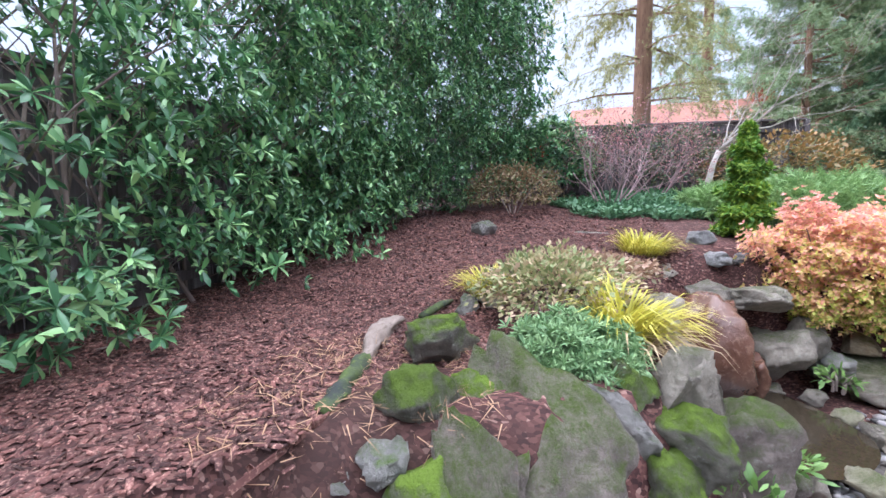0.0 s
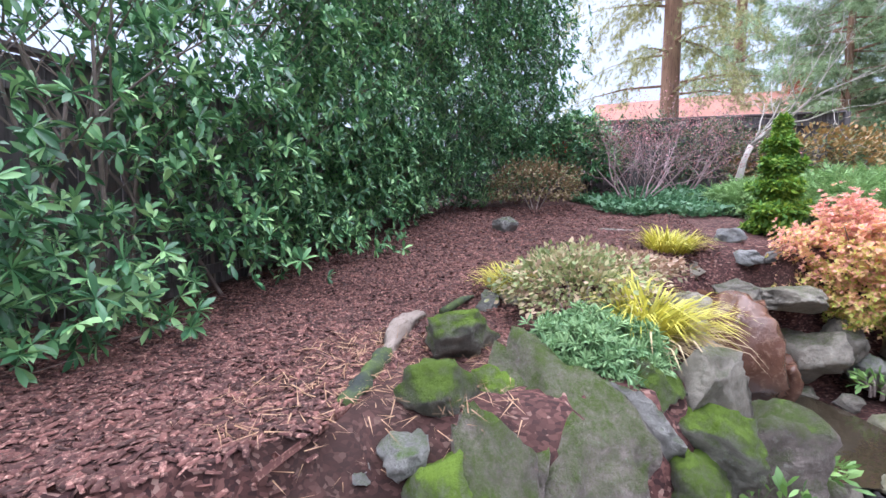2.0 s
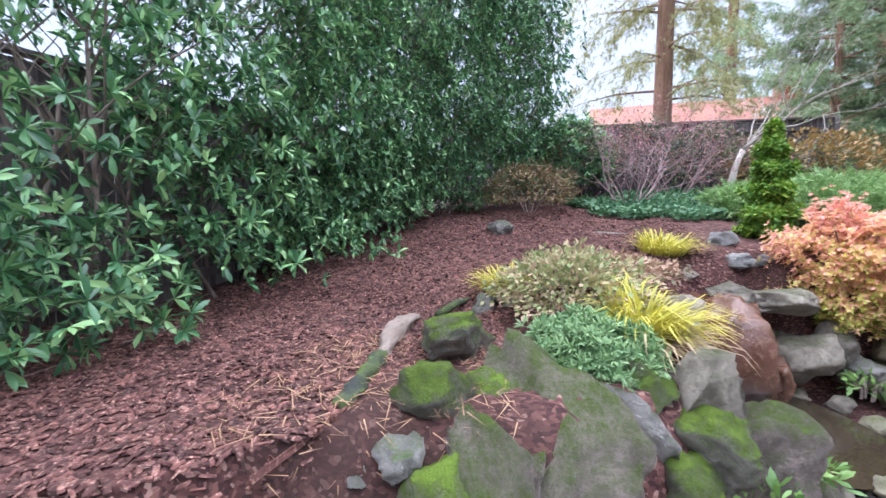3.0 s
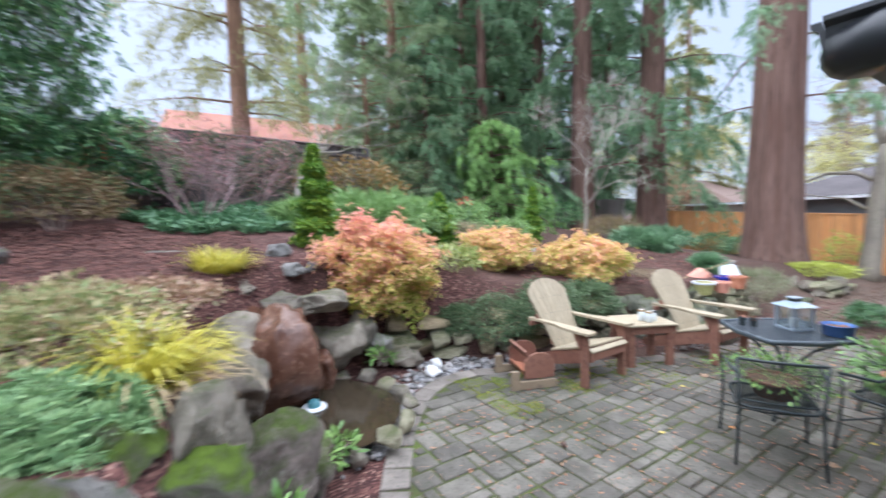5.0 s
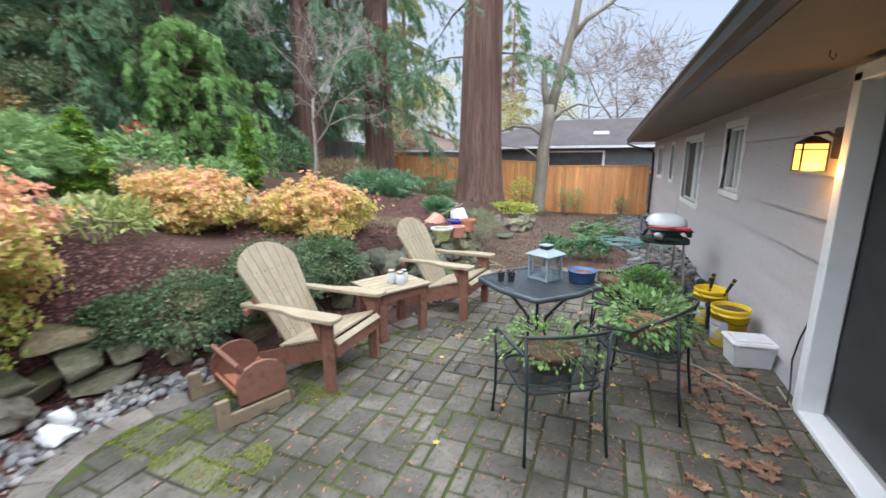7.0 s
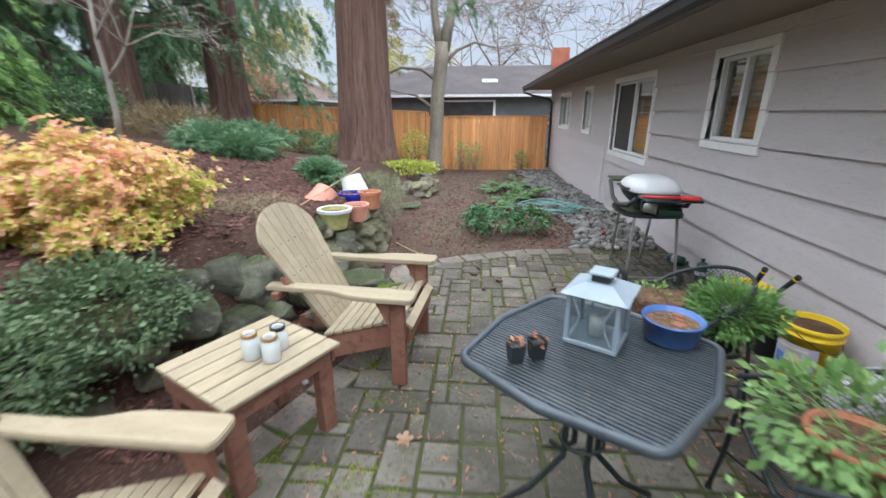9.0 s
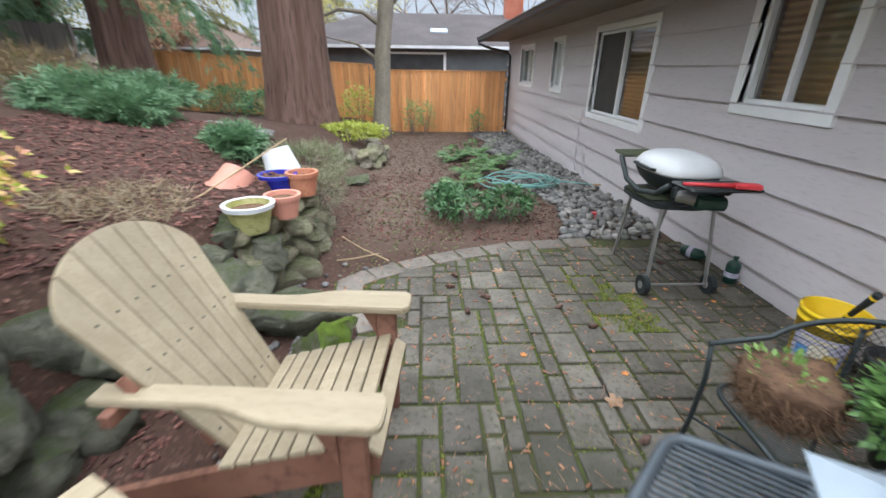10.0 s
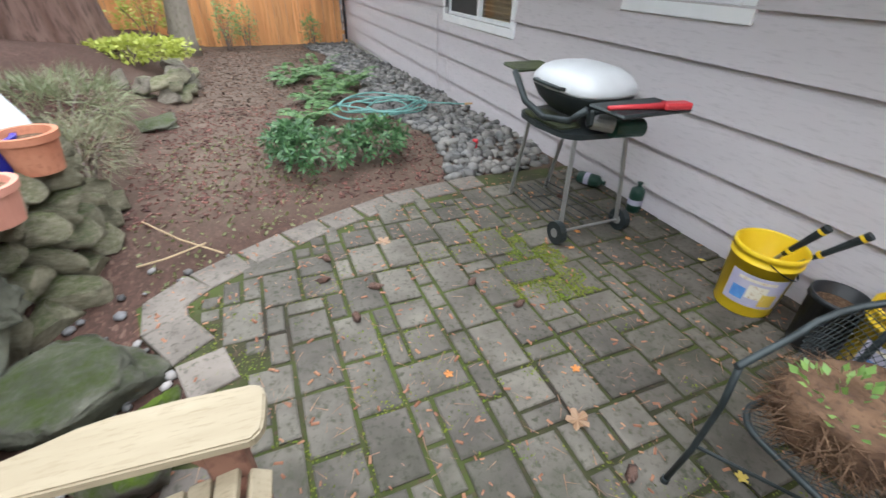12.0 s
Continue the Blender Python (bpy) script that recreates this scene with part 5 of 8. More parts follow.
# ground cover on the slope: too many leaves to count
def cover(n, centre, radii, seed, mat, label, size=0.07, name="ground_cover", shape=OVAL, lift=0.05):
    g = np.random.default_rng(seed)
    a, r = g.uniform(0, 6.283, n), np.sqrt(g.random(n))
    x, y = centre[0] + radii[0] * r * np.cos(a), centre[1] + radii[1] * r * np.sin(a)
    k = np.array([noise.noise((px * 1.2, py * 1.2, seed)) for px, py in zip(x, y)])
    keep = (r + 0.5 * k < 0.9)
    x, y = x[keep], y[keep]
    z = np.array([ground_z(px, py) for px, py in zip(x, y)]) + g.uniform(0.0, lift, len(x))
    d = np.stack([g.normal(size=len(x)), g.normal(size=len(x)), g.uniform(0.1, 0.9, len(x))], 1)
    ob = put(name, scatter(name, shape, np.stack([x, y, z], 1), d, size * g.uniform(0.6, 1.3, len(x)), mat))
    return tagged(ob, label, "ground cover", kind="stuff")


cover(16000, (-9.0, 0.9), (2.0, 2.2), 81, M_COVER, "low dark green ground cover on the slope", 0.1, lift=0.14)
cover(5000, (-10.0, 4.0), (1.4, 2.5), 82, M_COVER, "low dark green ground cover on the slope", 0.1, lift=0.14)

# autumn bushes
shrub("spirea_bush", (-5.5, 1.66, 0.6), (0.7, 0.72, 0.6), 9000, OVAL, 0.043, M_ORANGE, "round bush of salmon orange and yellow leaves over the stones", 91, whorl=5, shell=0.6, lumps=0.45, low=-0.85, group="autumn bushes")
shrub("spirea_bush", (-5.9, 4.05, 0.8), (0.56, 0.58, 0.4), 4800, OVAL, 0.042, M_ORANGE, "round bush of orange and yellow leaves in the bed", 92, whorl=5, shell=0.58, lumps=0.46, group="autumn bushes")
shrub("spirea_bush", (-4.98, 5.08, 0.64), (0.62, 0.64, 0.39), 5600, OVAL, 0.042, M_ORANGE, "round bush of orange and lime yellow leaves in the bed", 93, whorl=5, shell=0.58, lumps=0.46, group="autumn bushes")
for i, (x, y, z, r, h) in enumerate(((-4.75, 3.05, .12, .55, .3), (-4.5, 3.75, .2, .55, .34), (-4.35, 4.42, .25, .42, .3), (-5.1, 2.6, .2, .3, .22))):
    shrub("grey_green_shrub", (x, y, z), (r, r * 0.9, h), 6500, OVAL, 0.034, M_DARKSHRUB, "dense dark grey green shrub over the stone wall", 95 + i, shell=0.5)
shrub("grey_green_shrub", (-4.15, 9.3, 0.1), (0.55, 0.8, 0.24), 2200, NEEDLE, 0.16, leafy("pale_sage", (.12, .15, .07), (.2, .23, .12), (.28, .28, .17)), "feathery pale grey green shrub beside the path", 101)
shrub("grey_green_shrub", (-3.75, 8.2, 0.1), (0.3, 0.4, 0.18), 900, NEEDLE, 0.14, leafy("pale_sage_dry", (.14, .15, .08), (.22, .22, .13), (.3, .27, .18)), "feathery pale grey green shrub behind the pots", 102)
cover(1300, (-4.5, 6.3), (0.45, 0.5), 83, leafy("dull_straw", (.24, .19, .11), (.32, .26, .16)), "dry straw coloured grass clump in the bed", 0.11, "dry_grass", NEEDLE, 0.05)
cover(1000, (-2.8, 7.9), (0.7, 1.6), 84, leafy("weed_leaf", (.1, .12, .04), (.17, .17, .07)), "sparse low weeds on the soil path", 0.032, "weeds", OVAL, 0.02)


# yellow grass tufts on the mound
def grass(at, r, n, length, seed, label, mat=M_YELLOWGRASS, dry=0.0, lean=(0, 0)):
    s = thing("grass_tuft", at, 0, label, "grass", "golden grass tufts")
    g = np.random.default_rng(seed)
    for nm, m, mt, lo in (("blade", n, mat, 0.25), ("dry_blade", int(n * dry), M_STRAW, -0.5)):
        if not m:
            continue
        a = g.uniform(0, 6.283, m)
        rr = r * np.sqrt(g.random(m)) * 0.6
        p = np.stack([rr * np.cos(a), rr * np.sin(a), g.uniform(-0.02, 0.03, m)], 1)
        b = a + g.normal(size=m) * 0.5
        d = np.stack([np.cos(b) + lean[0], np.sin(b) + lean[1], g.uniform(lo, lo + 0.8, m)], 1)
        tagged(put(nm, scatter(nm, BLADE, p, d, length * g.uniform(0.6, 1.2, m), mt, up=np.tile((0, 0, 1.0), (m, 1))), s), kind="stuff")


grass((-2.85, -0.72, 1.0), 0.22, 420, 0.36, 111, "arching golden yellow grass tuft with dry straw skirt", dry=0.45, lean=(0.25, 0.5))
grass((-3.65, -1.6, 1.05), 0.2, 380, 0.3, 112, "arching golden yellow grass tuft on the mound")
grass((-5.3, -0.2, 1.25), 0.3, 420, 0.34, 113, "arching golden yellow grass tuft above the waterfall", lean=(0.1, 0.4))
shrub("spurge", (-2.53, -1.0, 0.88), (0.29, 0.3, 0.17), 1300, NARROW, 0.054, M_SPURGE, "blue green spurge with whorled narrow leaves on the mound", 115, whorl=9, low=-0.3)
shrub("sedum", (-3.35, -1.1, 1.0), (0.62, 0.5, 0.24), 3800, OVAL, 0.045, M_SAGE, "low bush of cream and grey green leaves on the mound", 116, low=-0.3)
shrub("sedum", (-4.2, -0.75, 1.12), (0.5, 0.45, 0.14), 1500, OVAL, 0.05, leafy("russet_leaf", (.3, .2, .12), (.4, .24, .16), (.26, .24, .12)), "low bush of russet and olive leaves on the mound", 117, low=-0.3)
for i, (x, y, z) in enumerate(((-2.35, -0.25, .42), (-3.1, .15, .2), (-3.3, .32, .12), (-4.75, 1.35, .2))):
    shrub("small_fern", (x, y, z), (0.13, 0.13, 0.08), 70, LANCE, 0.09, M_FRESH, "small fresh green plant between the rocks", 121 + i, stems=4, lumps=0.3)


# ---- furniture ----
def wedge(outline, thick, frame_m):
    """A board of an outline in its own plane, given thickness, set by a matrix."""
    bm = slab(outline, -thick / 2, thick / 2)
    bmesh.ops.transform(bm, matrix=frame_m, verts=bm.verts[:])
    return bm


def adirondack():
    """A fan-backed garden chair facing +x; its origin is between the front legs."""
    c = thing("adirondack_chair", label="adirondack chair with pale pine slats and brown legs", category="chair", group="adirondack chairs")
    for s in (-1, 1):
        y = 0.315 * s
        part("front_leg", box((-0.03, y, 0.286), (0.09, 0.045, 0.572), bevel=0.006), M_REDWOOD, c, "brown stained leg")
        rail = wedge([(0.02, -0.07), (0.02, 0.07), (-0.45, 0.075), (-1.02, 0.05), (-1.05, -0.03), (-0.9, -0.075), (-0.4, -0.07)], 0.03,
                     Matrix.Translation((0.0, 0.27 * s, 0.34)) @ rot(0, -17, 0) @ rot(90, 0, 0))
        part("side_rail", rail, M_REDWOOD, c, "brown stained side rail")
        edge = [(0.055, -0.07), (0.075, -0.05), (0.08, -0.02), (0.08, 0.045), (0.072, 0.07), (0.05, 0.082), (-0.1, 0.084), (-0.24, 0.078), (-0.3, 0.066), (-0.36, 0.044), (-0.42, 0.024), (-0.5, 0.018), (-0.84, 0.02), (-0.84, -0.06), (-0.5, -0.07)]
        arm = slab([(x, y + s * v) for x, v in (edge if s > 0 else edge[::-1])], 0.572, 0.602)
        bmesh.ops.bevel(arm, geom=arm.edges[:], offset=0.005, segments=2, affect="EDGES")
        part("armrest", arm, M_PINE, c)
        part("arm_bracket", wedge([(0, 0), (0.09, 0), (0.0, -0.18)], 0.03, Matrix.Translation((-0.07, y + 0.02 * s, 0.572)) @ rot(90, 0, 180)), M_REDWOOD, c)
    n = 9
    for i in range(n):
        x = 0.03 - i * 0.064
        z = 0.425 - 0.012 * max(0, i - 1) * 1.6 - (0.03 if i == 0 else 0)
        part("seat_slat", box((x, 0, z), (0.055, 0.6, 0.022), rot(0, -15 if i else 35, 0), 0.004), M_PINE, c)
    part("front_apron", box((0.03, 0, 0.34), (0.022, 0.58, 0.1), bevel=0.003), M_REDWOOD, c)
    back = Matrix.Translation((-0.5, 0, 0.27)) @ rot(0, -30, 0) @ rot(90, 0, 90)
    m, H = 7, 0.87
    for i in range(m):
        a0, a1 = (i / m - 0.5), ((i + 1) / m - 0.5)
        u = [a0 * 0.44 + 0.003, a1 * 0.44 - 0.003, a1 * 0.64 - 0.003, a0 * 0.64 + 0.003]
        def top(x):
            return H - 0.26 * (1 - math.sqrt(max(0, 1 - (x / 0.33) ** 2)))
        pts = [(u[0], 0), (u[1], 0)] + [(u[2] + (u[3] - u[2]) * k / 5, top(u[2] + (u[3] - u[2]) * k / 5)) for k in range(6)]
        sl = part("back_slat", wedge(pts, 0.02, back), M_PINE, c)
        for v in (0.1, 0.42, 0.62):
            uu = (a0 + a1) / 2 * (0.44 + 0.2 * v / H)
            if v < top(uu) - 0.04:
                part("screw", wedge([(uu + 0.005 * math.cos(k), v + 0.005 * math.sin(k)) for k in (0, 1.05, 2.1, 3.14, 4.2, 5.24)], 0.003, back @ Matrix.Translation((0, 0, 0.011))), M_IRON, sl)
    for v, w in ((0.1, 0.46), (0.42, 0.6), (0.62, 0.56)):
        part("back_batten", wedge([(-w / 2, v - 0.03), (w / 2, v - 0.03), (w / 2, v + 0.03), (-w / 2, v + 0.03)], 0.03, back @ Matrix.Translation((0, 0, -0.026))), M_REDWOOD, c)
    part("arm_support", box((-0.765, 0, 0.547), (0.04, 0.74, 0.05), bevel=0.004), M_REDWOOD, c)
    return c


chair1 = adirondack()
chair1.matrix_world = pose(-3.2, 3.26, 0, 0, 0, 0)
copy_thing(chair1, pose(-2.71, 4.99, 0, 0, 0, -5))


def side_table():
    t = thing("side_table", (-3.36, 4.16, 0), 62, "small slatted pine side table with brown legs", "table")
    for i in range(6):
        part("top_slat", box((0, -0.23 + 0.092 * i, 0.497), (0.6, 0.082, 0.022), bevel=0.004), M_PINE, t)
    for x in (-0.24, 0.24):
        for y in (-0.19, 0.19):
            part("leg", box((x, y, 0.243), (0.085, 0.06, 0.485), bevel=0.005), M_REDWOOD, t, "brown stained leg")
    for y in (-0.225, 0.225):
        part("apron", box((0, y, 0.44), (0.52, 0.02, 0.09)), M_REDWOOD, t)
    for x in (-0.285, 0.285):
        part("apron", box((x, 0, 0.44), (0.02, 0.46, 0.09)), M_REDWOOD, t)


side_table()


def jar(at, h, mat_top, label):
    j = thing("glass_jar", at, 0, label, "jar", "jars on the side table")
    part("body", lathe([(0, 0), (0.036, 0), (0.041, 0.008), (0.041, h * .72), (0.032, h * .85), (0.032, h), (0.028, h), (0.028, h * .85), (0.037, h * .7), (0.037, 0.01), (0, 0.01)], 20), M_JAR, j, smooth=True)
    part("fill", lathe([(0, 0.012), (0.036, 0.012), (0.036, h * .55), (0, h * .55)], 16), M_WAX, j, "pale wax filling", True)
    part("rim", lathe([(0.0335, h * .86), (0.036, h * .87), (0.036, h + .002), (0.0335, h + .003), (0.028, h)], 20), mat_top, j, smooth=True)


M_JAR = surface("milky_glass", (0.5, 0.54, 0.54), (0.58, 0.61, 0.6), None, 12, 50, 0.2)
M_WAX = surface("frosted_wax", (0.55, 0.58, 0.58), (0.65, 0.66, 0.65), None, 8, 40, 0.5)
M_BRASS = surface("dull_brass", (0.35, 0.22, 0.1), (0.42, 0.28, 0.14), None, 10, 60, 0.4, 0.7)
jar((-3.34, 4.13, 0.508), 0.13, M_BRASS, "frosted glass jar with a brass rim on the side table")
jar((-3.24, 4.12, 0.508), 0.125, M_BRASS, "frosted glass jar with a brass rim on the side table")
jar((-3.25, 4.22, 0.508), 0.12, M_IRON, "frosted glass jar with a dark rim on the side table")


def footstool():
    """A slatted footstool on its side, its rounded ends and stained hollow showing."""
    f = thing("footstool", (-3.75, 2.68, 0.0), 68, "upturned wooden footstool with rounded brown end panels", "footstool")
    arc = [(-0.16, 0.0), (0.16, 0.0), (0.17, 0.12)] + [(0.17 * math.cos(a), 0.14 + 0.13 * math.sin(a)) for a in (0.35, 0.8, 1.3, 1.8, 2.3, 2.8)] + [(-0.17, 0.12)]
    for y in (-0.235, 0.235):
        part("end_panel", wedge(arc, 0.03, pose(0.0, y, 0.1) @ rot(90, 0, 0)), M_REDWOOD, f)
    for k, (x, z, a) in enumerate(((-0.13, 0.13, 60), (-0.06, 0.115, 15), (0.05, 0.115, -10), (0.14, 0.15, -60))):
        part("slat", box((x, 0, z), (0.09, 0.44, 0.02), rot(0, a, 0), 0.003), M_STAIN, f, "red stained slat")
    part("top_rail", box((-0.13, 0, 0.35), (0.03, 0.48, 0.09), rot(0, -30, 0), 0.004), M_REDWOOD, f)
    for y in (-0.27, 0.27):
        part("leg", box((-0.28, y, 0.1), (0.085, 0.04, 0.2), bevel=0.004), M_OLIVEWOOD, f)
        part("runner", box((-0.05, y, 0.045), (0.44, 0.03, 0.085), bevel=0.004), M_OLIVEWOOD, f)


M_STAIN = surface("red_stained_wood", (0.3, 0.11, 0.06), (0.38, 0.16, 0.09), (0.22, 0.08, 0.05), 3, 20, 0.6, stretch=(6, 1, 6))
M_OLIVEWOOD = surface("weathered_olive_wood", (0.2, 0.15, 0.1), (0.26, 0.2, 0.13), (0.15, 0.11, 0.08), 3, 20, 0.8)
footstool()


# metal table with a ribbed top
def rounded_square(half, corner, bulge=0.02, n=6):
    pts = []
    for q in range(4):
        cx, cy = [(1, 1), (-1, 1), (-1, -1), (1, -1)][q]
        for k in range(n + 1):
            a = math.pi / 2 * (q + k / n)
            pts.append((cx * (half - corner) + corner * math.cos(a), cy * (half - corner) + corner * math.sin(a)))
        d = [(0, 1), (-1, 0), (0, -1), (1, 0)][q]
        pts.append((d[0] * (half + bulge), d[1] * (half + bulge)))
    return pts


def patio_table():
    t = thing("patio_table", (-1.875, 3.94, 0), -37, "blue grey steel patio table with a ribbed top", "table")
    ring = rounded_square(0.362, 0.07, 0.045)
    n = len(ring)
    bm = bmesh.new()
    add_tube(bm, [(x, y, 0.725) for x, y in ring + ring[:1]], 0.016, 8, False)
    for v in bm.verts:
        v.co.z = 0.725 + (v.co.z - 0.725) * 1.3
    part("rim", bm, M_TABLE, t, smooth=True)
    me = mesh_of("rib", box((0, 0, 0), (1, 0.0085, 0.006), bevel=0.0), M_TABLE)
    y = -0.4
    while y < 0.4:
        xs = []
        for (x0, y0), (x1, y1) in zip(ring, ring[1:] + ring[:1]):
            if (y0 > y) != (y1 > y):
                xs.append(x0 + (x1 - x0) * (y - y0) / (y1 - y0))
        if len(xs) > 1:
            put("rib", me, t, pose((xs[0] + xs[1]) / 2, y, 0.727) @ Matrix.Diagonal((abs(xs[0] - xs[1]), 1, 1, 1)))
        y += 0.0185
    for x in (-0.13, 0.13):
        part("cross_bar", box((x, 0, 0.714), (0.02, 0.76, 0.012)), M_TABLE, t)
    for k in range(4):
        a = math.radians(45 + 90 * k)
        c, s = math.cos(a), math.sin(a)
        part("leg", tube([(0.42 * c, 0.42 * s, 0.715), (0.2 * c, 0.2 * s, 0.58), (0.07 * c, 0.07 * s, 0.42), (0.07 * c, 0.07 * s, 0.25), (0.2 * c, 0.2 * s, 0.09), (0.33 * c, 0.33 * s, 0.012)], 0.013, 8), M_IRON, t, smooth=True)
    ringp = [(0.085 * math.cos(a), 0.085 * math.sin(a), 0.33) for a in (2 * math.pi * k / 16 for k in range(17))]
    part("collar", tube(ringp, 0.008, 6), M_IRON, t)


patio_table()


def mesh_panel(fn, nu, nv, r=0.0016):
    """Diagonal wires on a surface fn(u, v), u and v from 0 to 1."""
    bm = bmesh.new()
    for sgn in (1, -1):
        for k in range(-nv, nu + nv):
            pts = []
            for j in range(nv + 1):
                u = (k + (j if sgn > 0 else nv - j)) / nu
                if -1e-6 <= u <= 1 + 1e-6:
                    pts.append(fn(u, j / nv))
            if len(pts) > 1:
                add_tube(bm, pts, r, 3, False)
    return bm


def metal_chair(flat=False):
    """A steel garden chair facing +x, its origin under the seat's centre."""
    c = thing("metal_chair", label="dark green steel patio chair with a mesh seat", category="chair", group="metal chairs")
    W, D = 0.25, 0.24

    def rail(u):
        a = math.pi * (0.5 + u)
        k = math.sin(math.pi * u)
        if flat:
            return (-D - 0.02 + 0.03 * (2 * u - 1) ** 2, W * (1 - 2 * u), 0.76)
        return ((D + 0.06) * math.cos(a) * (1.05 if k > 0.3 else 1) + 0.02, (W + 0.05) * math.sin(a), 0.6 + 0.18 * k ** 0.8)

    pts = [rail(k / 20) for k in range(21)]
    if not flat:
        pts = [(0.26, W + 0.03, 0.58)] + pts + [(0.26, -W - 0.03, 0.58)]
    part("top_rail", tube(pts, 0.011, 8), M_IRON, c, smooth=True)
    low = 0.46

    def surf(u, v):
        p = rail(0.03 + 0.94 * u)
        return (p[0] * (0.9 + 0.1 * v), p[1] * (0.9 + 0.1 * v), low + (p[2] - low) * v)

    part("back_mesh", mesh_panel(surf, 34, 10), M_IRON, c)
    part("back_rail", tube([surf(k / 16, 0) for k in range(17)], 0.007, 6), M_IRON, c)
    seat = rounded_square(0.24, 0.09, 0.0)
    part("seat_frame", tube([(x, y, 0.42) for x, y in seat + seat[:1]], 0.01, 8), M_IRON, c, smooth=True)

    def seatf(u, v):
        return (-0.23 + 0.46 * v, (-0.23 + 0.46 * u), 0.42 - 0.02 * math.sin(math.pi * u) * math.sin(math.pi * v))

    part("seat_mesh", mesh_panel(seatf, 22, 22), M_IRON, c)
    for s in (-1, 1):
        part("front_leg", tube([(0.25, s * (W + 0.03), 0.58), (0.24, s * (W + 0.02), 0.42), (0.25, s * (W + 0.02), 0.2), (0.27, s * (W + 0.03), 0.01)], 0.01, 8), M_IRON, c, smooth=True)
        top = (-D - 0.01, s * W, 0.76) if flat else (-D + 0.02, s * (W - 0.04), 0.7)
        part("back_leg", tube([top, (-D - 0.01, s * (W - 0.02), 0.42), (-D - 0.03, s * (W - 0.01), 0.2), (-D - 0.06, s * W, 0.01)], 0.01, 8), M_IRON, c, smooth=True)
        if flat:
            part("armrest", tube([(-D, s * W, 0.66), (0.0, s * (W + 0.03), 0.66), (0.2, s * (W + 0.03), 0.64), (0.25, s * (W + 0.03), 0.58)], 0.011, 8), M_IRON, c, smooth=True)
        part("foot_cap", tube([(0.27, s * (W + 0.03), 0.0), (0.27, s * (W + 0.03), 0.02)], 0.014, 8), M_IRON, c)
    part("stretcher", tube([(0.25, -W - 0.02, 0.22), (0.1, 0, 0.26), (0.25, W + 0.02, 0.22)], 0.007, 6), M_IRON, c)
    return c


flat_chair = metal_chair(True)
flat_chair.matrix_world = pose(-1.66, 3.06, 0, 0, 0, 120)
barrel = metal_chair(False)
barrel.matrix_world = pose(-1.08, 3.72, 0, 0, 0, 165)
copy_thing(barrel, pose(-1.2, 4.7, 0, 0, 0, 177))
M_TERRA = surface("terracotta", (0.42, 0.16, 0.09), (0.5, 0.22, 0.13), (0.36, 0.14, 0.08), 6, 40, 0.8, relief=0.15)
M_TERRA_PINK = surface("pink_plastic_pot", (0.52, 0.23, 0.17), (0.57, 0.27, 0.2), None, 5, 40, 0.55, relief=0.05)
M_SOIL = surface("potting_soil", (0.06, 0.035, 0.02), (0.14, 0.075, 0.04), (0.3, 0.2, 0.12), 12, 60, 0.95, relief=0.8)
M_COIR = surface("coir_liner", (0.09, 0.05, 0.03), (0.17, 0.1, 0.058), (0.05, 0.028, 0.018), 10, 50, 0.95, relief=0.9)
M_BLUE = surface("blue_glaze", (0.05, 0.11, 0.3), (0.08, 0.16, 0.38), None, 8, 40, 0.25)
M_COBALT = surface("cobalt_glaze", (0.02, 0.025, 0.3), (0.035, 0.04, 0.36), None, 8, 40, 0.2)
M_CREAM = surface("mossy_cream_glaze", (0.3, 0.3, 0.1), (0.42, 0.4, 0.18), (0.2, 0.22, 0.06), 7, 30, 0.5)
M_YELLOW = surface("yellow_bucket_plastic", (0.72, 0.5, 0.012), (0.78, 0.55, 0.02), None, 5, 60, 0.4, relief=0.03)
M_BUCKETWHITE = surface("white_plastic", (0.6, 0.62, 0.66), (0.68, 0.7, 0.72), None, 4, 50, 0.5, relief=0.04)
M_STICKBLUE = surface("printed_blue", (0.08, 0.22, 0.55), (0.12, 0.3, 0.62), None, 20, 60, 0.5, relief=0.02)
M_STICKCREAM = surface("printed_cream", (0.62, 0.56, 0.42), (0.7, 0.66, 0.55), (0.5, 0.35, 0.2), 20, 60, 0.5, relief=0.02)
M_STICKGOLD = surface("printed_gold", (0.6, 0.42, 0.06), (0.66, 0.5, 0.12), None, 20, 60, 0.5, relief=0.02)
M_LABEL = surface("printed_label", (0.4, 0.39, 0.52), (0.47, 0.45, 0.57), None, 14, 60, 0.5)


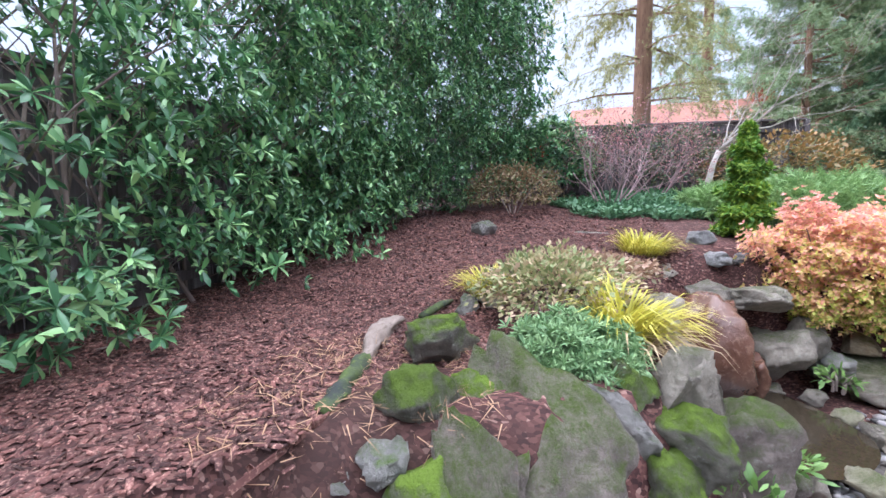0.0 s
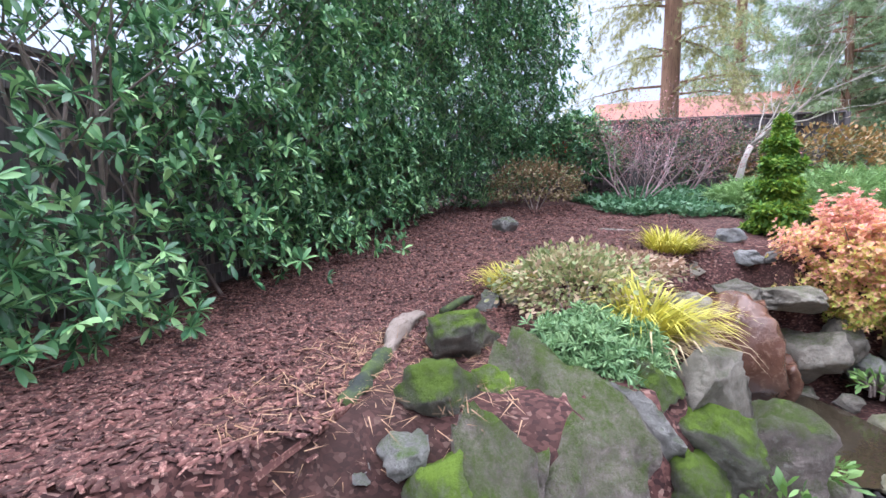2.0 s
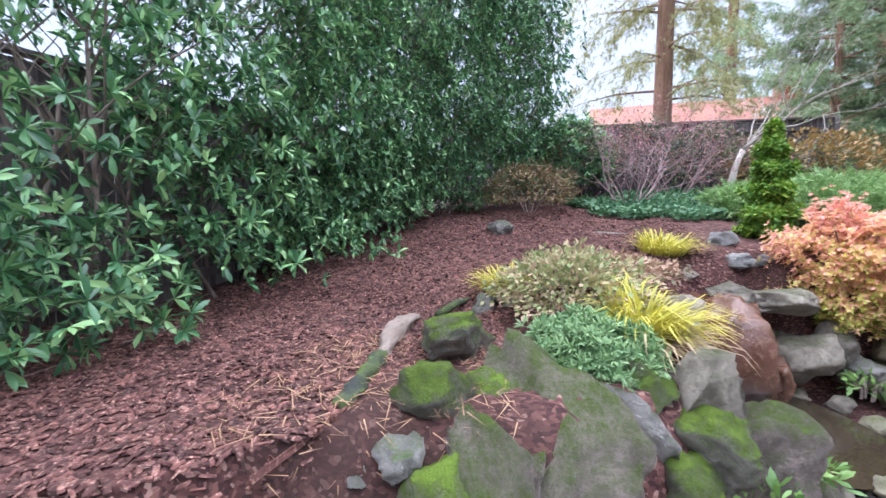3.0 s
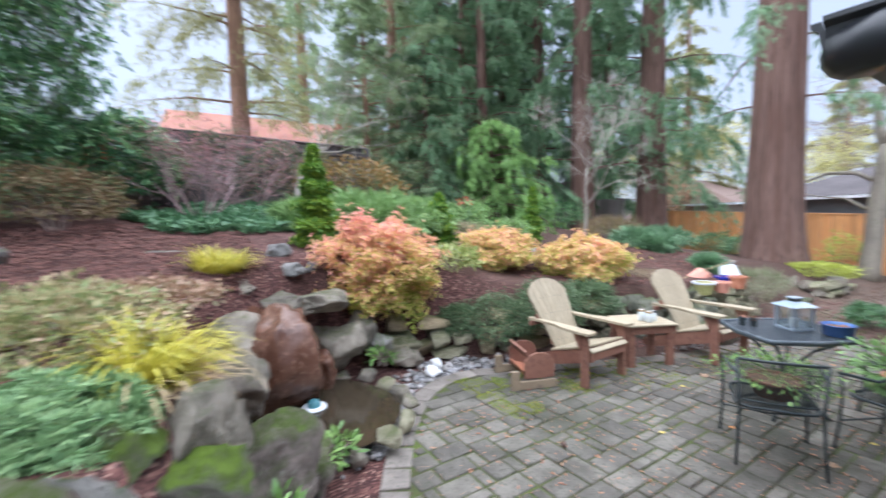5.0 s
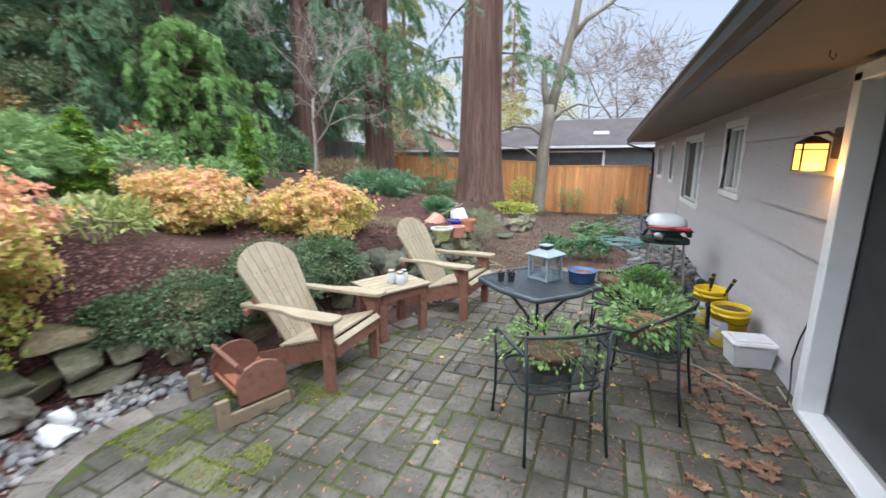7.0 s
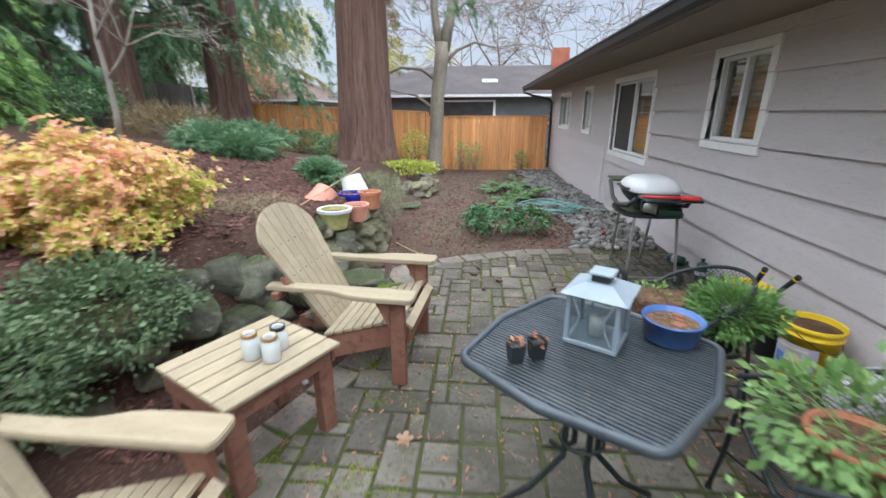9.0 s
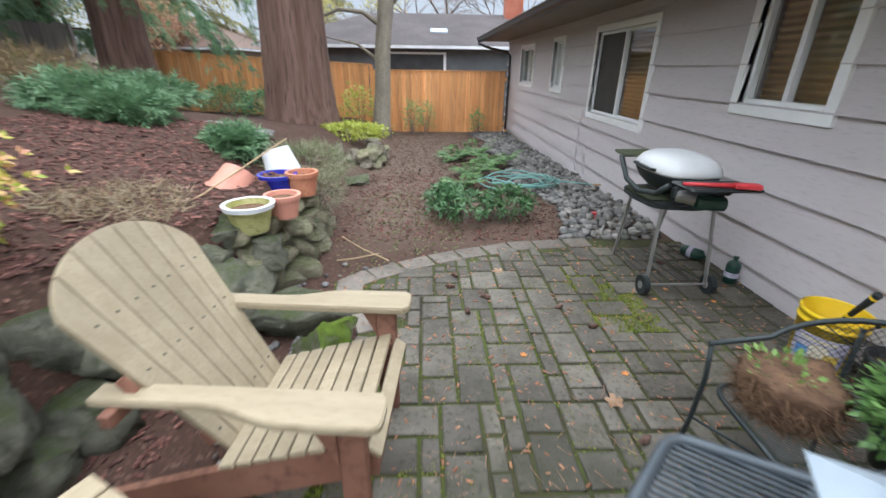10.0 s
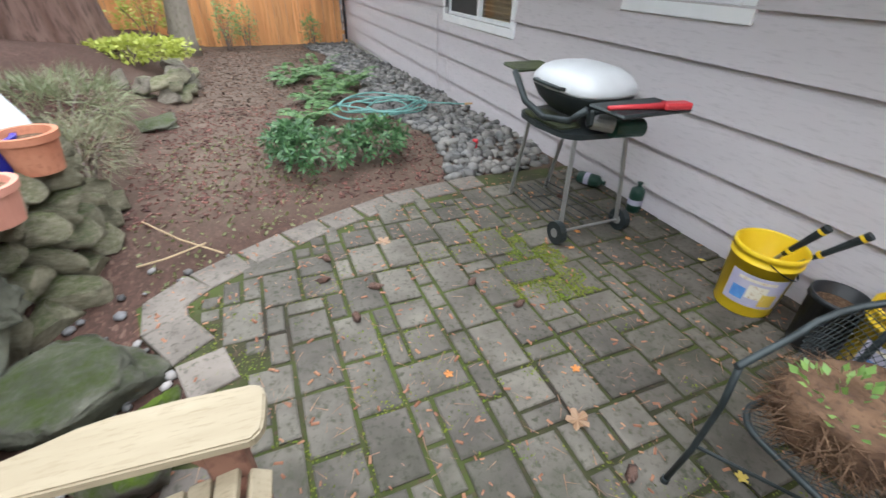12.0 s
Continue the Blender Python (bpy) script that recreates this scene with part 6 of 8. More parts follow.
def potted(at, r, h, n, size, label, seed, radii, pot_mat=M_TERRA, leaf=M_FRESH, lift=0.9, droop=0.0, off=(0, 0)):
    p = thing("potted_plant", at, 0, label, "plant")
    part("pot", lathe([(0, 0), (r * .75, 0), (r, h), (r * 1.08, h), (r * 1.08, h * .86), (r * 1.12, h * .86), (r * 1.12, h * 1.02), (r * .95, h * 1.02), (r * .95, h * .9), (0, h * .9)], 24), pot_mat, p, smooth=True)
    part("soil", lathe([(r * .95, h * .9), (r * .5, h * .95), (0, h * .97)], 16), M_SOIL, p)
    g = np.random.default_rng(seed)
    pts, d = blob_points(n, (off[0], off[1], h + radii[2] * lift - radii[2] * .4), radii, 0.4, 0.4, seed)
    bm = bmesh.new()
    for k in range(14):
        e = Vector(pts[k])
        add_tube(bm, [(0, 0, h * .9), e * 0.5 + Vector((0, 0, h * .6)), e], 0.003, 4, False)
    part("vine", bm, M_JUNIPER, p)
    dd = d + g.normal(size=d.shape) * 0.6
    dd[:, 2] -= droop
    put("foliage", scatter("foliage", OVAL, pts, dd, size * g.uniform(.6, 1.25, len(pts)), leaf), p)
    return p


potted((-1.08, 3.72, 0.43), 0.13, 0.16, 900, 0.054, "trailing green geranium in a pot on a metal chair", 201, (0.31, 0.28, 0.18), leaf=leafy("geranium_leaf", (.11, .21, .065), (.19, .33, .105), (.31, .46, .18)), lift=0.6, droop=0.3)
def coir_basket(at, r, h, seed):
    """A shaggy root ball of coir with a few sprouts, in no pot."""
    p = thing("coir_planter", at, 0, "shaggy brown coir planter with sprouting leaves on a metal chair", "planter")
    bm = lathe([(0, 0), (r * .7, 0), (r * .9, h * .3), (r, h * .75), (r * .95, h), (r * .6, h * .98), (0, h * 1.02)], 30)
    bmesh.ops.subdivide_edges(bm, edges=bm.edges[:], cuts=1)
    for v in bm.verts:
        v.co += Vector(v.co).normalized() * (0.03 * noise.noise(v.co * 14) + 0.016 * noise.noise(v.co * 35))
    part("root_ball", bm, M_COIR, p, smooth=True)
    g = np.random.default_rng(seed)
    n = 1500
    a, f = g.uniform(0, 6.283, n), g.random(n)
    rad = r * np.where(f < .3, .7 + f * .7, 0.97)
    q = np.stack([rad * np.cos(a), rad * np.sin(a), f * h], 1)
    d = np.stack([np.cos(a) * .5 + g.normal(size=n), np.sin(a) * .5 + g.normal(size=n), g.normal(size=n) * .7 - .4], 1)
    tagged(put("fibre", scatter("fibre", NEEDLE, q, d, g.uniform(.03, .09, n), leafy("coir_fibre", (.06, .032, .018), (.13, .075, .042), (.22, .135, .08), rough=.9)), p), kind="stuff")
    q, d = blob_points(60, (-.05, .02, h + .02), (r * .75, r * .75, .05), .3, .4, seed, -.3)
    put("foliage", scatter("foliage", OVAL, q, d + (0, 0, .5), .03 * g.uniform(.6, 1.2, len(q)), M_FRESH), p)


coir_basket((-1.27, 4.8, 0.425), 0.15, 0.16, 205)
potted((-1.08, 4.55, 0.43), 0.11, 0.15, 2600, 0.034, "leafy green parsley in a dark pot on a metal chair", 202, (0.2, 0.18, 0.12), M_IRON, leafy("parsley_leaf", (0.08, 0.17, 0.05), (0.14, 0.27, 0.08), (0.22, 0.37, 0.12)), off=(0.04, -0.02))
potted((-1.66, 3.1, 0.43), 0.16, 0.13, 520, 0.035, "straggling plant in a rusty tray on a metal chair", 203, (0.34, 0.3, 0.1), surface("rusty_tray", (0.09, 0.035, 0.022), (0.16, 0.065, 0.04), (0.2, 0.1, 0.06), 6, 30, 0.8), M_FRESH, droop=0.3)


def lantern(at, rz):
    l = thing("lantern", at, rz, "pale grey metal candle lantern with glass sides", "lantern")
    w, h = 0.09, 0.19
    part("base", box((0, 0, 0.012), (0.2, 0.2, 0.02), bevel=0.003), M_LANT, l)
    for x in (-w, w):
        for y in (-w, w):
            part("post", box((x, y, 0.02 + h / 2), (0.016, 0.016, h)), M_LANT, l)
    for k in range(4):
        p = put("pane", mesh_of("pane", box((0, w, 0.02 + h / 2), (2 * w - 0.016, 0.003, h)), M_GLASS), l, rot(0, 0, 90 * k))
        for s in (-1, 1):
            put("scroll", mesh_of("scroll", tube([(s * 0.078, w + .008, 0.03), (s * 0.05, w + .008, 0.09), (s * 0.045, w + .008, 0.13), (s * 0.075, w + .008, 0.2)], 0.003, 5), M_LANT), p)
    bm = bmesh.new()
    a = [bm.verts.new((x * 0.12, y * 0.12, 0.212)) for x, y in ((-1, -1), (1, -1), (1, 1), (-1, 1))]
    b = [bm.verts.new((x * 0.05, y * 0.05, 0.25)) for x, y in ((-1, -1), (1, -1), (1, 1), (-1, 1))]
    for i in range(4):
        bm.faces.new((a[i], a[(i + 1) % 4], b[(i + 1) % 4], b[i]))
    bm.faces.new(a[::-1])
    bm.faces.new(b)
    part("roof", bm, M_LANT, l)
    part("vent", box((0, 0, 0.262), (0.065, 0.065, 0.03)), M_IRON, l)
    part("cap", box((0, 0, 0.283), (0.09, 0.09, 0.012), bevel=0.004), M_LANT, l)
    part("candle", lathe([(0, 0.022), (0.03, 0.022), (0.03, 0.1), (0, 0.1)], 16), M_WAX, l, smooth=True)


M_LANT = surface("pale_grey_paint", (0.22, 0.27, 0.32), (0.27, 0.32, 0.37), None, 6, 60, 0.5, 0.1, relief=0.05)
lantern((-1.84, 4.04, 0.732), -30)
bowl = thing("plant_bowl", (-1.55, 4.06, 0.732), 0, "blue glazed bowl of brown potting soil on the table", "bowl")
part("bowl", lathe([(0, 0), (0.085, 0), (0.098, 0.01), (0.109, 0.09), (0.113, 0.09), (0.113, 0.096), (0.103, 0.096), (0.093, 0.02), (0, 0.02)], 32), M_BLUE, bowl, smooth=True)
part("soil", lathe([(0.1, 0.072), (0.06, 0.078), (0, 0.08)], 24), M_SOIL, bowl)
for k in range(3):
    part("leaf", wedge([(0, 0), (.03, -.02), (.07, 0), (.03, .022)], 0.003, pose(-.02 + .03 * k, .02 * k - .03, .082 + .003 * k, 8, 5, 50 * k)), M_BROWNLEAF, bowl)
pots2 = thing("seedling_pots", (-2.13, 3.87, 0.732), 20, "pair of small black nursery pots with dry seedlings", "pot")
for k, x in enumerate((-0.042, 0.042)):
    p = part("pot", lathe([(0, 0), (.03, 0), (.04, .075), (.043, .075), (.037, .07), (.03, .06), (0, .06)], 4), M_IRON, pots2)
    p.matrix_local = pose(x, 0, 0, 0, 0, 45)
    g = np.random.default_rng(k)
    tagged(put("seedling", scatter("seedling", OVAL, g.normal(size=(14, 3)) * (.015, .015, .01) + (x, 0, .075), g.normal(size=(14, 3)) + (0, 0, .6), .03, M_BROWNLEAF), pots2), kind="stuff")


# buckets by the wall
def bucket(at, label, tools=False, fill=None, rz=0, handle_side=1):
    b = thing("bucket", at, rz, label, "bucket", "yellow buckets")
    part("body", lathe([(0, 0.0), (.128, 0), (.133, .01), (.15, .3), (.157, .3), (.157, .31), (.151, .312), (.152, .34), (.158, .342), (.158, .365), (.15, .37), (.146, .36), (.128, .012), (0, .012)], 32), M_YELLOW, b, smooth=True)
    lab = bmesh.new()
    n = 12
    lo = [lab.verts.new((.141 * math.cos(a), .141 * math.sin(a), .07)) for a in (math.radians(-50 + 100 * k / n) for k in range(n + 1))]
    hi = [lab.verts.new((.1505 * math.cos(a), .1505 * math.sin(a), .25)) for a in (math.radians(-50 + 100 * k / n) for k in range(n + 1))]
    for k in range(n):
        lab.faces.new((lo[k], lo[k + 1], hi[k + 1], hi[k]))
    sticker = part("sticker", lab, M_LABEL, b, "lavender printed label with blue and yellow patches")
    for a0, a1, z0, z1, mt in ((-38, -14, .1, .17, M_STICKBLUE), (-12, 20, .12, .2, M_STICKCREAM), (14, 40, .085, .16, M_STICKGOLD), (-34, 30, .215, .232, M_STICKCREAM)):
        bm = bmesh.new()
        rows = [[bm.verts.new(((.1385 + .053 * z) * math.cos(a), (.1385 + .053 * z) * math.sin(a), z)) for a in (math.radians(a0 + (a1 - a0) * k / 5) for k in range(6))] for z in (z0, z1)]
        for k in range(5):
            bm.faces.new((rows[0][k], rows[0][k + 1], rows[1][k + 1], rows[1][k]))
        part("print", bm, mt, sticker)
    part("bail", tube([(.158 * math.cos(a), .158 * math.sin(a) * .98, .335 - .1 * math.sin(a)) for a in (math.pi * k / 12 for k in range(13))], .003, 5), M_IRON, b)
    if fill:
        part("filling", lathe([(.148, .33), (.1, .345), (0, .35)], 20), fill, b, "heap of wood chips")
    if tools:
        back = Matrix.Rotation(math.radians(-rz), 3, "Z")
        for p, q in (((-.02, .08, .06), (-.03, -.17, .56)), ((.04, .06, .06), (.13, -.26, .54))):
            p, q = back @ Vector(p), back @ Vector(q)
            m = p.lerp(q, .6)
            h = part("tool_handle", tube([p, m], .009, 6), M_STEEL, b)
            part("grip", tube([m, m.lerp(q, .5), q], [.012, .016, .02], 8), M_IRON, h, "black rubber grip")
            for u in (.12, .85):
                part("grip_band", tube([m.lerp(q, u), m.lerp(q, u + .06)], .0195, 8), M_YELLOW, h)


M_STEEL = surface("brushed_steel", (0.35, 0.35, 0.35), (0.42, 0.42, 0.42), None, 6, 80, 0.35, 0.8, relief=0.05)
bucket((-0.32, 5.55, 0), "yellow plastic bucket holding black handled shears", True, rz=215)
bucket((-0.27, 4.98, 0), "yellow plastic bucket full of wood chips", fill=M_COIR, rz=205)
nursery = thing("nursery_pot", (-0.31, 5.22, 0), 0, "black plastic nursery pot beside the yellow buckets", "pot")
part("body", lathe([(0, 0), (.085, 0), (.09, .01), (.105, .27), (.113, .27), (.113, .3), (.104, .3), (.088, .02), (0, .02)], 28), M_GUTTER, nursery, smooth=True)
part("soil", lathe([(.1, .24), (.05, .25), (0, .252)], 18), M_SOIL, nursery)
crate = thing("storage_tub", (-0.2, 4.6, 0), 8, "white plastic storage tub with a snap lid", "tub")
bm = bmesh.new()
for z, w, d in ((0, .13, .1), (.005, .135, .105), (.19, .155, .125)):
    [bm.verts.new((x * w, y * d, z)) for x, y in ((-1, -1), (1, -1), (1, 1), (-1, 1))]
bm.verts.ensure_lookup_table()
for r_ in range(2):
    for k in range(4):
        bm.faces.new([bm.verts[r_ * 4 + k], bm.verts[r_ * 4 + (k + 1) % 4], bm.verts[r_ * 4 + 4 + (k + 1) % 4], bm.verts[r_ * 4 + 4 + k]])
bm.faces.new([bm.verts[i] for i in (3, 2, 1, 0)])
part("body", bm, M_BUCKETWHITE, crate)
part("lid", box((0, 0, 0.205), (0.34, 0.28, 0.035), bevel=0.012), M_BUCKETWHITE, crate)
part("lid_panel", box((0, 0, 0.226), (0.26, 0.2, 0.012), bevel=0.004), M_BUCKETWHITE, crate)


# grill on its cart
def dome(rows, wide, deep):
    bm, rings = bmesh.new(), []
    for z, k in rows:
        rings.append([bm.verts.new((x * wide * k, y * deep * k, z)) for x, y in rounded_square(.29, .16, .02)])
    for a, b in zip(rings, rings[1:]):
        for i in range(len(a)):
            bm.faces.new((a[i], a[(i + 1) % len(a)], b[(i + 1) % len(a)], b[i]))
    bm.faces.new(rings[0][::-1])
    bm.faces.new(rings[-1])
    return bm


def grill():
    g = thing("gas_grill", (-0.67, 6.72, 0), 0, "portable gas grill with a pale grey lid on a cart", "grill")
    for a, b in (((-.23, -.33, .05), (-.19, -.25, .66)), ((.23, -.33, .05), (.19, -.25, .66)), ((-.16, .38, 0), (-.17, .24, .66)), ((.16, .38, 0), (.17, .24, .66))):
        part("leg", tube([a, b], .014, 8), M_STEEL, g, "grey steel leg")
    part("axle", tube([(-.26, -.33, .075), (.26, -.33, .075)], .009, 6), M_STEEL, g)
    for x in (-.25, .25):
        w = part("wheel", tube([(x - .02, -.33, .075), (x + .02, -.33, .075)], .075, 20), M_IRON, g, "black plastic wheel")
        part("hub", tube([(x - .024, -.33, .075), (x + .024, -.33, .075)], .03, 12), M_STEEL, w)
    for k in range(6):
        part("rack_wire", tube([(-.2 + .08 * k, -.32, .1), (-.15 + .06 * k, .36, .06)], .004, 5), M_IRON, g)
    part("cart_tray", slab([(x * .95, y * 1.02) for x, y in rounded_square(.29, .14, .02)], .645, .675), M_IRON, g)
    part("leaf_litter", slab([(x * .42 - .17, y * .9 + .02) for x, y in rounded_square(.22, .09, 0)], .675, .685), M_ALGAE, g, "green algae on the tray")
    part("firebox", dome(((.71, .45), (.735, .62), (.79, .86), (.85, .98), (.865, 1.0)), .78, 1.0), M_IRON, g, "black cast firebox", True)
    lid = part("lid", dome(((.866, 1.01), (.88, 1.02), (.915, .98), (.955, .86), (.985, .66), (1.0, .4), (1.006, .12)), .78, 1.0), M_LID, g, "pale grey enamelled lid", True)
    part("lid_handle", tube([(-.21, -.13, .885), (-.26, -.13, .895), (-.26, .13, .895), (-.21, .13, .885)], .011, 8), M_IRON, lid, "black handle")
    for x in (-.27, .25):
        part("frame_arm", tube([(x * .9, -.36, .84), (x, -.27, .76), (x * 1.05, -.05, .72), (x * 1.05, .16, .76), (x, .34, .9)], .02, 8), M_IRON, g, smooth=True)
    part("control_panel", box((-.02, -.3, .77), (.3, .06, .09), rot(-15, 0, 0), .012), M_IRON, g)
    part("knob", tube([(.12, -.33, .76), (.12, -.37, .755)], .032, 14), M_IRON, g, "black control knob")
    part("regulator", tube([(-.14, -.3, .755), (-.04, -.36, .745)], [.045, .05], 14), M_STEEL, g, "grey steel gas regulator")
    part("gas_canister", tube([(-.04, -.36, .72), (.15, -.38, .715)], .05, 14), M_GREENCAN, g, "dark green gas canister")
    part("side_shelf", box((-.1, .44, .905), (.3, .2, .022), rot(3, 0, 0), .01), M_ALGAE, g, "dark folding shelf with green algae")
    part("side_shelf", box((-.0, -.47, .86), (.46, .26, .022), rot(-1, 0, 0), .01), M_IRON, g, "dark folding shelf")
    return g


M_ALGAE = surface("algae_stained_plastic", (0.035, 0.042, 0.024), (0.06, 0.07, 0.03), None, 6, 40, 0.7)
M_LID = surface("pale_grey_enamel", (0.48, 0.5, 0.52), (0.53, 0.55, 0.57), None, 4, 40, 0.3, relief=0.03)
M_GREENCAN = surface("dark_green_canister", (0.012, 0.045, 0.035), (0.02, 0.06, 0.045), None, 5, 40, 0.35)
M_RED = surface("red_plastic", (0.45, 0.03, 0.04), (0.55, 0.05, 0.06), None, 6, 40, 0.4)
grill()
fork = thing("grill_tool", (-0.7, 6.17, 0.874), -12, "red handled grill brush on the side shelf", "grill tool")
part("handle", tube([(-.22, .0, .014), (-.05, .0, .016), (.08, 0, .018)], [.012, .014, .018], 8), M_RED, fork, smooth=True)
part("head", box((.15, .0, .018), (.15, .07, .034), bevel=.008), M_RED, fork)


def canister(at, lying=0, label="small green propane canister"):
    c = thing("propane_canister", at, 30, label, "canister", "propane canisters")
    m = Matrix.Identity(4) if not lying else pose(0, 0, .05, 90, 0, 0)
    prof = lathe([(0, 0), (.04, 0), (.05, .012), (.05, .15), (.044, .175), (.02, .19), (.014, .195), (.014, .215), (.02, .215), (.02, .225), (0, .225)], 20)
    bmesh.ops.transform(prof, matrix=m, verts=prof.verts[:])
    part("body", prof, M_GREENCAN, c, smooth=True)
    lab = lathe([(.0507, .06), (.0507, .1)], 20)
    bmesh.ops.transform(lab, matrix=m, verts=lab.verts[:])
    part("sticker", lab, M_LABEL, c)


canister((-0.13, 6.55, 0))
canister((-0.2, 7.1, 0), 1, "small green propane canister lying on the pavers")
toy = thing("red_valve", (-0.62, 8.15, -0.04), 20, "small red plastic hose part on the river rocks", "hose part")
part("body", lathe([(0, 0), (.045, 0), (.05, .04), (.03, .06), (.03, .09), (0, .09)], 14), M_RED, toy)
part("tab", box((.05, 0, .03), (.06, .03, .02), bevel=.004), M_RED, toy)


# pots on the stone wall
def pot(at, r, h, mat, label, rx=0, ry=0, soil=True, flare=.78, thick=.012, rim=True, name="flower_pot"):
    p = thing(name, at, 0, label, "pot", "pots on the wall", rx=rx, ry=ry)
    prof = [(0, 0), (r * flare, 0), (r, h * .82), (r, h * .82)] + ([(r * 1.08, h * .82), (r * 1.1, h)] if rim else [(r * 1.0, h)]) + [(r - thick, h), (r * flare - thick, .015), (0, .015)]
    part("body", lathe(prof, 28), mat, p, smooth=False)
    if soil:
        part("soil", lathe([(r - thick, h * .8), (0, h * .84)], 20), M_SOIL, p)
    return p


WZ = 0.51
pot((-3.59, 7.28, WZ), .125, .2, M_TERRA, "terracotta flower pot of soil on the wall")
pot((-3.58, 6.7, WZ), .12, .17, M_TERRA_PINK, "pink plastic flower pot of soil on the wall")
pot((-3.8, 7.29, WZ), .15, .18, M_COBALT, "cobalt blue glazed pot with dry stems")
pot((-3.73, 6.46, WZ - .02), .15, .19, M_CREAM, "mossy cream glazed pot with a white rim", flare=.72)
pot((-4.02, 7.08, WZ + .24), .16, .24, M_TERRA_PINK, "pink terracotta pot turned upside down", rx=140, ry=24, soil=False)
pot((-3.95, 7.75, WZ + .3), .16, .26, M_BUCKETWHITE, "white plastic bucket turned upside down", rx=172, ry=-18, soil=False, rim=False)
part("rim", lathe([(.165, .165), (.17, .195), (.14, .195), (.145, .165)], 28), M_BUCKETWHITE, bpy.data.objects["flower_pot.003"], "white worn rim")

# wall lamp, the light left on
def wall_lamp():
    l = thing("wall_lamp", (0, 4.14, -0.03), 0, "lit bronze wall lantern with amber glass", "lamp")
    part("backplate", box((-0.035, 0, 1.83), (0.02, 0.12, 0.2), bevel=.008), M_BRONZE, l)
    part("arm", tube([(-.04, 0, 1.86), (-.1, 0, 1.9), (-.17, 0, 1.89)], .01, 8), M_BRONZE, l)
    part("roof", lathe([(0, 1.88), (.03, 1.875), (.105, 1.835), (.105, 1.825), (0, 1.825)], 4), M_BRONZE, l).matrix_local = pose(-.17, 0, 0, 0, 0, 45)
    sh = part("shade", box((-.17, 0, 1.74), (.13, .13, .17)), M_AMBER, l, "glowing amber glass")
    for x in (-.068, .068):
        for y in (-.068, .068):
            part("post", box((-.17 + x, y, 1.74), (.01, .01, .18)), M_BRONZE, l)
    for z in (1.655, 1.79):
        for a, b in (((0, .069), (.14, .006)), ((0, -.069), (.14, .006)), ((.069, 0), (.006, .14)), ((-.069, 0), (.006, .14))):
            part("bar", box((-.17 + a[0], a[1], z), (*b, .008)), M_BRONZE, l)


M_BRONZE = surface("dark_bronze", (0.05, 0.035, 0.025), (0.08, 0.055, 0.04), None, 8, 50, 0.4, 0.7)
M_AMBER = glow("amber_lamp_glass", (1.0, 0.42, 0.05), 1.1)
wall_lamp()
bulb = bpy.data.lights.new("porch_bulb", "POINT")
bulb.energy, bulb.color, bulb.shadow_soft_size = 1.3, (1.0, 0.5, 0.13), 0.05
new("porch_bulb", bulb).matrix_world = pose(-0.17, 4.02, 1.62)
hook = tagged(put("soffit_hook", mesh_of("soffit_hook", tube([(0, 0, .0), (0, 0, -.03), (.02, 0, -.05), (.03, 0, -.035), (.025, 0, -.02)], .003, 6), M_IRON), None, pose(-.35, 3.6, SOF)), "small dark hook screwed into the soffit", "hook")
tagged(put("power_cord", mesh_of("power_cord", tube([(-.04, 4.05, 2.2), (-.045, 4.02, 1.2), (-.045, 4.0, .7), (-.06, 4.1, .45), (-.05, 4.18, .25), (-.08, 4.05, .08), (-.12, 3.95, .015)], .006, 6), M_IRON)), "black power cord hanging down the siding", "cord")
tagged(put("cane", mesh_of("cane", tube([(-.95, 4.5, .02), (-.6, 4.35, .012), (-.35, 4.05, .012), (-.2, 3.85, .012), (-.1, 3.9, .012), (-.1, 4.2, .012)], .009, 6), surface("pale_cord", (.3, .26, .2), (.36, .31, .24)))), "pale cord lying in a loop on the pavers", "cord")


# ---- rocks of the mound, waterfall and beds ----
def rocks(rows, mat, label, group):
    for i, (x, y, z, a, b, c, rz, ry) in enumerate(rows):
        boulder((x, y, z), (a, b, c), int(abs(x * 91 + y * 57) * 10) + i, mat, label, rz, 0, ry, group=group)


rocks([(-2.45, -1.68, 1.09, .21, .2, .14, 20, 0), (-1.86, -1.6, .99, .14, .13, .13, 50, 10), (-2.02, -1.42, .99, .1, .1, .08, 0, 0), (-1.62, -1.52, .78, .15, .14, .11, 30, 20),
       (-2.3, -.5, .76, .18, .16, .15, 15, 15), (-2.1, -.62, .62, .15, .15, .14, 70, 10), (-2.33, -.75, .99, .15, .1, .1, 10, 0)], M_ROCK_MOSS, "rounded boulder capped with bright green moss", "mossy mound rocks")
rocks([(-1.98, -1.08, .8, .46, .3, .2, 12, 38), (-1.95, -1.33, .86, .4, .22, .13, 16, 30), (-1.72, -1.38, .8, .3, .17, .12, 20, 35), (-2.62, -.25, .5, .28, .22, .3, 40, 20), (-2.9, -.12, .32, .36, .26, .3, 20, 10), (-3.2, .02, .18, .3, .2, .22, 0, 0)],
      M_ROCK_SLOPE, "large brown boulder streaked with dark moss", "mossy mound rocks")
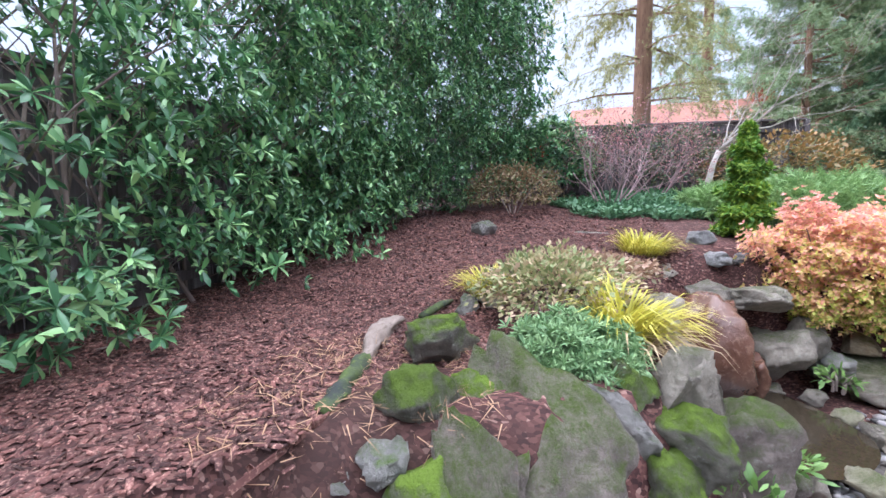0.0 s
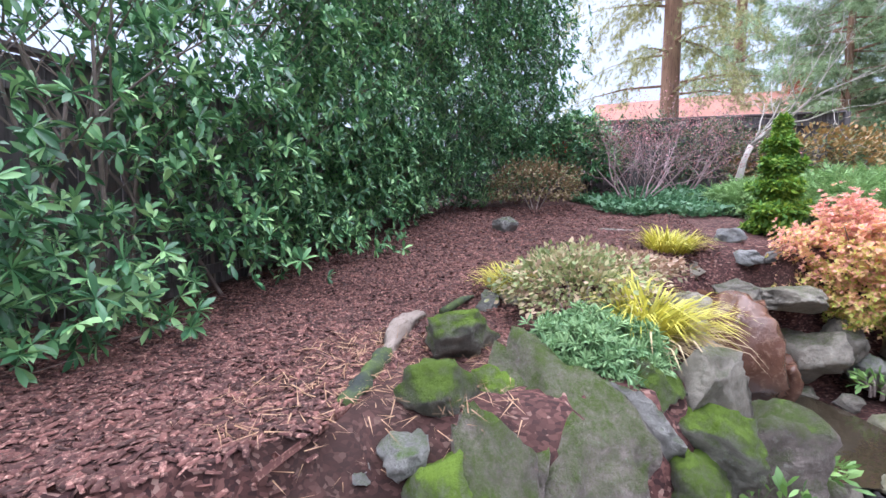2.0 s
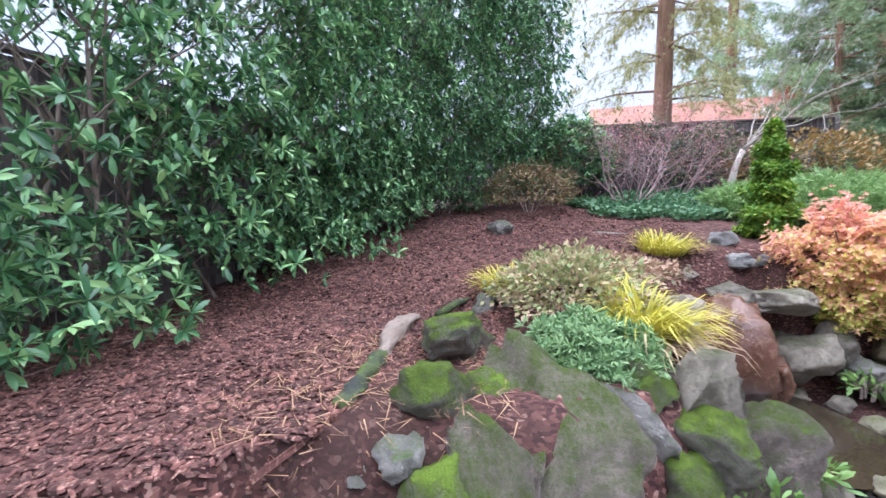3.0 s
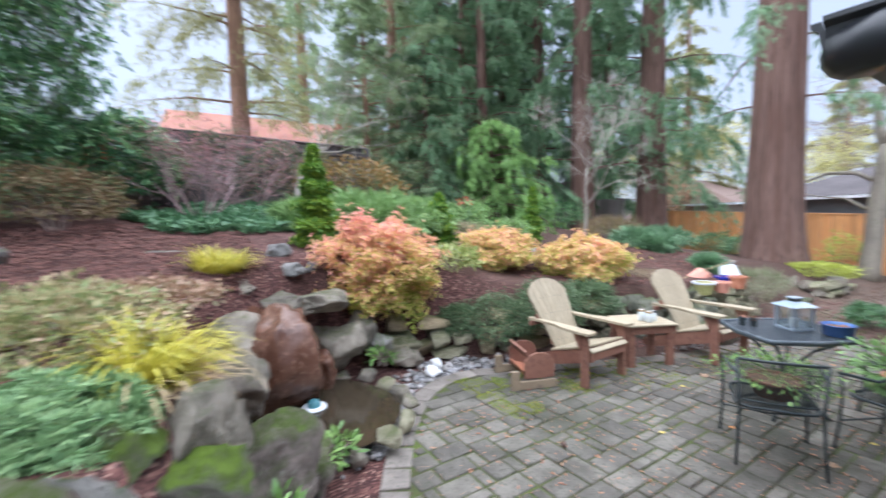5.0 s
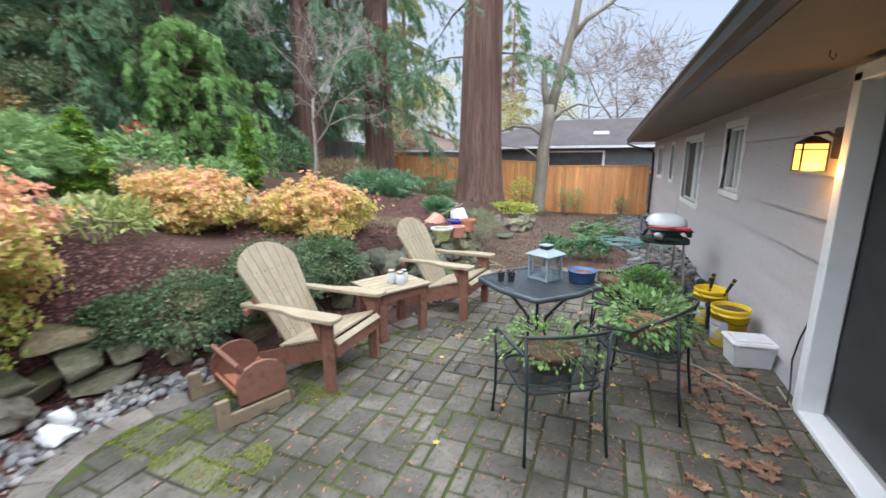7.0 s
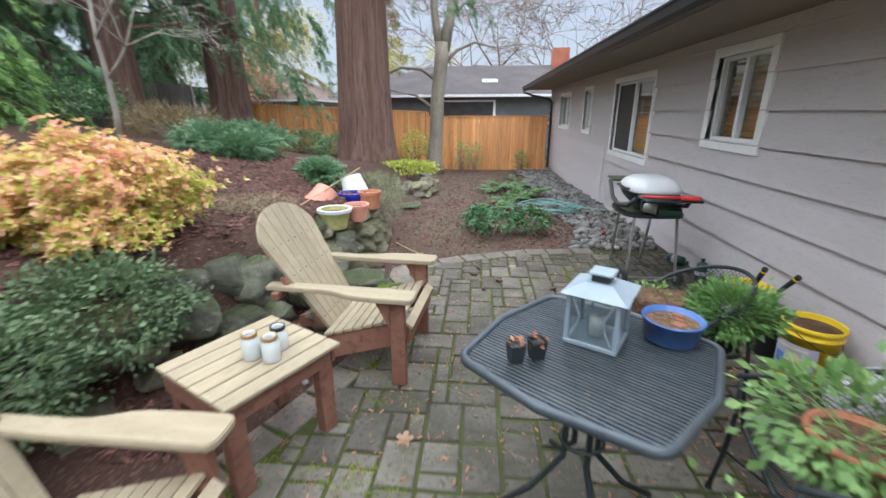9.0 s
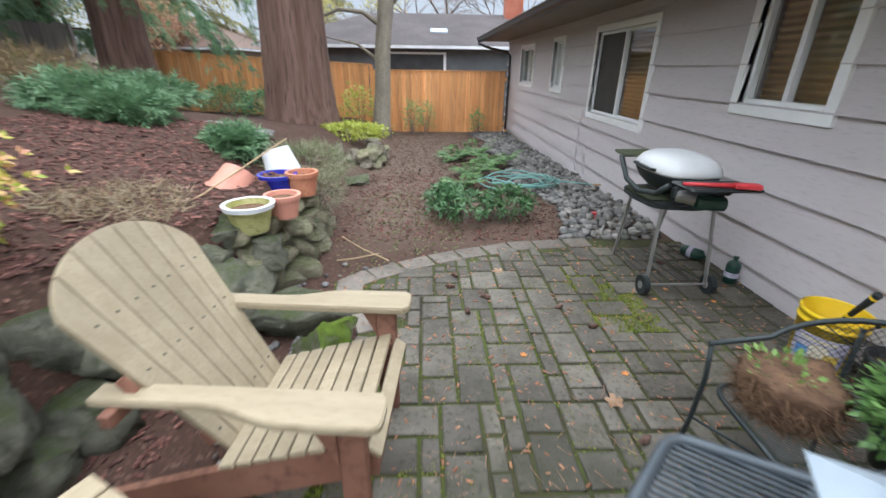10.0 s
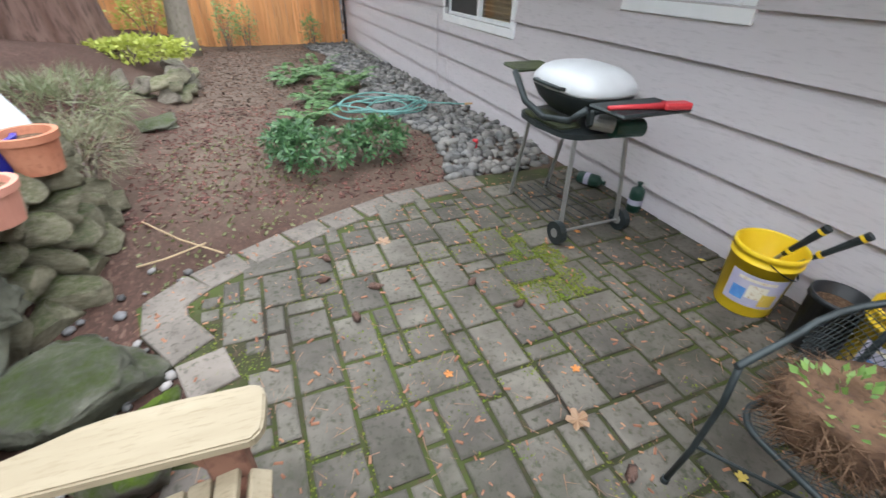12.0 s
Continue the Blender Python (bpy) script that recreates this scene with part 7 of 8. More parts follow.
rocks([(-2.47, -.52, .88, .24, .2, .22, 30, 0), (-4.62, -.2, .8, .36, .26, .22, 10, 0), (-3.9, -.22, .6, .34, .22, .24, 50, 0), (-4.95, .9, .4, .32, .24, .3, 20, 0), (-5.02, .72, .93, .34, .26, .12, 15, 0),
       (-4.9, .32, 1.0, .22, .2, .12, 70, 0), (-5.1, 1.25, .55, .2, .18, .2, 0, 0), (-3.5, -1.55, 1.07, .12, .1, .08, 0, 0), (-5.2, -.1, 1.15, .2, .2, .12, 30, 0),
       (-5.25, 1.55, .18, .24, .2, .16, 20, 0), (-5.0, 1.75, .08, .2, .16, .12, 60, 0), (-4.75, -.05, .35, .2, .2, .25, 0, 0)], M_ROCK, "grey garden boulder beside the waterfall", "waterfall rocks")
rocks([(-2.14, -.84, .87, .16, .055, .13, 60, 25), (-1.68, -1.7, .9, .13, .1, .08, 10, 0), (-1.57, -1.8, .83, .05, .05, .05, 0, 0), (-5.05, 1.4, .33, .18, .14, .12, 30, 0), (-6.2, -2.1, 1.5, .24, .2, .14, 0, 0),
       (-6.45, -.75, 1.47, .42, .16, .05, 80, 0), (-3.35, -1.72, 1.06, .1, .09, .08, 0, 0), (-6.9, -.1, 1.52, .25, .12, .04, 100, 0)], M_ROCK_PALE, "pale weathered stone with lichen", "pale stones")
rocks([(-5.75, .48, 1.44, .15, .13, .1, 0, 0), (-5.5, .56, 1.27, .18, .12, .08, 20, 0), (-5.55, .95, 1.27, .24, .14, .09, 70, 0), (-6.45, 2.95, 1.22, .22, .18, .13, 0, 0), (-6.6, 3.5, 1.17, .24, .18, .13, 40, 0),
       (-6.75, 3.2, 1.22, .18, .14, .1, 0, 0), (-6.4, 5.6, 1.05, .2, .2, .14, 0, 0), (-6.2, 5.75, 1.0, .25, .2, .12, 20, 0), (-4.8, 9.45, .66, .28, .15, .07, 60, 0), (-5.5, 9.9, .72, .2, .15, .08, 0, 0)],
      M_ROCK_BLUE, "smooth blue grey stone bedded in the mulch", "blue grey stones")
boulder((-4.6, .04, .43), (.44, .38, .52), 177, M_RUST, "tall wet boulder stained rust brown by the waterfall", 30, ry=-8, name="waterfall_rock", boxy=.62, cuts=7)
boulder((-4.72, .66, .25), (.16, .14, .25), 78, M_RUST, "wet rust stained stone beside the waterfall", 0, name="waterfall_rock")
boulder((-4.46, 1.87, .05), (.09, .08, .07), 79, surface("chalk_white_stone", (.5, .5, .5), (.62, .62, .62), None, 6, 40, .7), "chalk white stone at the patio edge", 20, name="white_stone")
boulder((-4.5, 1.9, .14), (.06, .055, .065), 80, bpy.data.materials["chalk_white_stone"], "chalk white stone stacked on another", 60, name="white_stone")
rocks([(-3.8, 6.15, .12, .25, .2, .22, 30, 14), (-3.98, 6.28, .32, .21, .17, .16, 70, -8), (-3.62, 6.4, .34, .15, .12, .1, 10, 6), (-4.02, 5.85, .3, .26, .24, .24, 0, 0), (-3.75, 5.75, .1, .2, .2, .16, 0, 0), (-3.34, 6.12, .02, .36, .25, .12, 60, 5), (-3.5, 5.5, .04, .2, .16, .12, 0, 0),
       (-4.1, 5.45, .25, .24, .2, .22, 50, 0), (-4.3, 5.0, .2, .24, .22, .2, 10, 0), (-4.22, 5.36, .4, .2, .17, .14, 20, 0), (-4.42, 5.02, .42, .2, .17, .14, 60, 5), (-4.08, 5.2, .08, .2, .15, .16, 30, 0), (-4.12, 4.98, .02, .17, .14, .13, 80, 8), (-3.95, 5.45, .04, .13, .11, .11, 0, 0), (-4.0, 6.45, .42, .3, .2, .16, 20, 0), (-3.6, 9.9, -.05, .35, .2, .06, 60, 0), (-4.75, 4.4, .12, .2, .2, .16, 0, 0)],
      M_ROCK_DARK, "large stone filmed with grey green algae", "wall boulders")

boulder((-3.12, 5.72, .04), (.2, .17, .15), 83, M_ROCK_MOSS, "rounded stone capped with bright green moss behind a chair", 40)

for i in range(17):
    a = 2 * math.pi * i / 17
    if 2.6 < a < 4.6:
        continue
    x, y = -4.15 + .86 * math.cos(a), .48 + .78 * math.sin(a)
    boulder((x, y, .08 + R.uniform(-.02, .05)), (R.uniform(.07, .13), R.uniform(.06, .1), R.uniform(.06, .09)), 300 + i, R.choice((M_ROCK, M_ROCK_GREEN)), "grey stone on the rim of the pond", R.uniform(0, 180), name="pond_stone", sub=3, group="pond rim stones")


def polyline(pts):
    out, acc = [], 0.0
    for a, b in zip(pts, pts[1:]):
        d = math.dist(a, b)
        out.append((acc, acc + d, a, b))
        acc += d
    return out, acc


def along(lines, s):
    for a, b, p, q in lines:
        if s <= b or b == lines[-1][1]:
            t = (s - a) / (b - a)
            return p[0] + (q[0] - p[0]) * t, p[1] + (q[1] - p[1]) * t, math.degrees(math.atan2(q[1] - p[1], q[0] - p[0]))


def stone_wall(name, pts, rows, mats, label, long_=(.2, .36), tall=.15, back=.05, base=-.05, seed=1):
    """A dry wall of stacked stones, each course set a little back."""
    w = thing(name, label=label, category="wall", kind="structure")
    rr = random.Random(seed)
    shapes = [[mesh_of("stone", rock((.47, .47, .47), 500 + 10 * seed + j, boxy=.26, rough=.1, cuts=5, sub=3), m, True) for j in range(7)] for m in mats]
    lines, total = polyline(pts)
    for r in range(rows):
        s = rr.uniform(0, .15)
        while s < total:
            L = rr.uniform(*long_)
            x, y, a = along(lines, min(s + L / 2, total))
            n = (math.sin(math.radians(a)), -math.cos(math.radians(a)))
            off = -back * r + rr.gauss(0, .02) - .04
            z = base + tall * (r + .5) + rr.gauss(0, .012)
            put("stone", rr.choice(rr.choice(shapes)), w, pose(x + n[0] * off, y + n[1] * off, z, rr.gauss(0, 8), rr.gauss(0, 8), a + rr.gauss(0, 9)) @ Matrix.Diagonal((L * .93, rr.uniform(.24, .34), tall * rr.uniform(.86, 1.02), 1)))
            s += L
    return w


stone_wall("wall_stone", [(-5.25, 1.5), (-4.87, 2.6), (-4.55, 3.9), (-4.25, 4.6)], 3, (M_ROCK_WALL, M_ROCK_WALL, M_ROCK_GREEN), "dry stacked retaining wall of broad mossy slabs", (.32, .6), .2, .03, seed=2)
stone_wall("wall_stone_pots", [(-3.72, 6.25), (-3.56, 6.7), (-3.52, 7.3), (-3.6, 7.85), (-3.9, 8.2)], 4, (M_ROCK_GREEN,), "dry stacked retaining wall of algae green stones", (.16, .28), .15, .035, seed=3)
stone_wall("wall_stone_far", [(-5.4, 11.2), (-4.4, 11.15), (-3.45, 10.95), (-3.35, 11.6), (-3.45, 12.4)], 2, (M_ROCK_GREEN, M_ROCK), "low dry stacked stone edging before the redwood", (.22, .36), .17, .04, base=-.12, seed=4)

# stones too many to count
PEB = bmesh.new()
bmesh.ops.create_icosphere(PEB, subdivisions=1, radius=.5)
PEBBLE = (np.array([(v.co.x, v.co.y * .8, v.co.z * .55) for v in PEB.verts]), np.array([[v.index for v in f.verts] for f in PEB.faces]))
PEB.free()


def pebbles(name, pts, sizes, mat, label, category="pebbles"):
    n = len(pts)
    g = np.random.default_rng(n)
    d = np.stack([g.normal(size=n), g.normal(size=n), g.normal(size=n) * .15], 1)
    up = g.normal(size=(n, 3)) * .25 + (0, 0, 1)
    tagged(put(name, scatter(name, PEBBLE, pts, d, sizes, mat, up, True)), label, category, kind="stuff")


g_ = np.random.default_rng(5)
y = g_.uniform(7.52, 16.8, 2600)
x = -g_.random(2600) ** .8 * (1.05 + .15 * np.sin(y * 2)) - .02
z = np.array([ground_z(a, b) for a, b in zip(x, y)]) + g_.uniform(0, .05, 2600)
pebbles("river_rocks", np.stack([x, y, z], 1), g_.uniform(.06, .15, 2600), M_PEBBLE, "grey river rocks in a strip along the house wall", "river rocks")
t_ = g_.random(700)
ed = np.array([along(polyline([(-3.35, .6), (-4.15, 1.2), (-4.5, 1.75), (-4.6, 2.3), (-4.3, 2.8)])[0], s * 3.05)[:2] for s in t_])
ed += g_.normal(size=(700, 2)) * (.16, .12)
keep = np.array([not inside(PATIO, a, b) for a, b in ed])
ed = ed[keep]
pebbles("edge_pebbles", np.concatenate([ed, np.array([[max(ground_z(a, b), -.03) + .015] for a, b in ed])], 1), g_.uniform(.03, .12, len(ed)), surface("mixed_pebble", (.15, .15, .155), (.22, .2, .185), None, 5, 40, .7, relief=.1, island=.7), "mixed white, grey and pink pebbles along the patio edge")
ed = np.array([(-3.3, 5.9)] * 120) + g_.normal(size=(120, 2)) * (.17, .55)
ed = ed[np.array([not inside(PATIO, a, b) for a, b in ed])]
pebbles("edge_pebbles", np.concatenate([ed, np.array([[max(min(ground_z(a, b), .1), -.03) + .01] for a, b in ed])], 1), g_.uniform(.025, .07, len(ed)), bpy.data.materials["mixed_pebble"], "mixed pebbles between the chairs and the stone wall")


def chips(name, n, box_, size, seed, mat=M_CHIP, label="loose reddish bark chips on the path", lift=.006, shape=CHIP, cat="bark chips", flat=None):
    g = np.random.default_rng(seed)
    x, y = g.uniform(box_[0], box_[1], n), g.uniform(box_[2], box_[3], n)
    ok = np.array([inside(PATIO, a, b) if flat is not None else not inside(PATIO, a, b) for a, b in zip(x, y)])
    ok &= ~((x > -2.7) & (y > -1.5 + .3 * (x + 2.7)) & (y < .2)) & ~((x > -2.3) & (y > -1.9) & (y < .2) & (shape is CHIP))
    x, y = x[ok], y[ok]
    if flat is None:
        z = np.array([ground_z(a, b) for a, b in zip(x, y)])
    else:
        z = np.full(len(x), flat)
    n = len(x)
    d = np.stack([g.normal(size=n), g.normal(size=n), g.normal(size=n) * (.25 if flat is None else .04)], 1)
    up = g.normal(size=(n, 3)) * (.3 if flat is None else .08) + (0, 0, 1)
    tagged(put(name, scatter(name, shape, np.stack([x, y, z + lift], 1), d, size * g.uniform(.5, 1.5, n) ** 1.4, mat, up)), label, cat, kind="stuff")


M_HUMUS = surface("dark_litter", (.06, .035, .025), (.13, .08, .058), (.22, .15, .11), 8, 60, .95, relief=.3, island=.6)
chips("bark_chips", 30000, (-4.9, -.5, -4.2, -1.0), .033, 11)
chips("bark_chips", 16000, (-8.5, -3.6, -3.8, .3), .045, 12)
chips("bark_chips", 9000, (-6.6, -3.7, 4.0, 9.8), .04, 13, M_CHIP, label="loose bark chips on the raised bed")
chips("bark_chips", 5000, (-3.6, -.4, 7.5, 10.5), .028, 14, label="fine bark litter on the soil path")
chips("bark_chips", 5000, (-3.6, -.4, 10.0, 16.5), .04, 18, M_HUMUS, label="fine bark litter on the soil path")
chips("paver_litter", 2600, (-3.6, -.05, 1.0, 7.4), .02, 15, M_BROWNLEAF, "fine needles and bark crumbs on the pavers", .003, CHIP, "litter", 0.0)
chips("pine_needles", 2800, (-3.6, -.05, .6, 7.4), .05, 16, leafy("old_needle", (.2, .11, .065), (.32, .19, .12)), "dry brown pine needles on the pavers", .004, NEEDLE, "litter", 0.0)
chips("pine_needles", 1800, (-2.6, -1.3, -2.4, -.3), .07, 17, leafy("dry_needle", (.3, .17, .09), (.42, .26, .15)), "dry brown pine needles on the mossy rocks", .03, NEEDLE, "litter")


def moss_patch(boxes, seed):
    g = np.random.default_rng(seed)
    P = []
    for x0, x1, y0, y1, k in boxes:
        x, y = g.uniform(x0, x1, k), g.uniform(y0, y1, k)
        for a, b in zip(x, y):
            if inside(PATIO, a, b) and noise.noise((a * 2.2, b * 2.2, 5)) + .7 * noise.noise((a * 9, b * 9, 2)) > .08:
                P.append((a, b, -.004))
    P = np.array(P)
    m = len(P)
    d = np.stack([g.normal(size=m), g.normal(size=m), g.uniform(.2, .8, m)], 1)
    tagged(put("paver_moss", scatter("paver_moss", OVAL, P, d, .011 * g.uniform(.6, 1.5, m), M_MOSS)), "bright yellow green moss on the pavers", "moss", kind="stuff")


moss_patch(((-4.3, -3.1, 1.9, 3.4, 36000), (-3.6, -2.6, 3.3, 5.4, 22000), (-1.45, -.95, 5.9, 6.9, 13000), (-3.0, -1.0, 4.6, 6.6, 12000)), 5)

# driftwood, logs and sticks
def fine_line(pts, n=8):
    return [tuple(a[i] + (b[i] - a[i]) * k / n for i in range(3)) for a, b in zip(pts, pts[1:]) for k in range(n)] + [pts[-1]]


def gnarl(bm, amount):
    """Ridges and knots that run along a piece of wood."""
    for v in bm.verts:
        v.co += Vector((0, noise.noise((v.co.x * 5, v.co.y * 40, v.co.z * 40)), noise.noise((v.co.x * 6 + 9, v.co.y * 40, v.co.z * 40)))) * amount * 0.05
    return bm


tagged(put("mossy_log", mesh_of("mossy_log", gnarl(tube(fine_line([(-1.68, -1.92, .99), (-1.85, -1.95, 1.01), (-2.05, -1.99, 1.02), (-2.25, -2.03, 1.02)]), [.04 + .008 * math.sin(k) for k in range(25)], 14), .35), M_LOG, True)), "short dark log crusted with moss beside the path", "log")
tagged(put("driftwood", mesh_of("driftwood", gnarl(tube(fine_line([(-2.25, -2.02, 1.02), (-2.45, -2.08, 1.03), (-2.7, -2.13, 1.04), (-3.0, -2.12, 1.04)]), [.018 + .045 * math.sin(math.pi * min(1, k / 26 + .04)) for k in range(25)], 14), .6), M_DRIFT, True)), "silvery split driftwood beside the path", "log")
tagged(put("branch", mesh_of("branch", tube([(-3.0, -1.97, 1.06), (-3.25, -1.9, 1.1), (-3.5, -1.88, 1.08)], [.03, .028, .012], 8), M_LOG, True)), "dark broken branch on the mulch", "log")
tagged(put("timber_edging", mesh_of("timber_edging", gnarl(box((-1.5, -1.93, 0.985), (.5, .02, .03), rot(0, 4, -10), .006), .3), M_CHIP)), "red rotten timber edging half buried along the path", "edging")
for p, l in (([(-3.35, 7.55, 0), (-3.1, 7.2, .02), (-2.85, 6.95, .02)], "pale dry stick leaning on the soil"), ([(-4.3, 6.35, .62), (-4.1, 6.6, .7), (-3.75, 7.5, .95)], "dry twig caught among the pots"), ([(-3.3, 7.0, 0), (-3.15, 7.0, .02), (-2.95, 7.1, .02)], "pale dry stick lying on the soil")):
    tagged(put("stick", mesh_of("stick", tube(p, .006, 5), M_STRAW)), l, "stick")

# plants beside the north path
for i, (x, y, r) in enumerate(((-2.1, 8.1, .34), (-1.6, 8.2, .28), (-2.3, 8.4, .22))):
    shrub("hellebore", (x, y, ground_z(x, y)), (r, r * .85, .17), 150, LANCE, .075, leafy("hellebore_leaf", (.04, .1, .045), (.07, .16, .06), (.12, .24, .09)), "leafy green hellebore beside the soil path", 401 + i, whorl=5, stems=5, low=-.3)
M_FERN = leafy("fern_pinna", (0.06, 0.13, 0.045), (0.11, 0.21, 0.075), (0.17, 0.29, 0.1), rough=0.55)


def fern(at, n, L, seed, label):
    f = thing("fern", at, 0, label, "fern", "ferns")
    g = np.random.default_rng(seed)
    P, D, S = [], [], []
    for k in range(n):
        a = 2 * math.pi * k / n + g.normal() * .2
        el = g.uniform(.75, 1.35)
        u = np.linspace(.05, 1, 22)
        l = L * g.uniform(.7, 1.1)
        c = np.stack([u * l * np.cos(a), u * l * np.sin(a), l * (el * u - .75 * u * u)], 1)
        side = np.array((-math.sin(a), math.cos(a), 0))
        for s in (-1, 1):
            P.append(c)
            D.append(np.tile(side * s, (22, 1)) + (math.cos(a) * .4, math.sin(a) * .4, -.1))
            S.append(.11 * np.sin(np.pi * (.12 + .85 * u)) + .01)
    put("fronds", scatter("fronds", LANCE, np.concatenate(P), np.concatenate(D), np.concatenate(S), M_FERN), f)


for i, (x, y, n, L) in enumerate(((-1.3, 11.2, 15, .55), (-1.75, 10.5, 12, .5), (-1.95, 12.0, 12, .5), (-1.5, 12.6, 12, .5), (-2.0, 9.6, 9, .4))):
    fern((x, y, ground_z(x, y)), n, L, 410 + i, "arching green sword fern beside the river rocks")


def hose():
    h = thing("garden_hose", label="tangled teal garden hose on the river rocks", category="hose")
    rr = random.Random(9)
    pts = []
    for k in range(150):
        a = k * .21
        r = .38 + .12 * math.sin(k * .11) + rr.gauss(0, .006)
        pts.append((-1.15 + 1.15 * r * math.cos(a) + .12 * math.sin(k * .05), 9.55 + r * .85 * math.sin(a) + .1 * math.cos(k * .043), .05 + .02 * math.sin(k * .7) + k * .0002))
    pts += [(-.75 + .08 * k, 9.6 - .04 * k, .06) for k in range(8)]
    part("coil", tube(pts, .0105, 6), surface("teal_hose", (.12, .27, .25), (.17, .34, .31), None, 8, 40, .5), h, smooth=True)
    part("nozzle", tube([(-.19, 9.32, .06), (-.1, 9.28, .07)], [.014, .011], 8), M_BRASS, h)


hose()
tap = thing("hose_tap", (-.03, 9.4, 0), 0, "grey conduit pipe and tap on the siding", "pipe")
part("pipe", tube([(-.03, 1.15, .95), (-.03, 1.15, .1), (-.03, 1.1, .0)], .012, 8), M_SIDING, tap)
part("coil_wire", tube([(-.02, .7, .02), (-.03, .75, .3), (-.03, .85, .42), (-.03, .8, .28), (-.02, .82, .05)], .005, 5), M_SIDING, tap)


# fallen leaves and cones on the pavers
def maple(r):
    pts = []
    for k in range(20):
        a = 2 * math.pi * k / 20
        lobe = .55 + .45 * abs(math.cos(2.5 * a)) ** .7 * (1 if math.cos(a) > -.85 else .5)
        pts.append((r * lobe * math.cos(a), r * lobe * math.sin(a)))
    bm = bmesh.new()
    c = bm.verts.new((0, 0, .004))
    v = [bm.verts.new((x, y, .004 + .12 * r * math.sin(3 * i) + .1 * r * math.hypot(x, y) / r)) for i, (x, y) in enumerate(pts)]
    for i in range(20):
        bm.faces.new((c, v[i], v[(i + 1) % 20]))
    return bm


leaf_kinds = [(mesh_of("fallen_leaf", maple(s), m), lab) for s, m, lab in ((.06, leafy("dull_brown_leaf", (.13, .055, .035), (.2, .095, .06), (.26, .14, .09)), "curled brown maple leaf on the pavers"), (.048, leafy("tan_leaf", (.28, .17, .1), (.36, .23, .14)), "tan maple leaf on the pavers"), (.022, leafy("orange_leaf", (.6, .2, .06), (.65, .28, .08)), "small orange leaf on the pavers"), (.024, leafy("yellow_leaf", (.6, .45, .08), (.65, .5, .12)), "small yellow leaf on the pavers"))]
spots = [(-.55 + R.gauss(0, .22), 3.7 + R.gauss(0, .5), R.choice((0, 0, 1))) for _ in range(44)] + [(-1.44, 5.5, 2), (-.95, 2.75, 0), (-.62, 2.9, 3), (-.75, 3.15, 3), (-.45, 6.25, 2), (-.2, 5.9, 3), (-1.2, 4.9, 3), (-.35, 2.8, 0), (-1.35, 3.2, 1)]
spots += [(R.uniform(-3.0, -.3), R.uniform(1.2, 7.2), R.choice((2, 3, 1))) for _ in range(14)]
for x, y, k in spots:
    if x < -.1:
        tagged(put("fallen_leaf", leaf_kinds[k][0], None, pose(x, y, .004, R.gauss(0, 6), R.gauss(0, 6), R.uniform(0, 360))), leaf_kinds[k][1], "leaf", "fallen leaves")
cone = mesh_of("fir_cone", rock((.035, .016, .015), 3, 1.0, .5, 0, 2), M_BARK_RED, True)
for x, y in ((-2.35, 6.5), (-2.3, 6.7), (-2.1, 6.35), (-1.6, 6.2), (-1.45, 5.95), (-2.25, 6.15), (-1.55, 5.05), (-1.2, 4.75), (-2.6, 1.9), (-.5, 6.9)):
    tagged(put("fir_cone", cone, None, pose(x, y, .014, 0, 0, R.uniform(0, 180))), "small brown fir cone on the pavers", "cone", "fir cones")
fl = thing("pond_float", (-4.22, .42, .1), 0, "white ring float with a teal dome on the pond", "float")
part("ring", lathe([(.04, 0), (.105, 0), (.115, .012), (.105, .024), (.04, .024)], 24), M_BUCKETWHITE, fl, smooth=True)
part("dome", lathe([(.06, .024), (.058, .05), (.04, .08), (0, .09)], 20), surface("teal_plastic", (.05, .16, .19), (.07, .2, .22), None, 6, 40, .4), fl, "teal dome", True)


# ---- houses beyond ----
def far_house(name, label, walls, eave, ridge, wall_mat, roof_mat, over=.6):
    """A low house: walls, a hipped or gabled roof with thickness, fascia."""
    h = thing(name, label=label, category="house")
    x0, x1, y0, y1, z0 = walls
    ez, (rx0, ry0, rx1, ry1, rz_) = eave, ridge
    part("wall", box(((x0 + x1) / 2, (y0 + y1) / 2, (z0 + ez) / 2), (x1 - x0, y1 - y0, ez - z0)), wall_mat, h)
    bm = bmesh.new()
    lo = [bm.verts.new((x, y, ez)) for x, y in ((x0 - over, y0 - over), (x1 + over, y0 - over), (x1 + over, y1 + over), (x0 - over, y1 + over))]
    a, b = bm.verts.new((rx0, ry0, rz_)), bm.verts.new((rx1, ry1, rz_))
    if abs(ry1 - ry0) > abs(rx1 - rx0):
        fs = ((lo[0], lo[1], a), (lo[1], lo[2], b, a), (lo[2], lo[3], b), (lo[3], lo[0], a, b))
    else:
        fs = ((lo[3], lo[0], a), (lo[0], lo[1], b, a), (lo[1], lo[2], b), (lo[2], lo[3], a, b))
    for f in fs:
        bm.faces.new(f)
    bm.faces.new(lo[::-1])
    part("roof", bm, roof_mat, h)
    for c, s in (((0, -1), (1, 0)), ((0, 1), (1, 0)), ((-1, 0), (0, 1)), ((1, 0), (0, 1))):
        cx, cy = (x0 + x1) / 2 + c[0] * ((x1 - x0) / 2 + over + .03), (y0 + y1) / 2 + c[1] * ((y1 - y0) / 2 + over + .03)
        part("fascia", box((cx, cy, ez - .07), ((x1 - x0 + 2 * over + .1) if s[0] else .05, (y1 - y0 + 2 * over + .1) if s[1] else .05, .11)), M_BUCKETWHITE, h)
    return h


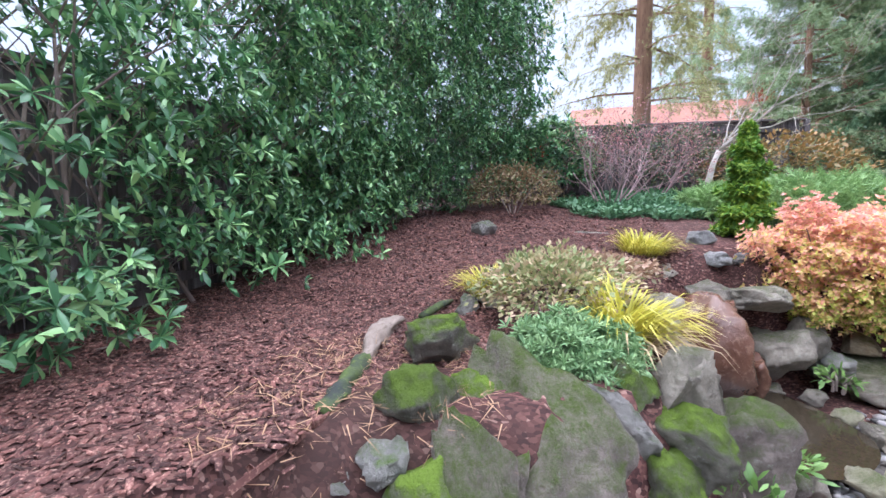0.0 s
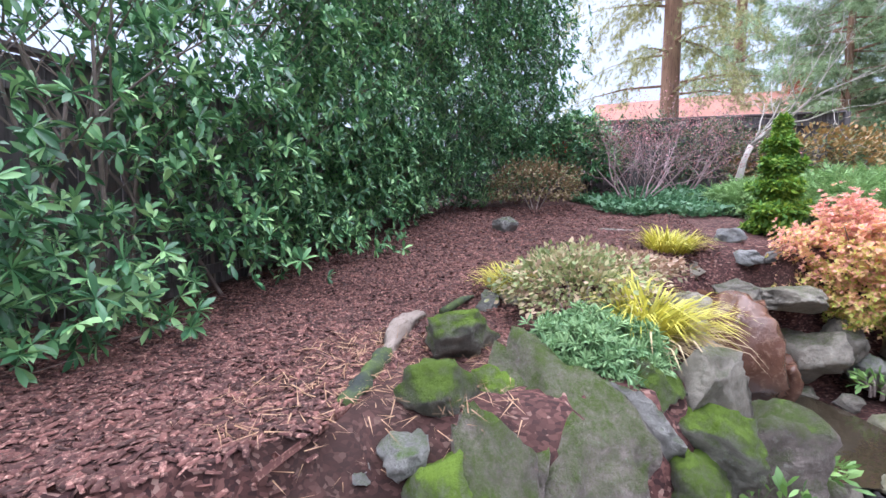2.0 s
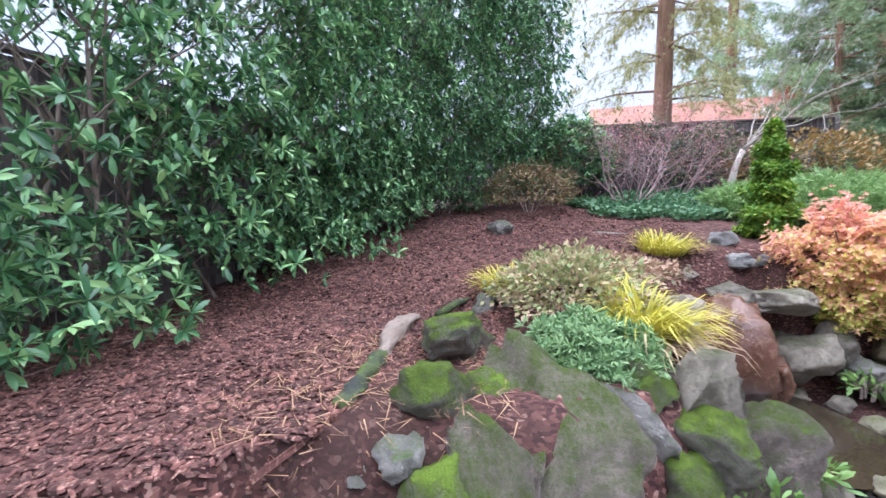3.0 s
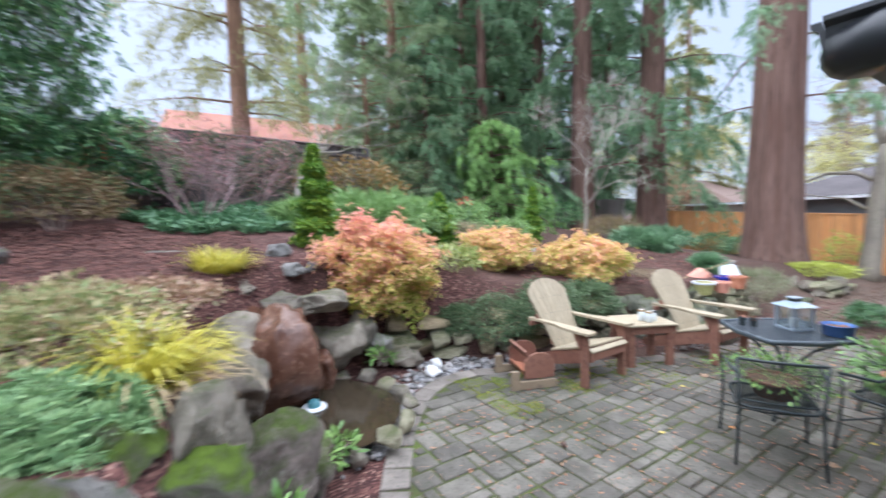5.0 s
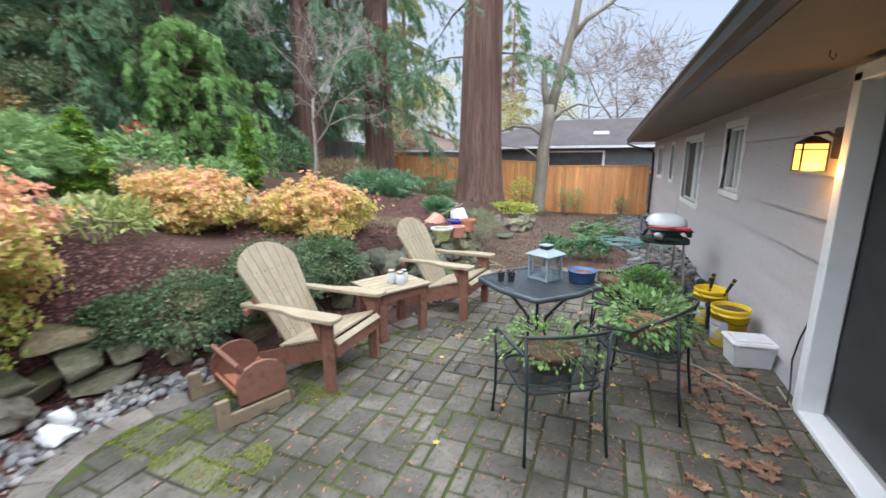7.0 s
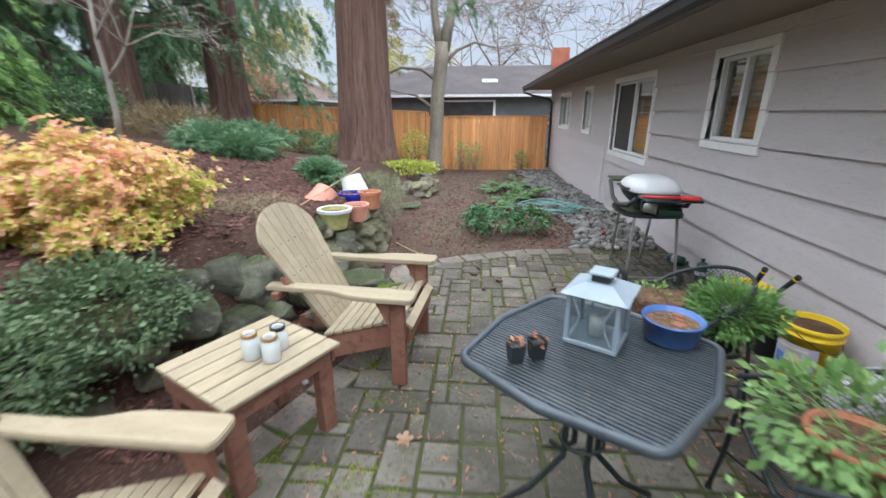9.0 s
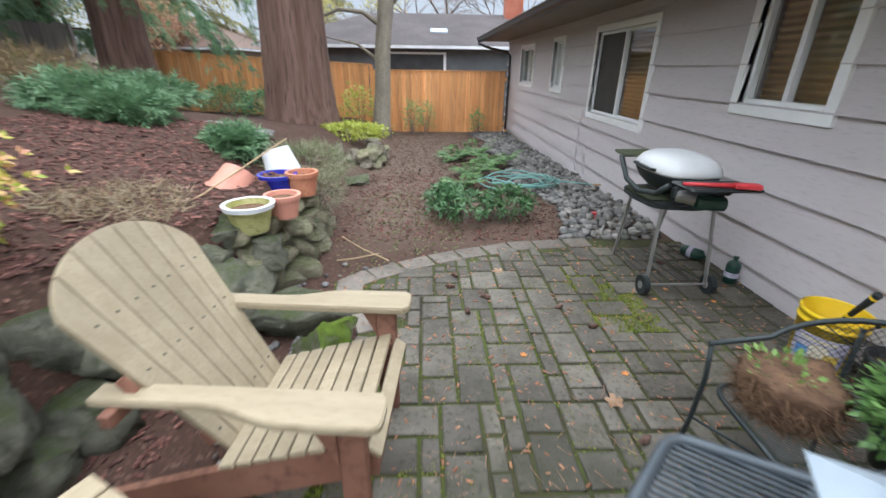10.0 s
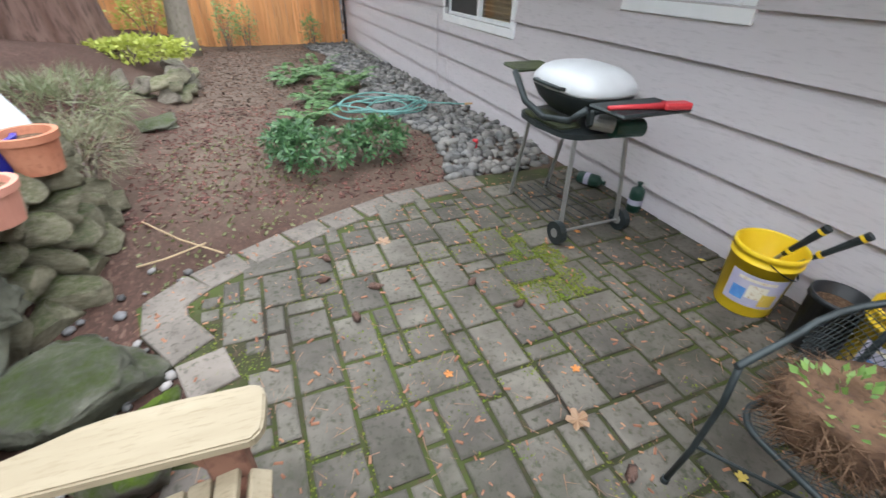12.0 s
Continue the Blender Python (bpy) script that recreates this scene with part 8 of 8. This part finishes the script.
M_GREYWALL = surface("slate_grey_siding", (.1, .11, .12), (.13, .14, .15), None, 2, 20, .7)
M_TANWALL = surface("tan_stucco", (.42, .37, .3), (.47, .42, .34), None, 2, 20, .8)
M_LANT_GLASS = surface("skylight_acrylic", (0.34, 0.42, 0.5), (0.4, 0.48, 0.55), None, 3, 30, 0.25)
nb = far_house("neighbour_house", "low grey house with a brown shingle roof and white fascia", (-8.2, 6, 21.6, 29.5, -.5), 2.28, (-5.0, 25.4, 4.0, 25.4, 3.75), M_GREYWALL, M_ROOF_GREY)
part("skylight", box((-1.95, 22.75, 2.86), (.7, .5, .1), rot(18, 0, 0), .02), M_LANT_GLASS, nb, "pale domed skylight")
part("chimney", box((1.45, 25.1, 3.6), (.75, .75, 1.7)), M_BRICK, nb, "red brick chimney")
w_ = part("window", box((-3.0, 21.58, 1.6), (2.6, .08, .9)), M_WHITE, nb, "white framed window")
part("pane", box((-3.0, 21.53, 1.6), (2.4, .03, .74)), M_SCREEN, w_)
rh = far_house("hill_house", "house with a red shingle roof up the slope", (-30, -22.5, -.6, 17, 2.5), 5.3, (-26.2, -.5, -26.2, 16.5, 7.75), M_TANWALL, M_ROOF_RED, .5)
part("chimney", box((-26.0, 8.8, 8.0), (.9, .9, 1.5)), M_BRICK, rh, "red brick chimney")
far_house("tan_house", "tan house half hidden behind the redwoods", (-33, -24, 17, 27, 0), 4.0, (-28.5, 19, -28.5, 25, 5.6), M_TANWALL, M_ROOF_GREY)
far_house("brown_house", "brown roofed house glimpsed beyond the fence", (-19, -12.5, 28, 36, -.5), 2.3, (-15.7, 30, -15.7, 34, 4.0), M_TANWALL, surface("rust_shingle", (.13, .085, .065), (.17, .11, .09)))

flue = thing("flue_pipe", (-8.53, 17.35, .4), 0, "dark round topped flue pipe behind the fence", "pipe")
part("pipe", lathe([(.07, -.6), (.07, 1.5)], 14), M_GUTTER, flue, smooth=True)
part("cowl", lathe([(.07, 1.42), (.12, 1.44), (.125, 1.66), (.1, 1.76), (.05, 1.81), (0, 1.82)], 16), M_GUTTER, flue, smooth=True)

# ---- the patio: pavers last ----
def patio():
    bed = slab([(x, y) for x, y in PATIO], -.05, -.011)
    p = tagged(put("pavement_patio", mesh_of("pavement_patio", bed, M_JOINT)), "patio of grey concrete pavers with mossy joints", "patio", kind="structure")
    u = .098

    def paver_mesh(w, d, gap=.02):
        bm = bmesh.new()
        a, b, c = w / 2 - gap / 2, d / 2 - gap / 2, .007
        rings = [[bm.verts.new((x * (a - i), y * (b - i), z)) for x, y in ((-1, -1), (1, -1), (1, 1), (-1, 1))] for i, z in ((0, -.03), (0, -.005), (c, 0.0))]
        for r0, r1 in zip(rings, rings[1:]):
            for k in range(4):
                bm.faces.new((r0[k], r0[(k + 1) % 4], r1[(k + 1) % 4], r1[k]))
        bm.faces.new(rings[-1])
        return mesh_of("paver", bm, M_PAVER)

    shapes = {s: paver_mesh(s[0] * u, s[1] * u) for s in ((3, 2), (2, 3), (2, 2), (2, 1), (1, 2), (1, 1))}
    rr = random.Random(12)
    nx, ny = int(4.7 / u), int(11.6 / u)
    used = np.zeros((nx, ny), bool)
    laid = []
    for j in range(ny):
        for i in range(nx):
            if used[i, j]:
                continue
            order = rr.choices(((3, 2), (2, 3), (2, 2), (2, 1), (1, 2)), (5, 5, 4, 2, 2), k=9) + [(2, 1), (1, 2), (1, 1)]
            for a, b in order:
                if i + a <= nx and j + b <= ny and not used[i:i + a, j:j + b].any():
                    used[i:i + a, j:j + b] = True
                    laid.append((-(i + a / 2) * u - .02, -4 + (j + b / 2) * u, (a, b)))
                    break
    near, rest = [], []
    for x, y, s in laid:
        w, d = s[0] * u / 2, s[1] * u / 2
        if all(inside(PATIO, x + cx * w * .9, y + cy * d * .9) for cx in (-1, 1) for cy in (-1, 1)) and edge_distance(PATIO, x, y) > (.24 if (y > 6.2 or x < -2.2) and x < -.3 else .05):
            (near if (y > 3.6 and len(near) < 300) else rest).append((x, y, s))
        else:
            for i in range(s[0]):
                for j in range(s[1]):
                    cx, cy = x + (i + .5 - s[0] / 2) * u, y + (j + .5 - s[1] / 2) * u
                    if inside(PATIO, cx, cy) and edge_distance(PATIO, cx, cy) > (.25 if (cy > 6.2 or cx < -2.2) and cx < -.3 else .05):
                        rest.append((cx, cy, (1, 1)))
    for x, y, s in near:
        put("paver", shapes[s], p, pose(x, y, rr.gauss(0, .0025), rr.gauss(0, .5), rr.gauss(0, .5), rr.gauss(0, .9)))
    V, F, n = [], [], 0
    for x, y, s in rest:
        me = shapes[s]
        m = pose(x, y, rr.gauss(0, .0025), rr.gauss(0, .5), rr.gauss(0, .5), rr.gauss(0, .9))
        V += [tuple(m @ v.co) for v in me.vertices]
        F += [[n + i for i in f.vertices] for f in me.polygons]
        n += len(me.vertices)
    ob = put("pavers_rest", raw_mesh("pavers_rest", V, F, M_PAVER_REST), p)
    tagged(ob, kind="stuff")
    # a course of longer stones round the edge
    lines, total = polyline(PATIO[1:18])
    s = 0.0
    while s < total - .1:
        L = rr.uniform(.24, .32)
        x0, y0, a = along(lines, s + .008)
        x1, y1, a1 = along(lines, min(s + L - .008, total))
        d = Vector((x1 - x0, y1 - y0)).normalized()
        nrm = Vector((-d.y, d.x)) if inside(PATIO, (x0 + x1) / 2 - d.y * .1, (y0 + y1) / 2 + d.x * .1) else Vector((d.y, -d.x))
        q = [(x0, y0), (x1, y1), (x1 + nrm.x * .2 - d.x * .012, y1 + nrm.y * .2 - d.y * .012), (x0 + nrm.x * .2 + d.x * .012, y0 + nrm.y * .2 + d.y * .012)]
        bm = slab(q, -.03, rr.gauss(.001, .002))
        bmesh.ops.bevel(bm, geom=[e for e in bm.edges if all(v.co.z > -.01 for v in e.verts)], offset=.006, segments=1, affect="EDGES")
        part("edge_stone", bm, M_EDGE, p)
        s += L


M_PAVER_REST = stained(surface("concrete_paver_far", (0.075, 0.067, 0.056), (0.14, 0.127, 0.107), (0.047, 0.048, 0.03), 3.5, 38, 0.85, relief=0.7, dist=0.008, island=0.3), (0.028, 0.032, 0.016), 0.5, 0.68)
patio()
